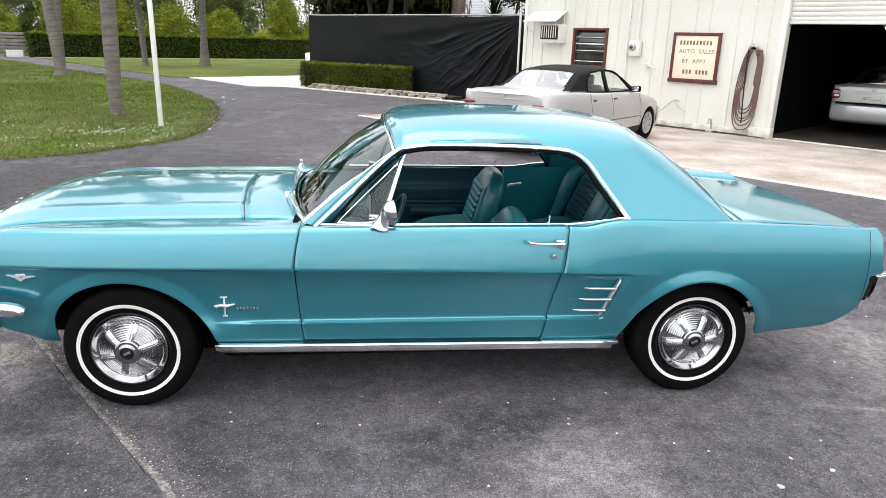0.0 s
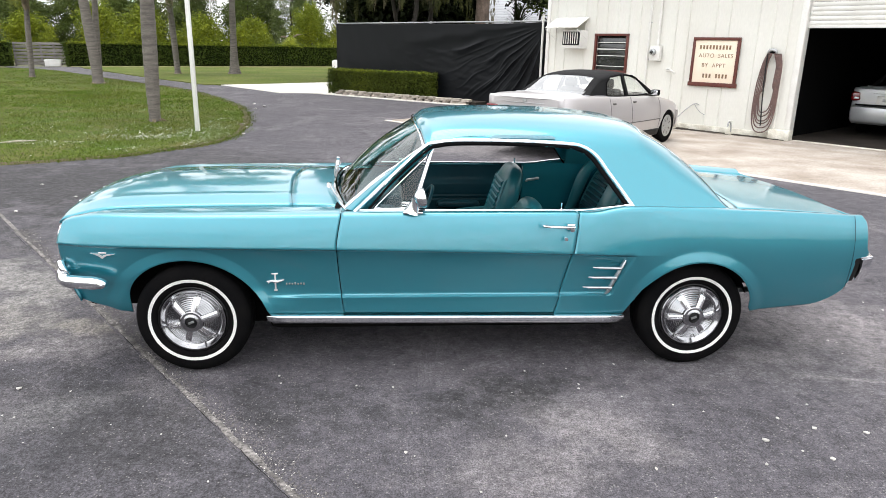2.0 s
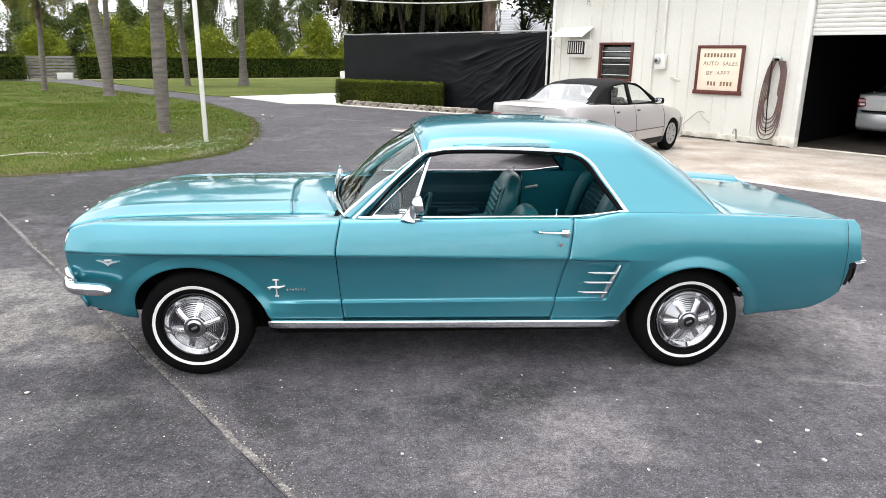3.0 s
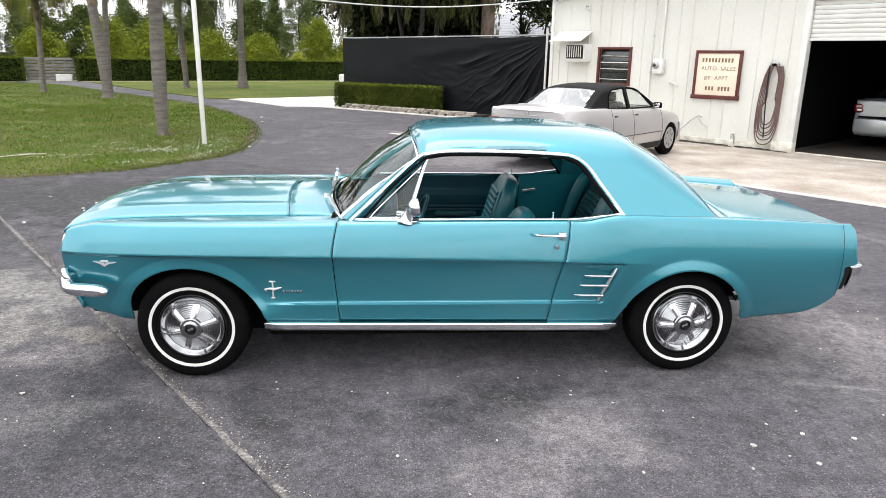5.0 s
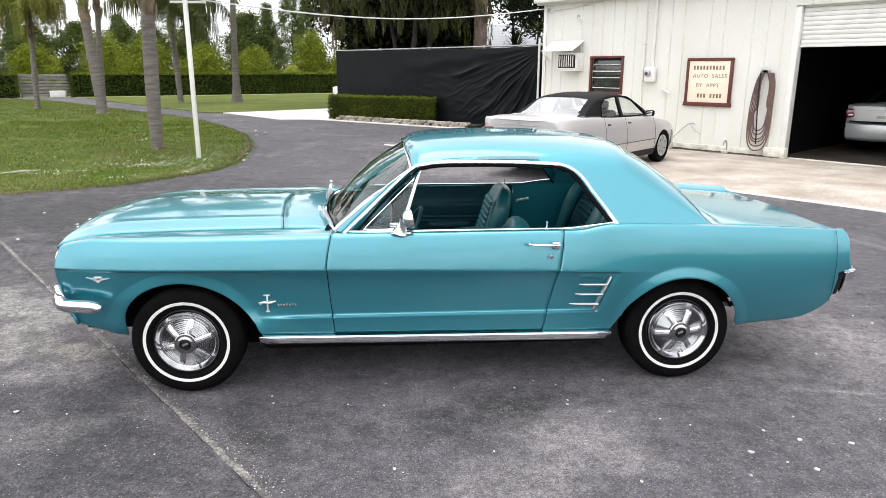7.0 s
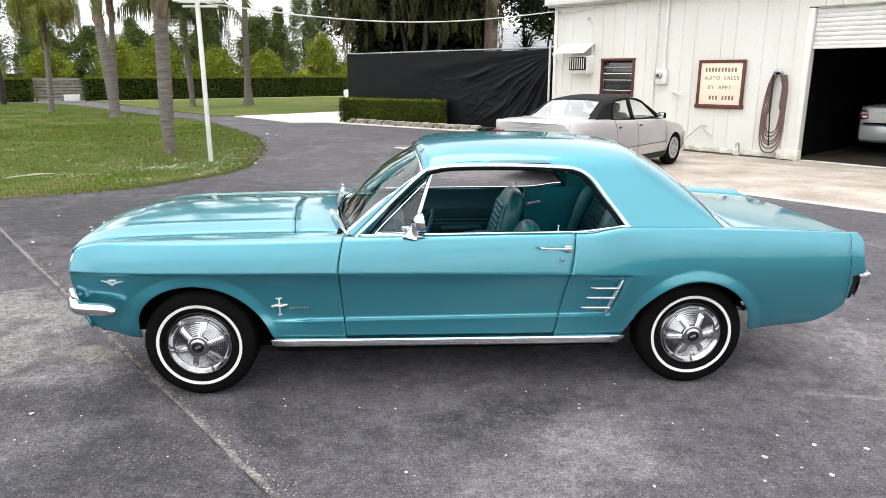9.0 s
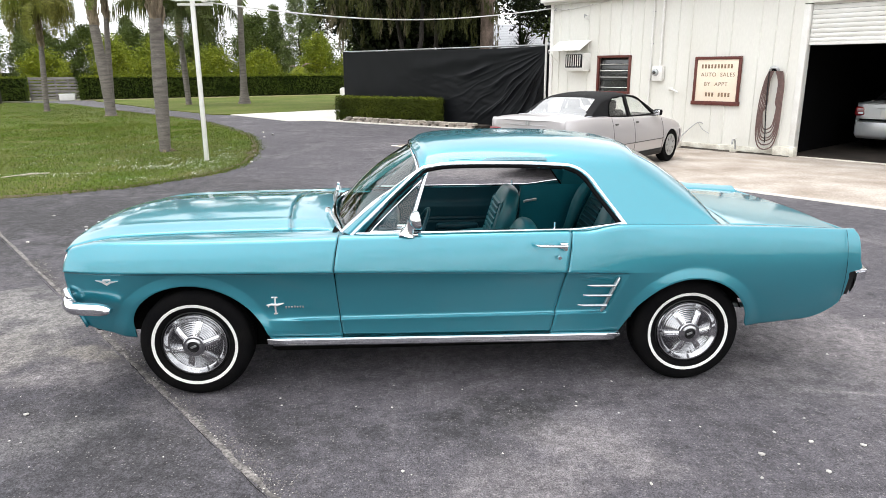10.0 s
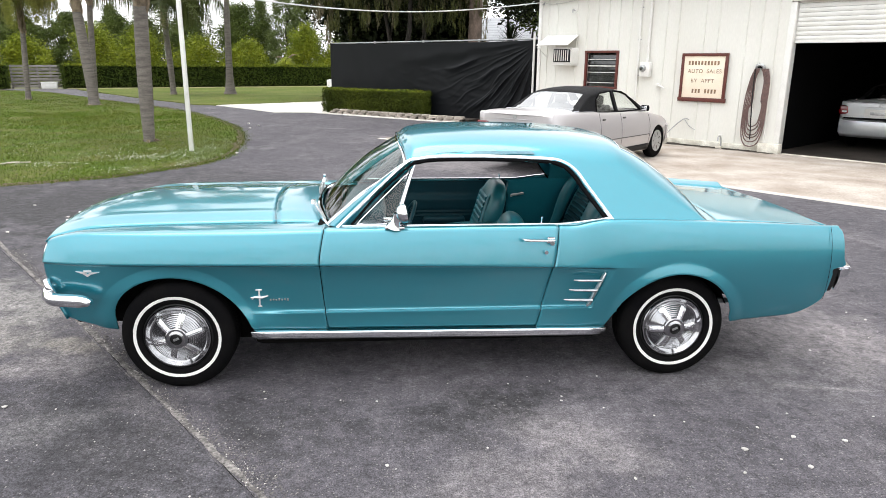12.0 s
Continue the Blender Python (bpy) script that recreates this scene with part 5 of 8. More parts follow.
for k in range(170):
    knot = Vector((moss_rng.uniform(-3.2, 3.6), moss_rng.uniform(22.3, 24.6), 3.35 + 2.9 * moss_rng.random() ** 0.75))
    drop, girth = moss_rng.uniform(0.35, 1.05), moss_rng.uniform(0.07, 0.20)
    vv, ff = (pale_vs, pale_fs) if moss_rng.random() < 0.3 else (vs, fs)
    for i in range(60):
        q = moss_rng.random() ** 0.8
        a, r = moss_rng.uniform(0, 6.28), girth * math.sin(math.pi * (0.25 + 0.7 * q)) * moss_rng.uniform(0.3, 1.0)
        o = Vector((math.cos(a), math.sin(a), 0))
        p = knot + o * r + Vector((0, 0, -drop * q))
        ln = moss_rng.uniform(0.12, 0.34) * (0.6 + drop * 0.6)
        b = moss_rng.uniform(0, 3.14)
        w = Vector((math.cos(b), math.sin(b), 0)) * moss_rng.uniform(0.006, 0.022)
        m = p + o * 0.03 - Vector((0, 0, ln * 0.5))
        tip = m - Vector((moss_rng.gauss(0, 0.03), moss_rng.gauss(0, 0.03), ln * 0.5))
        s = len(vv)
        vv += [p - w * 0.4, p + w * 0.4, m + w, m - w, tip]
        ff += [(s, s + 1, s + 2, s + 3), (s + 3, s + 2, s + 4)]
loose_mesh("strands", vs, fs, M["moss_green"], moss)
loose_mesh("strands", pale_vs, pale_fs, M["moss"], moss)
palm((3.08, 23.2, 0), 5.2, 0.46, False, 9, (0.1, 0), 0, 2.4, 1.0, label="stout brown-trunked palm behind the cloth fence", bark="palm_brown")
spiky = thing("palm_tree", "small dark spiky palm beside the pale roof", "palm tree", Matrix.Translation((4.72, 24.4, 0)), "palms on the lawn")
part("trunk", tube([(0, 0, -0.02), (0.04, 0, 1.3), (0.02, 0, 2.6)], [0.09, 0.075, 0.07], 9), M["palm_boot"], spiky)
rng = random.Random(12)
vs, fs = [], []
for k in range(190):
    a, up = k * 2.399, rng.uniform(-0.7, 1.4)
    d = Vector((math.cos(a) * math.cos(up), math.sin(a) * math.cos(up), math.sin(up)))
    ln = rng.uniform(0.7, 1.30)
    w = d.cross(Vector((0, 0, 1))).normalized() * 0.02
    h, m = Vector((0.02, 0, 2.55)), Vector((0.02, 0, 2.55)) + d * ln * 0.55
    tip = m + (d + Vector((0, 0, -0.45))) * ln * 0.45
    s = len(vs)
    vs += [h - w * 0.4, h + w * 0.4, m + w, m - w, tip]
    fs += [(s, s + 1, s + 2, s + 3), (s + 3, s + 2, s + 4)]
tagged(loose_mesh("crown", vs, fs, M["shaded_leaf"], spiky), kind="stuff")

# neighbour's house with a pale roof, far behind the fence
house = thing("house", "neighbouring house with pale shingled roof behind the trees", "house", Matrix.Translation((8.35, 34.5, 0)) @ Matrix.Rotation(radians(-30), 4, 'Z'))
part("wall", block((8.0, 6.0, 2.6), (0, 3.0, 1.25), 0.02), M["white_paint"], house)
rows = [[Vector((x, -0.5 + 3.5 * k, 2.5 + 1.9 * k)) for x in (-4.9, 4.4)] for k in (0, 1)]
part("roof", sheet(rows + [[Vector((x, 6.5, 2.5)) for x in (-4.9, 4.4)]]), M["shingle"], house, solid=0.10, smooth=False)
for k in range(12):
    part("shingle_course", block((9.3, 0.325, 0.012), (-0.25, -0.38 + 0.29 * k, 2.572 + 0.1575 * k), 0.004, Matrix.Rotation(radians(28.0), 4, 'X')), M["shingle"], house)
part("window", block((1.2, 0.06, 1.0), (-1.8, -0.01, 1.5), 0.01), M["window_dark"], house)

# unseen open-crowned woods, added far behind the viewpoint for soft reflections, thinning towards their tops
unseen_woods = thing("woods", "unseen open-crowned tree belt added behind the yard for soft reflections", "woods", kind="stuff")
rng = random.Random(67)
pts = [Vector((rng.uniform(-60, 70), -46 + rng.uniform(-3, 3), 15.0 * rng.random() ** 2.5)) for _ in range(26000)]
vs, fs = leaves(rng, pts, 0.5, 0.6, 0.1)
loose_mesh("foliage", vs, fs, M["tree_leaf"], unseen_woods)


# grass blades, clover and dry tufts on the near lawn; a ragged fringe along its edge
def on_lawn(x, y):
    return inside(LAWN, x, y)


def grass(name, label, n, area, material, seed, height, width, clump=1.0, edge=False):
    rng = random.Random(seed)
    vs, fs = [], []
    while len(fs) < n:
        if edge:
            k = rng.randrange(len(LAWN))
            a, b = LAWN[k], LAWN[(k + 1) % len(LAWN)]
            t = rng.random()
            x, y = a[0] + (b[0] - a[0]) * t + rng.gauss(0, 0.09), a[1] + (b[1] - a[1]) * t + rng.gauss(0, 0.09)
            if x < -14 or y > 24:
                continue
        else:
            x, y = rng.uniform(area[0], area[1]), rng.uniform(area[2], area[3])
            if not on_lawn(x, y) or noise.noise(Vector((x * 0.9 * clump, y * 0.9 * clump, seed))) < rng.uniform(-0.75, 0.45):
                continue
        h = height * rng.uniform(0.4, 1.3)
        a = rng.uniform(0, 6.283)
        o = Vector((math.cos(a), math.sin(a), 0)) * width
        tip = Vector((rng.gauss(0, 0.5) * h, rng.gauss(0, 0.5) * h, h))
        p = Vector((x, y, 0.008))
        s = len(vs)
        vs += [p - o, p + o, p + tip]
        fs.append((s, s + 1, s + 2))
    th = thing(name, label, "grass", kind="stuff")
    loose_mesh("blades", vs, fs, material, th)
    return th


grass("grass", "short green grass blades of the lawn", 70000, (-13, -3.0, 4.4, 20), M["blade"], 51, 0.036, 0.006)
grass("grass_beyond", "green grass blades of the lawn farther off", 45000, (-27, -4.5, 14, 37), M["blade"], 55, 0.045, 0.012)
grass("grass_dry", "dry straw-coloured grass tufts on the lawn", 6000, (-13, -3.0, 4.4, 18), M["moss"], 52, 0.03, 0.006, 1.8)
grass("grass_fringe", "ragged grass fringe along the asphalt edge", 7000, None, M["blade"], 53, 0.030, 0.007, edge=True)
clover = thing("clover_flowers", "white clover flowers and pale litter in the lawn", "flowers", kind="stuff")
rng = random.Random(54)
vs, fs = [], []
while len(fs) < 620:
    x, y = rng.uniform(-10, -3.1), rng.uniform(4.8, 15)
    d = math.hypot((x + 4.5) / 1.5, (y - 9.4) / 1.0)
    if not on_lawn(x, y) or rng.random() > (0.03 + 0.9 * math.exp(-d * d)) * (noise.noise(Vector((x * 2.6, y * 2.6, 8))) > -0.05) + 0.09 * (noise.noise(Vector((x, y * 1.4, 3))) > 0.25):
        continue
    w = rng.uniform(0.004, 0.011)
    z = rng.uniform(0.012, 0.035)
    s = len(vs)
    a = rng.uniform(0, 3.1)
    c, q = math.cos(a) * w, math.sin(a) * w
    vs += [Vector((x - c, y - q, z)), Vector((x + q, y - c, z + w * 0.5)), Vector((x + c, y + q, z + w)), Vector((x - q, y + c, z + w * 0.5))]
    fs.append((s, s + 1, s + 2, s + 3))
for cx, cy, sx, sy_, count in ((-3.75, 8.0, 0.14, 0.45, 130), (-4.5, 7.1, 0.3, 0.2, 90), (-6.3, 7.8, 0.5, 0.2, 130), (-4.85, 8.65, 0.42, 0.17, 300), (-4.25, 9.1, 0.3, 0.3, 90), (-4.1, 11.4, 0.25, 0.5, 110), (-3.75, 10.2, 0.15, 0.6, 60), (-7.4, 10.7, 0.5, 0.25, 50), (-4.2, 10.6, 0.3, 0.5, 60)):
    for _ in range(count):
        x, y = rng.gauss(cx, sx), rng.gauss(cy, sy_)
        if not on_lawn(x, y):
            continue
        w = rng.uniform(0.006, 0.021)
        a = rng.uniform(0, 3.1)
        c, q = math.cos(a) * w, math.sin(a) * w
        z = rng.uniform(0.02, 0.03)
        s = len(vs)
        vs += [Vector((x - c, y - q, z)), Vector((x + q * 0.6, y - c * 0.6, z + 0.003)), Vector((x + c, y + q, z)), Vector((x - q * 0.6, y + c * 0.6, z + 0.004))]
        fs.append((s, s + 1, s + 2, s + 3))
loose_mesh("flower_heads", vs, fs, M["clover"], clover)

# loose white stones on the asphalt
rng = random.Random(91)
pebble_meshes = []
for k in range(5):
    bm = bmesh.new()
    bmesh.ops.create_icosphere(bm, subdivisions=1, radius=1.0)
    for v in bm.verts:
        v.co *= rng.uniform(0.75, 1.15)
        v.co.z *= 0.55
    me = bpy.data.meshes.new("pebble")
    bm.to_mesh(me)
    bm.free()
    me.materials.append(M["pebble"])
    pebble_meshes.append(me)
spots = [(1.426, -1.594, 0.014), (1.652, -1.752, 0.012), (-2.229, -0.962, 0.013), (1.72, -1.50, 0.011), (1.95, -1.55, 0.012), (0.83, -1.79, 0.009), (1.33, -1.78, 0.009), (-0.25, -1.62, 0.008), (-0.9, -0.95, 0.006)]
for k in range(84):
    spots.append((rng.uniform(1.2, 3.2), rng.uniform(-2.0, 1.2), rng.uniform(0.004, 0.009)) if k % 2 else (rng.uniform(-3.2, 1.5), rng.uniform(-2.1, -0.6), rng.uniform(0.003, 0.007)))
for x, y, r in ((-4.25, 15.9, 0.045), (-3.85, 15.2, 0.05), (-3.95, 14.5, 0.04), (-3.35, 10.4, 0.03), (-3.2, 9.3, 0.03), (-3.9, 3.6, 0.022), (-4.6, 4.3, 0.018), (-3.4, 3.9, 0.014), (-4.2, 2.9, 0.02), (-3.2, 2.6, 0.024), (-4.9, 3.5, 0.016)):
    spots.append((x, y, r))
for x, y, r in spots:
    ob = new("pebble", pebble_meshes[rng.randrange(5)])
    ob.matrix_basis = Matrix.Translation((x, y, r * 0.35)) @ Matrix.Rotation(rng.uniform(0, 6.28), 4, 'Z') @ Matrix.Diagonal((r * 1.3, r, r, 1))
    tagged(ob, "small whitish stone lying on the asphalt", "stone", "stones on the asphalt")


# a pale fallen frond stalk on the lawn
stalk = thing("fallen_branch", "pale dry frond stalk lying on the lawn", "branch")
part("stem", tube(curve_points([(-7.0, 7.52, 0.025), (-6.8, 7.74, 0.03), (-6.62, 7.92, 0.025), (-6.45, 8.05, 0.018)]), 0.015, 7, flat=0.6), M["dry_stalk"], stalk)
part("tip", tube(curve_points([(-6.8, 7.74, 0.03), (-6.72, 7.92, 0.03), (-6.66, 8.05, 0.022)]), 0.012, 6, flat=0.6), M["dry_stalk"], stalk)
# ---- the turquoise coupe: front towards -x, its driver's side towards -y ----
coupe = thing("coupe_car", "turquoise 1960s two-door hardtop coupe with whitewall tyres and chrome trim", "car")

half_width = knots([(-2.08, 0.735), (-2.0, 0.775), (-1.85, 0.815), (-1.6, 0.845), (-1.2, 0.862), (-0.5, 0.866), (0.6, 0.866), (1.2, 0.868), (1.7, 0.860), (2.1, 0.833), (2.38, 0.795)])
shoulder = knots([(-2.08, 0.795), (-2.0, 0.838), (-1.9, 0.860), (-1.75, 0.868), (-1.46, 0.871), (-0.87, 0.877), (-0.57, 0.881), (0.1, 0.886), (0.64, 0.888), (0.74, 0.889), (0.84, 0.908),
                  (0.95, 0.919), (1.1, 0.919), (1.58, 0.905), (1.9, 0.891), (2.07, 0.880), (2.22, 0.869), (2.30, 0.863), (2.38, 0.851)])
crease = knots([(-2.1, 0.722), (-1.46, 0.722), (-0.6, 0.712), (0.03, 0.701), (0.64, 0.687), (0.95, 0.678), (2.4, 0.66)])
bottom = knots([(-2.08, 0.42), (-1.95, 0.378), (-1.78, 0.338), (-1.70, 0.334), (-1.0, 0.336), (0.0, 0.326), (1.0, 0.315), (1.72, 0.329), (1.93, 0.345), (2.10, 0.362), (2.20, 0.41), (2.29, 0.485), (2.38, 0.50)])
RIDGE = 0.435
AXLES = (-1.372, 1.360)
AF, AR = (-1.376, 0.296, 0.347), (1.360, 0.300, 0.337)


FORE, AFT, LAST = 0.390, 0.368, 0.356


def arch_gap(x, z):
    """How far (x, z) lies outside the edge of the nearer wheel arch."""
    dx = x - AF[0]
    d1 = math.hypot(dx * AF[2] / (FORE if dx < 0 else AFT), z - AF[1]) - AF[2]
    dx = x - AR[0]
    d2 = math.hypot(dx * (AR[2] / LAST if dx > 0 else 1.0), z - AR[1]) - AR[2]
    if z < 0.472 and dx < 0:
        d2 = ((-0.290 - dx) + (z - 0.472) / 2.8) * 0.94
    return min(abs(d1), abs(d2)) if z > 0.2 else 1.0


def low_edge(x):
    """The panel's lower edge: the sill line, or the arch over a wheel."""
    z = bottom(x)
    d = x - AF[0]
    a = FORE if d < 0 else AFT
    if abs(d) < a:
        z = max(z, AF[1] + AF[2] * math.sqrt(1 - (d / a) ** 2))
    d = x - AR[0]
    if -0.290 <= d < 0:
        z = max(z, AR[1] + math.sqrt(max(0, AR[2] ** 2 - d * d)))
    elif 0 <= d < LAST:
        z = max(z, AR[1] + AR[2] * math.sqrt(1 - (d / LAST) ** 2))
    elif -0.36 < d < -0.290:
        z = max(z, 0.472 + (d + 0.290) * 2.8)
    return z


def side_y(x, z):
    """Half width of the flank at (x, z): bulging shoulder, crease, scooped cove with its lower ridge, flared arches."""
    w, zs, zc = half_width(x), shoulder(x), crease(x)
    if z >= zc:
        t = max(0.0, (z - zc) / (zs - zc))
        sharp = 1 - ease(0.85, 1.35, x)
        y = w - 0.005 - sharp * (0.032 * t + 0.013 * t ** 2.4) - (1 - sharp) * 0.042 * t ** 2.0
    else:
        d = zc - z
        cove = ease(-1.85, -1.35, x) * (1 - ease(0.80, 1.15, x))
        y = w - 0.005 - (1 - cove) * 0.078 * (d / 0.36) ** 2 - cove * (0.040 * (1 - math.exp(-d / 0.085)) + 0.035 * d)
    xe = 0.868 + (z - 0.458) * 0.454
    close = 1 - ease(xe, xe + 0.035, x)
    under = ease(zc + 0.003, zc - 0.016, z)
    fore = ease(-2.075, -2.02, x)
    ridge = ease(-1.0, -0.70, x)
    hold = ridge * ease(RIDGE - 0.004, RIDGE + 0.009, z) + (1 - ridge) * ease(0.36, 0.50, z)
    y -= 0.020 * close * under * hold * fore
    y += 0.002 * ridge * close * math.exp(-((z - RIDGE) / 0.016) ** 2)
    g = arch_gap(x, z)
    y += 0.0140 * min(1.0, max(0.0, (0.060 - g) / 0.052))
    return y


def flank(x0, x1, nx, z_low=None, nz=None):
    """Rows of points over the flank between two edges, each a function of z."""
    rows = []
    for i in range(nx + 1):
        s = i / nx
        xm = x0(0.6) + (x1(0.6) - x0(0.6)) * s
        lo, hi = (z_low or low_edge)(xm), shoulder(xm)
        row = []
        zc = crease(xm)
        stops = [lo, max(RIDGE - 0.006, lo + 0.008), max(RIDGE + 0.010, lo + 0.016), max(zc - 0.019, lo + 0.024), max(zc + 0.003, lo + 0.032), hi]
        levels = [lo]
        for a, b, n in zip(stops, stops[1:], (10, 5, 22, 9, 18)):
            levels += [a + (b - a) * (k + 1) / n for k in range(n)]
        for z in levels:
            x = x0(z) + (x1(z) - x0(z)) * s
            row.append(Vector((x, -side_y(x, z), z)))
        rows.append(row)
    return rows


def both_sides(name, rows, material, label="", solid=-0.010, extra=None):
    """The panel on the driver's side and its mirror image."""
    made = []
    for flip in (False, True):
        bm = sheet(rows)
        if flip:
            mirror_y(bm)
        made.append(part(name, bm, material, coupe, label, solid=solid))
    return made


def shoulder_cap(row, inner_y, inner_z, n=7):
    """Carries a flank row over its rounded upper edge to the inner line."""
    p = row[-1]
    c = Vector((p.x, p.y + 0.012, p.z + 0.024))
    e = Vector((p.x, -inner_y, inner_z))
    return row + [(1 - t) ** 2 * p + 2 * t * (1 - t) * c + t * t * e for t in [(k + 1) / n for k in range(n)]]


nose_edge = knots([(0.33, -1.945), (0.40, -1.968), (0.48, -2.00), (0.62, -2.034), (0.70, -2.040), (0.77, -2.030), (0.84, -1.998), (0.9, -1.955)])
door_front = knots([(0.30, -0.566), (0.345, -0.569), (0.51, -0.587), (0.71, -0.598), (0.80, -0.588), (0.90, -0.570)])
door_rear = knots([(0.30, 0.572), (0.328, 0.581), (0.448, 0.608), (0.676, 0.655), (0.80, 0.673), (0.92, 0.684)])
tail_edge = knots([(0.40, 2.17), (0.49, 2.262), (0.52, 2.268), (0.60, 2.278), (0.636, 2.282), (0.648, 2.348), (0.70, 2.340), (0.80, 2.334), (0.84, 2.326), (0.862, 2.308), (0.878, 2.284), (0.89, 2.262)])
hood_edge = knots([(-2.10, 0.79), (-2.035, 0.822), (-1.93, 0.851), (-1.81, 0.870), (-1.5, 0.883), (-1.2, 0.889), (-0.83, 0.892), (-0.5, 0.893)])
GAP = 0.0022

# front fenders: flank plus the strip up to the bonnet
rows = []
for r in flank(nose_edge, lambda z: door_front(z) - GAP, 120):
    x = r[-1].x
    inner = min(0.600, 0.55 + 0.05 * ease(-2.05, -1.95, x))
    rows.append(shoulder_cap(r, inner + 0.002, hood_edge(x) - 0.004))
fenders = both_sides("front_fender", rows, M["paint"])

# doors
rows = []
for r in flank(lambda z: door_front(z) + GAP, lambda z: door_rear(z) - GAP, 70, lambda x: 0.338 - 0.010 * x):
    rows.append(shoulder_cap(r, 0.745, r[-1].z + 0.012))
doors = both_sides("door", rows, M["paint"])

# rear quarters and their end caps
rows = []
for r in flank(lambda z: door_rear(z) + GAP, lambda z: 2.244 + 0.01 * (0.9 - z), 120):
    x = r[-1].x
    if x < 0.98:
        inner, iz = 0.745, r[-1].z + 0.010
    else:
        inner, iz = 0.745 - 0.105 * ease(1.35, 1.60, x), r[-1].z + 0.002
    rows.append(shoulder_cap(r, inner, iz - 0.024 * ease(1.40, 1.62, x)))
joint = rows[-1]
for r in flank(lambda z: 2.2440 + 0.01 * (0.9 - z), lambda z: max(tail_edge(z), 2.258), 14, bottom)[1:]:
    rows.append(shoulder_cap(r, 0.64, r[-1].z - 0.022))
for ob, sg in zip(both_sides("rear_quarter", rows, M["paint"]), (1, -1)):
    part("panel_seam", tube([Vector((p.x, sg * (p.y - 0.0093), p.z)) for p in joint[2:-5:3]], 0.0012, 6), M["rubber"], ob)

# bonnet, crowned, with its drooping front lip
rows = []
for i in range(61):
    s = i / 60
    row = []
    for k in range(41):
        y = -0.600 + 1.20 * k / 40
        q = abs(y) / 0.600
        xf, xr = -2.150 + 0.066 * q ** 3, -0.900 + 0.050 * q * q - 0.0015
        x = xf + (xr - xf) * s
        z = hood_edge(max(x, -2.12)) + 0.063 * (1 - q ** 2.2) - 0.016 * ease(0.025, 0.0, s) - max(0, -2.10 - x) * 0.35 + 0.012 * q * q * ease(-2.02, -2.08, x)
        z += 0.006 * math.exp(-((q - 0.78) / 0.06) ** 2) * ease(0.0, 0.15, s)
        row.append(Vector((x, y, z)))
    rows.append(row)
hood = part("bonnet", sheet(rows), M["paint"], coupe, solid=-0.012)
for k in range(4):
    y = -0.27 + 0.18 * k
    x = -2.105 + 0.066 * (abs(y) / 0.600) ** 3
    part("bonnet_letter", block((0.022, 0.030, 0.012), (x, y, hood_edge(x) + 0.063 * (1 - (abs(y) / 0.600) ** 2.2) - 0.004), 0.004), M["chrome"], hood)

# cowl between bonnet and windscreen
rows = []
for i in range(9):
    row = []
    for k in range(41):
        y = -0.600 + 1.20 * k / 40
        q = abs(y) / 0.600
        x0, x1 = -0.900 + 0.050 * q * q + 0.0015, -0.645 + 0.095 * q ** 2
        x = x0 + (x1 - x0) * i / 8
        row.append(Vector((x, y, hood_edge(x) + 0.063 * (1 - q ** 2.2) - 0.014 * ease(0.45, 1.0, i / 8) + 0.006 * math.exp(-((q - 0.78) / 0.06) ** 2) * (1 - i / 8))))
    rows.append(row)
cowl = part("cowl", sheet(rows), M["paint"], coupe, solid=-0.012)

# boot lid
rows = []
for i in range(31):
    row = []
    for k in range(41):
        y = -0.635 + 1.27 * k / 40
        q = abs(y) / 0.635
        x0, x1 = 1.690 - 0.050 * q * q, 2.345 - 0.03 * q * q
        s = i / 30
        x = x0 + (x1 - x0) * s
        z = 0.884 - 0.042 * s ** 1.5 - 0.022 * ease(0.965, 1.0, s) + 0.012 * (1 - q * q)
        row.append(Vector((x, y, z)))
    rows.append(row)
part("boot_lid", sheet(rows), M["paint"], coupe, solid=-0.012)
# deck strip between boot lid and rear window
rows = []
for i in range(7):
    row = []
    for k in range(41):
        y = -0.66 + 1.32 * k / 40
        q = abs(y) / 0.66
        x0, x1 = 1.640 - 0.14 * q * q, 1.687 - 0.050 * q * q
        row.append(Vector((x0 + (x1 - x0) * i / 6, y, 0.886 + 0.012 * (1 - q * q))))
    rows.append(row)
part("rear_deck", sheet(rows), M["paint"], coupe, solid=-0.012)

# ---- roof with its rear pillars ----
roof_line = knots([(-0.14, 1.318), (-0.06, 1.346), (0.04, 1.362), (0.27, 1.372), (0.55, 1.370), (0.82, 1.358), (0.98, 1.340), (1.06, 1.322), (1.19, 1.246), (1.30, 1.154), (1.37, 1.088), (1.45, 1.002), (1.51, 0.922), (1.54, 0.900)])
BELT = 0.90
DLO = [(-0.44, 0.900), (-0.30, 1.040), (-0.125, 1.190), (-0.06, 1.220), (0.06, 1.232), (0.36, 1.232), (0.62, 1.222), (0.70, 1.208), (0.768, 1.166), (0.834, 1.082), (0.910, 0.984), (0.972, 0.905),
       (0.88, 0.890), (0.76, 0.874), (0.5, 0.868), (-0.3, 0.868)]


def wall_w(z):
    return 0.755 - 0.135 * (z - BELT) / 0.33


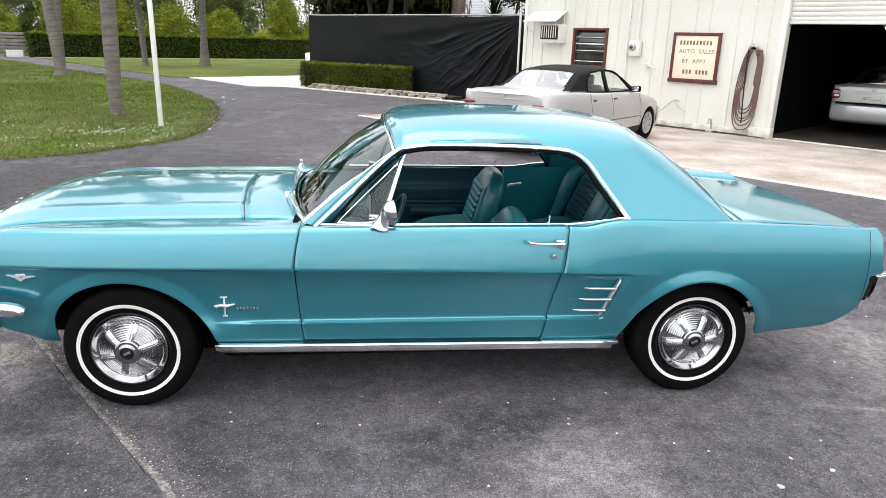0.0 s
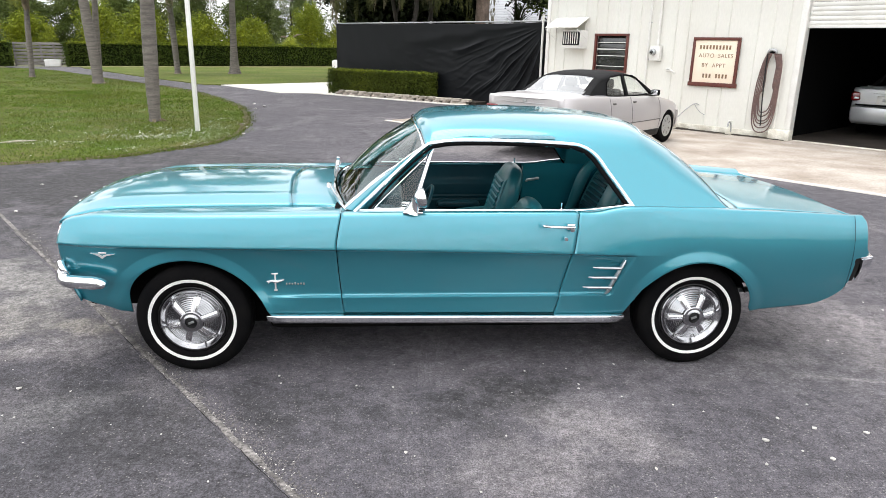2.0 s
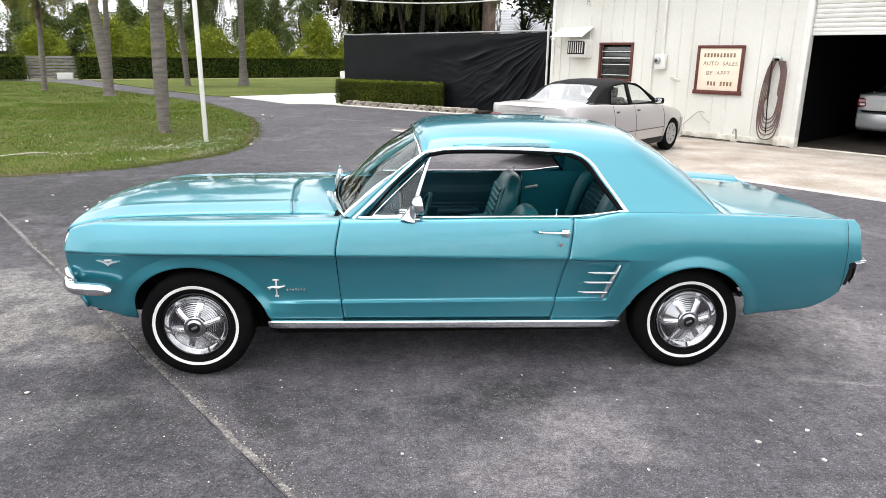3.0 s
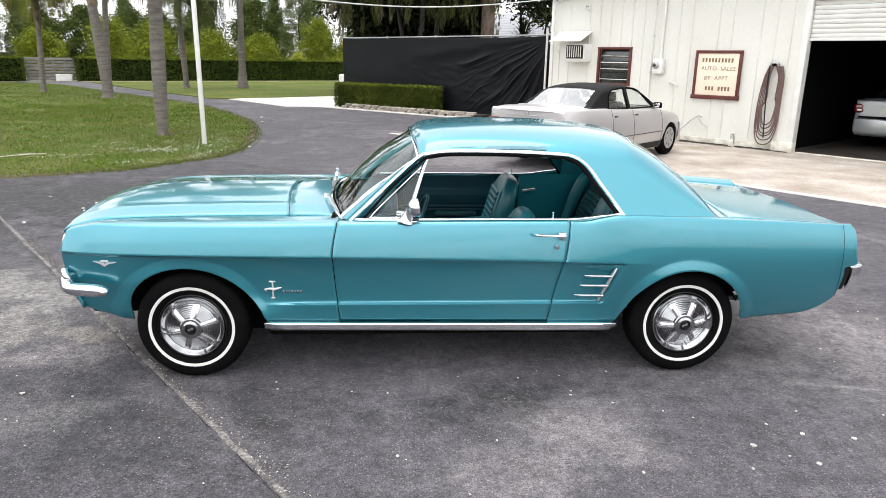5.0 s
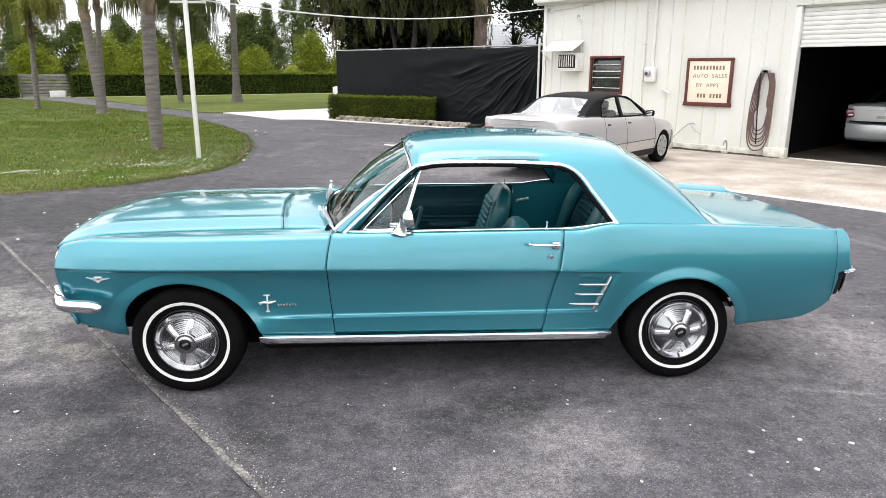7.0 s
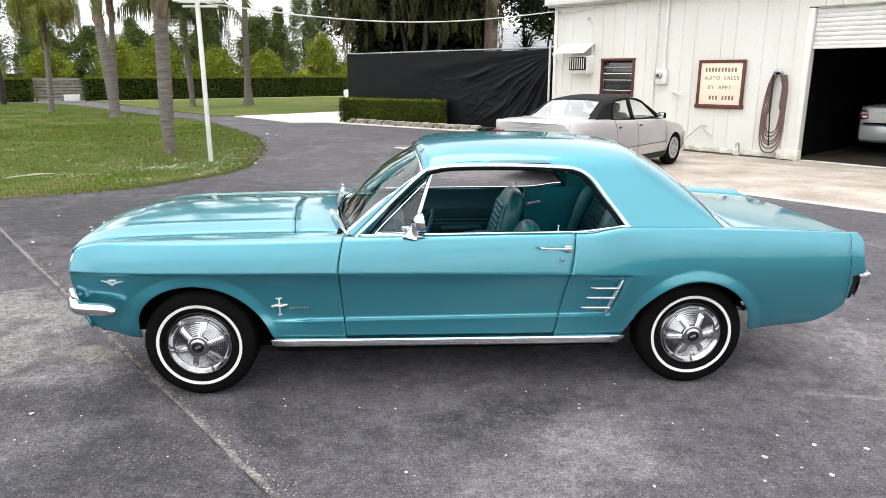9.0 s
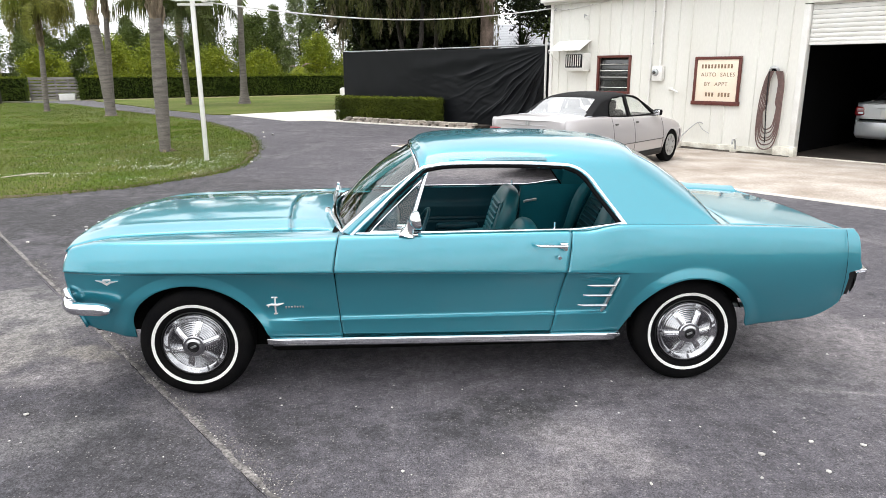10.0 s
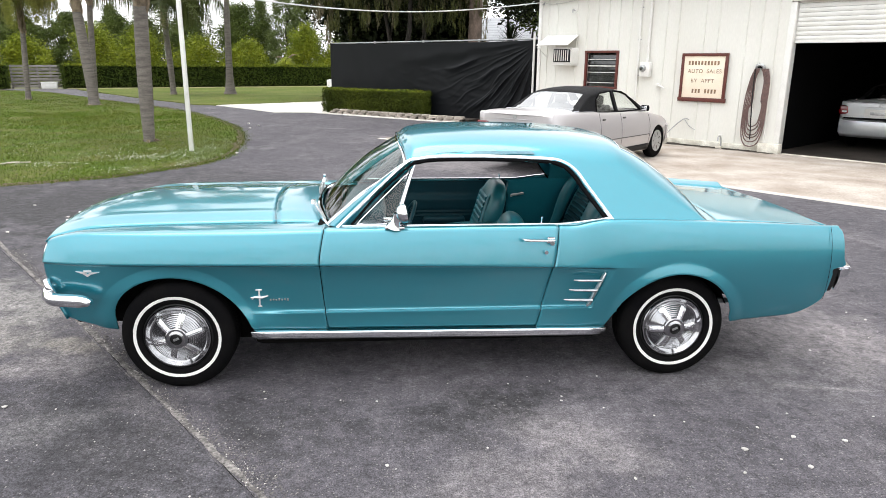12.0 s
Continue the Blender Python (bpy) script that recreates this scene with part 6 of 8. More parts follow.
def roof_point(x, f):
    """A point of the upper shell; f runs from 0 at the belt to 1 on the centre line."""
    zt = roof_line(x)
    h = zt - BELT
    corner = 0.62 - 0.10 * ease(1.0, 1.5, x)
    frac = 0.66 - 0.24 * ease(1.0, 1.35, x)
    if f < corner:
        t = f / corner
        z = BELT + (h * frac) * t
        y = wall_w(z)
        return Vector((x + 0.012 * ease(0.9, 1.5, x), -y, z))
    t = (f - corner) / (1 - corner)
    z0 = BELT + h * frac
    ang = t * math.pi / 2
    e = 0.62
    z = z0 + h * (1 - frac) * math.sin(ang) ** 0.80
    y = wall_w(z) * max(0.0, math.cos(ang)) ** e
    mid = 1 - (y / wall_w(z0)) ** 2
    fore = ease(0.30, -0.135, x)
    return Vector((x + ease(0.9, 1.5, x) * (0.012 + 0.10 * mid) - 0.040 * mid * fore + 0.012 * (1 - mid) * fore, -y, z - 0.014 * ease(-0.085, -0.135, x)))


NX, NF = 140, 84
xs = [-0.135 + 1.665 * i / NX for i in range(NX + 1)]


def backlight(p):
    """Whether a point of the shell lies in the rear window."""
    return p.x > 1.13 - 0.03 * (p.y / 0.5) ** 2 and abs(p.y) < 0.470 - 0.05 * (p.x - 1.1) and p.x < 1.600 - 0.10 * (p.y / 0.6) ** 2


grid = []
for x in xs:
    half = [roof_point(x, k / NF) for k in range(NF + 1)]
    row = half + [Vector((p.x, -p.y, p.z)) for p in half[-2::-1]]
    for p in row:
        if abs(p.y) > 0.50 and p.x < 1.05:
            d, a, b = nearest_on(DLO, p.x, p.z)
            if d < (0.022 if inside(DLO, p.x, p.z) else 0.006):
                p.x, p.z = a, b
    grid.append(row)
bm, gm = bmesh.new(), bmesh.new()
roof_v, glass_v = {}, {}


def vert(store, mesh, i, k):
    if (i, k) not in store:
        store[i, k] = mesh.verts.new(grid[i][k])
    return store[i, k]


for i in range(NX):
    for k in range(2 * NF):
        mid = (grid[i][k] + grid[i + 1][k + 1] + grid[i][k + 1] + grid[i + 1][k]) / 4
        deep = any(inside(DLO, grid[a][b].x, grid[a][b].z) and nearest_on(DLO, grid[a][b].x, grid[a][b].z)[0] > 0.003 for a, b in ((i, k), (i + 1, k), (i, k + 1), (i + 1, k + 1))) if abs(mid.y) > 0.5 and mid.x < 1.02 else False
        if abs(mid.y) > 0.50 and mid.x < 1.02 and (deep or inside(DLO, mid.x, mid.z) or (mid.x < 0.9 and mid.z < 1.0)):
            continue
        if mid.x < 0.99 and mid.z < 0.935:
            continue
        corners = ((i, k), (i, k + 1), (i + 1, k + 1), (i + 1, k))
        if backlight(mid):
            gm.faces.new([vert(glass_v, gm, *c) for c in corners])
        else:
            bm.faces.new([vert(roof_v, bm, *c) for c in corners])
roof = part("roof", bm, M["paint"], coupe, solid=-0.003)
rear_glass = part("rear_window", gm, M["screen_glass"], coupe)
rear_glass.visible_shadow = False


def shell_line(x, z, out=0.0, sign=-1):
    return Vector((x, sign * (wall_w(z) + out), z))


# grey-blue strip and a thin line on the roof over the door
rows, line = [], []
for i in range(25):
    x = 0.215 + 0.36 * i / 24
    lift = 0.024 * min(1.0, 0.35 + i / 3, 0.5 + (24 - i) / 2)
    rows.append([roof_point(x, f) + Vector((0, -0.004, 0.003)) for f in (0.674, 0.674 + lift * 0.5, 0.674 + lift)])
    line.append([roof_point(0.03 + 0.17 * i / 24, f) + Vector((0, -0.002, 0.002)) for f in (0.694, 0.698)])
part("roof_streak", sheet(line), M["strip_grey_blue"], roof, "thin grey-blue line above the drip rail")
part("faded_patch", sheet(rows), M["strip_grey_blue"], roof, "grey-blue strip above the drip rail")

# mouldings: drip rail, black seal, belt mouldings
for sg in (-1, 1):
    drip = [(-0.505, 0.893), (-0.30, 1.078), (-0.135, 1.218), (-0.06, 1.240), (0.06, 1.251), (0.36, 1.251), (0.62, 1.241), (0.72, 1.226), (0.795, 1.180), (0.862, 1.092), (0.938, 0.992), (1.004, 0.903)]
    pts = curve_points([shell_line(x, z, 0.010, sg) for x, z in drip], 6)
    part("drip_moulding", tube(pts, 0.0100, 8), M["chrome"], coupe)
    seal = [(-0.43, 0.905), (-0.30, 1.046), (-0.122, 1.196), (-0.06, 1.224), (0.06, 1.236), (0.36, 1.236), (0.62, 1.226), (0.705, 1.211), (0.773, 1.168), (0.840, 1.080), (0.915, 0.982), (0.978, 0.902)]
    rim = curve_points([shell_line(x, z, 0.000, sg) for x, z in seal], 6)
    part("window_seal", tube(rim, [(1.0 if sg < 0 else 0.55) * (0.0070 + 0.0065 * ease(-0.13, -0.06, p.x) * (1 - 0.25 * ease(0.70, 0.80, p.x))) for p in rim], 8), M["rubber"], coupe)
    belt = [(-0.50, 0.900), (-0.3, 0.899), (0.1, 0.900), (0.55, 0.900), (0.70, 0.901), (0.79, 0.909), (0.88, 0.921), (0.985, 0.930)]
    part("belt_moulding", tube(curve_points([Vector((x, sg * (0.752 + 0.006 * ease(0.6, 1.0, x)), z)) for x, z in belt], 6), 0.008 if sg < 0 else 0.011, 8), M["chrome"], coupe)
    # windscreen pillar
    rows = []
    for i in range(13):
        t = i / 12
        a = Vector((-0.560 + 0.435 * t, sg * (0.700 - 0.128 * t), 0.893 + 0.322 * t + 0.012 * math.sin(math.pi * t)))
        b = Vector((-0.500 + 0.385 * t, sg * (0.752 - 0.128 * t), 0.888 + 0.340 * t + 0.012 * math.sin(math.pi * t)))
        n = Vector((-0.45, sg * 0.75, 0.45)) * 0.022
        c = b + Vector((0.030, sg * -0.022, -0.026))
        rows.append([a, a.lerp(b, 0.3) + n, a.lerp(b, 0.75) + n, b, c, a + Vector((0.03, sg * -0.02, -0.02))])
    part("windscreen_pillar", sheet(rows, closed=True), M["paint"], coupe)
    part("pillar_trim", tube([r[0].lerp(r[1], 0.2) + Vector((-0.004, sg * 0.003, 0.003)) for r in rows], 0.005, 8), M["chrome"], coupe)
    # quarter-light: frame post, glass, latch
    post = [shell_line(-0.200, 0.895, -0.012, sg), shell_line(-0.092, 1.215, -0.012, sg)]
    vent = new("vent_window")
    vent.parent = coupe
    part("vent_post", tube(post, 0.013, 8, flat=0.7), M["chrome"], vent)
    part("vent_frame", tube(curve_points([shell_line(-0.225, 0.905, -0.012, sg), shell_line(-0.375, 0.905, -0.012, sg), shell_line(-0.385, 0.925, -0.012, sg), shell_line(-0.125, 1.165, -0.012, sg)], 4), 0.007, 8), M["chrome"], vent)
    vg = bmesh.new()
    vg.faces.new([vg.verts.new(shell_line(x, z, -0.012, sg)) for x, z in ((-0.375, 0.912), (-0.210, 0.905), (-0.112, 1.165))])
    pane = part("pane", vg, M["car_glass"], vent, smooth=False)
    pane.visible_shadow = False
    part("latch", block((0.05, 0.02, 0.025), shell_line(-0.235, 0.925, -0.03, sg), 0.005), M["chrome"], vent)

# windscreen with its chrome surround
rows = []
head = [roof_point(-0.135, 0.66 + 0.34 * k / 14) for k in range(15)]
head = head + [Vector((p.x, -p.y, p.z)) for p in head[-2::-1]]
for i in range(13):
    t = i / 12
    row = []
    for k in range(29):
        y = -0.690 + 1.380 * k / 28
        q = abs(y) / 0.690
        b = Vector((-0.645 + 0.098 * q * q, y, hood_edge(-0.6) + 0.040 * (1 - q ** 2.2) - 0.016))
        h = head[k] + Vector((0.0, 0.0, -0.016))
        p = b.lerp(h, t)
        bow = math.sin(math.pi * t) * 0.035
        p += Vector((-bow * 0.75, 0, bow * 0.6))
        row.append(p)
    rows.append(row)
ws = part("windscreen", sheet(rows), M["screen_glass"], coupe)
ws.visible_shadow = False
ring = [r[0] for r in rows] + rows[-1][1:-1] + [r[-1] for r in reversed(rows)] + rows[0][-2:0:-1]
part("windscreen_trim", tube([p + Vector((-0.010, 0, 0.012 - 0.003 * ease(1.1, 1.25, p.z))) for p in ring + ring[:1]], [0.0055 + 0.0105 * ease(0.96, 0.91, p.z) for p in ring + ring[:1]], 8), M["chrome"], coupe)
ring = [Vector((1.10, -0.52, 0)), Vector((1.30, -0.515, 0)), Vector((1.45, -0.505, 0)), Vector((1.525, -0.46, 0)), Vector((1.600, 0, 0)), Vector((1.525, 0.46, 0)), Vector((1.45, 0.505, 0)), Vector((1.30, 0.515, 0)), Vector((1.10, 0.52, 0)), Vector((1.13, 0, 0)), Vector((1.10, -0.52, 0))]
ring = [Vector((p.x, p.y * 0.9, 0)) for p in curve_points(ring, 8)]


def shell_height(x, y):
    """Height of the shell over (x, y)."""
    x -= ease(0.9, 1.5, x) * (0.012 + 0.10 * (1 - (y / 0.62) ** 2))
    lo, hi = 0.3, 1.0
    for _ in range(24):
        m = (lo + hi) / 2
        if -roof_point(x, m).y > abs(y):
            lo = m
        else:
            hi = m
    return roof_point(x, hi).z


part("rear_window_trim", tube([Vector((p.x, p.y, shell_height(p.x, p.y) + 0.001)) for p in ring], 0.0025, 8), M["chrome"], coupe)

# wipers
for y0, y1 in ((-0.30, -0.62), (0.28, -0.06)):
    w = new("wiper")
    w.parent = coupe
    a = Vector((-0.675, y0, hood_edge(-0.7) + 0.063 * (1 - (abs(y0) / 0.6) ** 2.2) - 0.004))
    b = Vector((-0.650 + 0.098 * (y1 / 0.69) ** 2, y1, hood_edge(-0.6) + 0.045 * (1 - min(1.0, abs(y1) / 0.69) ** 2.2) + 0.004))
    part("arm", tube([a, a + Vector((-0.005, 0, 0.016)), a.lerp(b, 0.6) + Vector((-0.015, 0, 0.016)), b + Vector((-0.012, 0, 0.010))], 0.005, 6), M["chrome_dull"], w)
    part("blade", tube([a.lerp(b, 0.25) + Vector((0.008, 0, 0.018)), b + Vector((-0.004, -0.04 if y1 < y0 else 0.04, 0.014))], 0.005, 6), M["chrome_dull"], w)
    part("pivot", lathe([(0, 0.03), (0.014, 0.03), (0.02, 0.0)], 12, Matrix.Translation(a - Vector((0, 0, 0.012)))), M["chrome"], w)

# brightwork on the flanks
for sg in (-1, 1):
    rk = [[Vector((-0.975 + 0.04 * 0 + x, sg * (0.846 - d), z)) for x in [1.945 * k / 20 for k in range(21)]] for z, d in
          ((0.338, 0.022), (0.334, 0.010), (0.326, 0.007), (0.321, 0.013), (0.315, 0.012), (0.310, 0.020), (0.303, 0.019), (0.297, 0.028), (0.289, 0.028), (0.282, 0.038), (0.273, 0.052))]
    for r in rk:
        for p in r:
            p.z -= 0.0095 * (p.x + 0.0) + 0.004
            if p.z < 0.30:
                p.x *= 0.975
    bm = sheet(rk)
    part("sill_moulding", bm, M["chrome"], coupe, "ribbed chrome sill moulding", solid=0.006 if sg > 0 else -0.006)
    part("sill", block((1.74, 0.10, 0.09), (0.0, sg * 0.700, 0.328), 0.02), M["paint"], coupe)
    h = new("door_handle")
    h.parent = coupe
    y = sg * 0.868
    part("grip", tube(curve_points([(0.475, y - sg * 0.012, 0.846), (0.492, y + sg * 0.026, 0.847), (0.56, y + sg * 0.034, 0.846), (0.632, y + sg * 0.030, 0.844), (0.648, y - sg * 0.012, 0.842)]), 0.0095, 8, flat=0.8), M["chrome"], h)
    part("escutcheon", block((0.045, 0.016, 0.034), (0.628, y - sg * 0.004, 0.838), 0.006), M["chrome"], h)
    part("push_button", lathe([(0, 0.018), (0.011, 0.017), (0.013, 0.0)], 14, Matrix.Translation((0.634, y, 0.824)) @ Matrix.Rotation(radians(-90 * sg), 4, 'X')), M["chrome_dull"], h)
    part("lock", lathe([(0, 0.012), (0.010, 0.011), (0.013, 0.0)], 14, Matrix.Translation((0.606, y - sg * 0.004, 0.772)) @ Matrix.Rotation(radians(-90 * sg), 4, 'X')), M["chrome"], h)
    # ornament before the rear wheel: three fingers and a slanted bar
    o = new("quarter_ornament")
    o.parent = coupe
    y = sg * 0.846
    part("slanted_bar", tube([(0.945, y - sg * 0.002, 0.648), (0.938, y, 0.636), (0.862, y, 0.470), (0.852, y - sg * 0.004, 0.456)], [0.008, 0.0125, 0.0125, 0.007], 8, flat=0.8), M["chrome_dull"], o)
    for x0, x1, z in ((0.772, 0.922, 0.604), (0.750, 0.903, 0.549), (0.722, 0.880, 0.493)):
        part("finger", tube([(x0, y - sg * 0.004, z + 0.002), (x0 + 0.03, y + sg * 0.006, z + 0.002), (x1, y + sg * 0.008, z)], [0.003, 0.0070, 0.0085], 8), M["chrome_dull"], o)
    # fender badges: a small upright emblem with a plain script bar, and a wing-shaped badge
    y = sg * (side_y(-0.92, 0.52) + 0.007)
    b = new("fender_emblem")
    b.parent = coupe
    part("upright_bar", block((0.009, 0.007, 0.098), (-0.926, y, 0.519), 0.003), M["emblem"], b)
    part("cross_piece", block((0.034, 0.007, 0.008), (-0.928, y, 0.566), 0.003), M["emblem"], b)
    part("foot_piece", block((0.022, 0.007, 0.009), (-0.925, y, 0.474), 0.003), M["emblem"], b)
    part("long_piece", tube([(-0.972, y, 0.522), (-0.945, y, 0.526), (-0.915, y + sg * 0.003, 0.524), (-0.880, y, 0.532)], [0.003, 0.0065, 0.0075, 0.003], 8), M["emblem"], b)
    part("leg_piece", tube([(-0.955, y, 0.524), (-0.965, y, 0.512)], [0.004, 0.002], 6), M["emblem"], b)
    for k in range(7):
        part("script_stroke", block((0.0085, 0.004, 0.010 + 0.003 * (k % 3 == 0)), (-0.868 + 0.0152 * k, y, 0.509 + 0.0015 * (k % 2)), 0.0015), M["chrome_dull"], b)
    b = new("wing_badge")
    b.parent = coupe
    y = sg * (side_y(-1.86, 0.67) + 0.003)
    bm = prism([(-1.860, 0.680), (-1.820, 0.668), (-1.798, 0.652), (-1.775, 0.667), (-1.735, 0.677), (-1.775, 0.676), (-1.798, 0.667), (-1.820, 0.677)], 0.012,
               lambda a, c, d, y=y, sg=sg: Vector((a, sg * (side_y(a, c) + d - 0.002), c)))
    part("wing", bm, M["emblem"], b, smooth=False)
    part("number_bar", block((0.040, 0.008, 0.011), (-1.797, sg * (side_y(-1.797, 0.682) + 0.003), 0.6815), 0.002), M["emblem"], b)
    # arch interiors
    for ax, r in ((AF[0], 0.372), (AR[0], 0.352)):
        bm = lathe([(r, 0.0), (r, 0.30), (0.10, 0.31)], 36, Matrix.Translation((ax, sg * 0.765, 0.30)) @ Matrix.Rotation(radians(90 * sg), 4, 'X'))
        bmesh.ops.delete(bm, geom=[v for v in bm.verts if v.co.z < 0.375], context='VERTS')
        part("wheel_housing", bm, M["underbody"], coupe)

# cowl corners between pillar, door and fender
for sg in (-1, 1):
    rows = [[Vector((x, sg * (0.54 + 0.035 * k), 0.886 + 0.010 * (1 - k / 6))) for k in range(7)] for x in (-0.60, -0.55, -0.50, -0.45)]
    part("cowl_corner", sheet(rows), M["paint"], coupe, solid=0.004)

# mirror on the driver's door
mir = new("door_mirror")
mir.parent = coupe
part("base", block((0.105, 0.044, 0.014), (-0.200, -0.802, 0.901), 0.006), M["chrome"], mir)
part("stalk", lathe([(0.043, 0.0), (0.036, 0.010), (0.028, 0.030), (0.022, 0.055), (0.022, 0.080)], 20, Matrix.Translation((-0.205, -0.806, 0.905)) @ Matrix.Rotation(radians(16), 4, 'Y') @ Matrix.Rotation(radians(12), 4, 'X')), M["chrome"], mir)
spin = Matrix.Translation((-0.166, -0.826, 0.978)) @ Matrix.Rotation(radians(80), 4, 'Y') @ Matrix.Rotation(radians(-5), 4, 'X')
part("housing", lathe([(0.0, -0.030), (0.012, -0.0295), (0.024, -0.026), (0.035, -0.020), (0.043, -0.012), (0.0485, -0.002), (0.051, 0.008), (0.0515, 0.020), (0.049, 0.028), (0.045, 0.0295), (0.0435, 0.026)], 32, spin), M["chrome"], mir)
part("mirror_glass", lathe([(0.0, 0.0255), (0.044, 0.0265)], 28, spin), M["chrome"], mir)
# aerial base on the far fender
aer = new("aerial")
aer.parent = coupe
part("base", lathe([(0.022, 0.0), (0.020, 0.02), (0.013, 0.035), (0.011, 0.048), (0.013, 0.052), (0.011, 0.062), (0.0, 0.065)], 14, Matrix.Translation((-0.70, 0.70, 0.885))), M["chrome"], aer)

# ---- wheels ----
def coupe_wheel(x, sg, turn):
    w = new("wheel")
    w.parent = coupe
    w.matrix_basis = Matrix.Translation((x, sg * 0.71, 0.305)) @ Matrix.Rotation(radians(90 * sg), 4, 'X') @ Matrix.Rotation(math.pi, 4, 'X')
    tyre = part("tyre", lathe([(0.178, -0.075), (0.20, -0.092), (0.245, -0.100), (0.282, -0.090), (0.298, -0.072), (0.303, -0.06), (0.3035, -0.02), (0.300, -0.018), (0.300, -0.012), (0.3035, -0.01),
                               (0.3035, 0.01), (0.300, 0.012), (0.300, 0.018), (0.3035, 0.02), (0.303, 0.06), (0.298, 0.072), (0.282, 0.090), (0.262, 0.0965), (0.245, 0.099), (0.213, 0.096), (0.20, 0.092), (0.185, 0.080), (0.178, 0.06)], 64), M["tyre"], w)
    part("whitewall", lathe([(0.2145, 0.0955), (0.2155, 0.0975), (0.223, 0.0995), (0.2305, 0.1002), (0.2315, 0.098)], 64), M["white_rubber"], w)
    part("rim", lathe([(0.182, 0.065), (0.186, 0.079), (0.180, 0.083), (0.170, 0.074), (0.165, 0.04), (0.0, 0.03)], 48), M["black"], w)
    cover = part("wheel_cover", lathe([(0.176, 0.072), (0.176, 0.086), (0.172, 0.091), (0.167, 0.090), (0.162, 0.084), (0.153, 0.074), (0.146, 0.069)] +
                                      [(0.143 - 0.0096 * k + d, 0.069 + 0.0040 * k + h) for k in range(10) for d, h in ((0, 0), (-0.0030, 0.0040), (-0.0062, 0.0012))] + [(0.045, 0.108)], 64), M["wheel_metal"], w, "chrome wheel cover with concentric rings")
    for k in range(6):
        a = turn + k * math.pi / 3
        d, s = Vector((math.cos(a), math.sin(a), 0)), Vector((-math.sin(a), math.cos(a), 0))
        rows = []
        for r, hw, h in ((0.036, 0.017, 0.117), (0.075, 0.0180, 0.110), (0.110, 0.0190, 0.099), (0.128, 0.0188, 0.090), (0.137, 0.0178, 0.081), (0.142, 0.0160, 0.070)):
            rows.append([d * r - s * hw + Vector((0, 0, h - 0.03)), d * r - s * hw * 0.9 + Vector((0, 0, h)), d * r - s * hw * 0.25 + Vector((0, 0, h + 0.004)), d * r - s * hw * 0.12 + Vector((0, 0, h - 0.003)),
                         d * r + s * hw * 0.12 + Vector((0, 0, h - 0.003)), d * r + s * hw * 0.25 + Vector((0, 0, h + 0.004)), d * r + s * hw * 0.9 + Vector((0, 0, h)), d * r + s * hw + Vector((0, 0, h - 0.03))])
        part("spoke", sheet(rows), M["spoke_metal"], w)
    part("hub_ring", lathe([(0.061, 0.100), (0.060, 0.117), (0.055, 0.122), (0.047, 0.121), (0.042, 0.123), (0.036, 0.127), (0.031, 0.128), (0.028, 0.122)], 40), M["wheel_metal"], w)
    part("hub_cap", lathe([(0.029, 0.118), (0.026, 0.122), (0.023, 0.1235), (0.0, 0.125)], 32), M["black"], w)
    part("hub_emblem", block((0.032, 0.012, 0.004), (0, 0, 0.1255), 0.001, Matrix.Rotation(0.4, 4, 'Z')), M["chrome_dull"], w)
    part("valve", tube([(0.028, -0.118, 0.085), (0.031, -0.128, 0.106)], 0.004, 6), M["hub_silver"], w)
    return w


coupe_wheel(-1.372, -1, radians(15))
coupe_wheel(1.372, -1, radians(5))
coupe_wheel(-1.372, 1, radians(40))
coupe_wheel(1.372, 1, radians(20))

# ---- bumpers ----
def bumper(name, line, half_h, face, blunt=0.35, tuck=0.0):
    rows = []
    pts = curve_points(line, 6)
    n = len(pts)
    for i, p in enumerate(pts):
        d = (pts[min(i + 1, n - 1)] - pts[max(i - 1, 0)]).normalized()
        o = Vector((-d.y, d.x, 0)) * face
        q = min(i, n - 1 - i) / (n / 2)
        hh = half_h * (blunt + (1 - blunt) * min(1, q * 9) ** 0.5)
        rows.append([p + o * 0.0 + Vector((0, 0, hh)), p + o * (0.022 + tuck * 0.8) + Vector((0, 0, hh * 0.93)), p + o * 0.034 + Vector((0, 0, hh * 0.3)), p + o * (0.034 - tuck * 0.6) + Vector((0, 0, -hh * 0.3)), p + o * (0.020 - tuck * 0.9) + Vector((0, 0, -hh * 0.9)),
                     p + Vector((0, 0, -hh)), p - o * 0.012 + Vector((0, 0, -hh * 0.5)), p - o * 0.012 + Vector((0, 0, hh * 0.5))])
    bm = sheet(rows, closed=True)
    bmesh.ops.holes_fill(bm, edges=[q for q in bm.edges if q.is_boundary])
    return part(name, bm, M["chrome"], coupe)


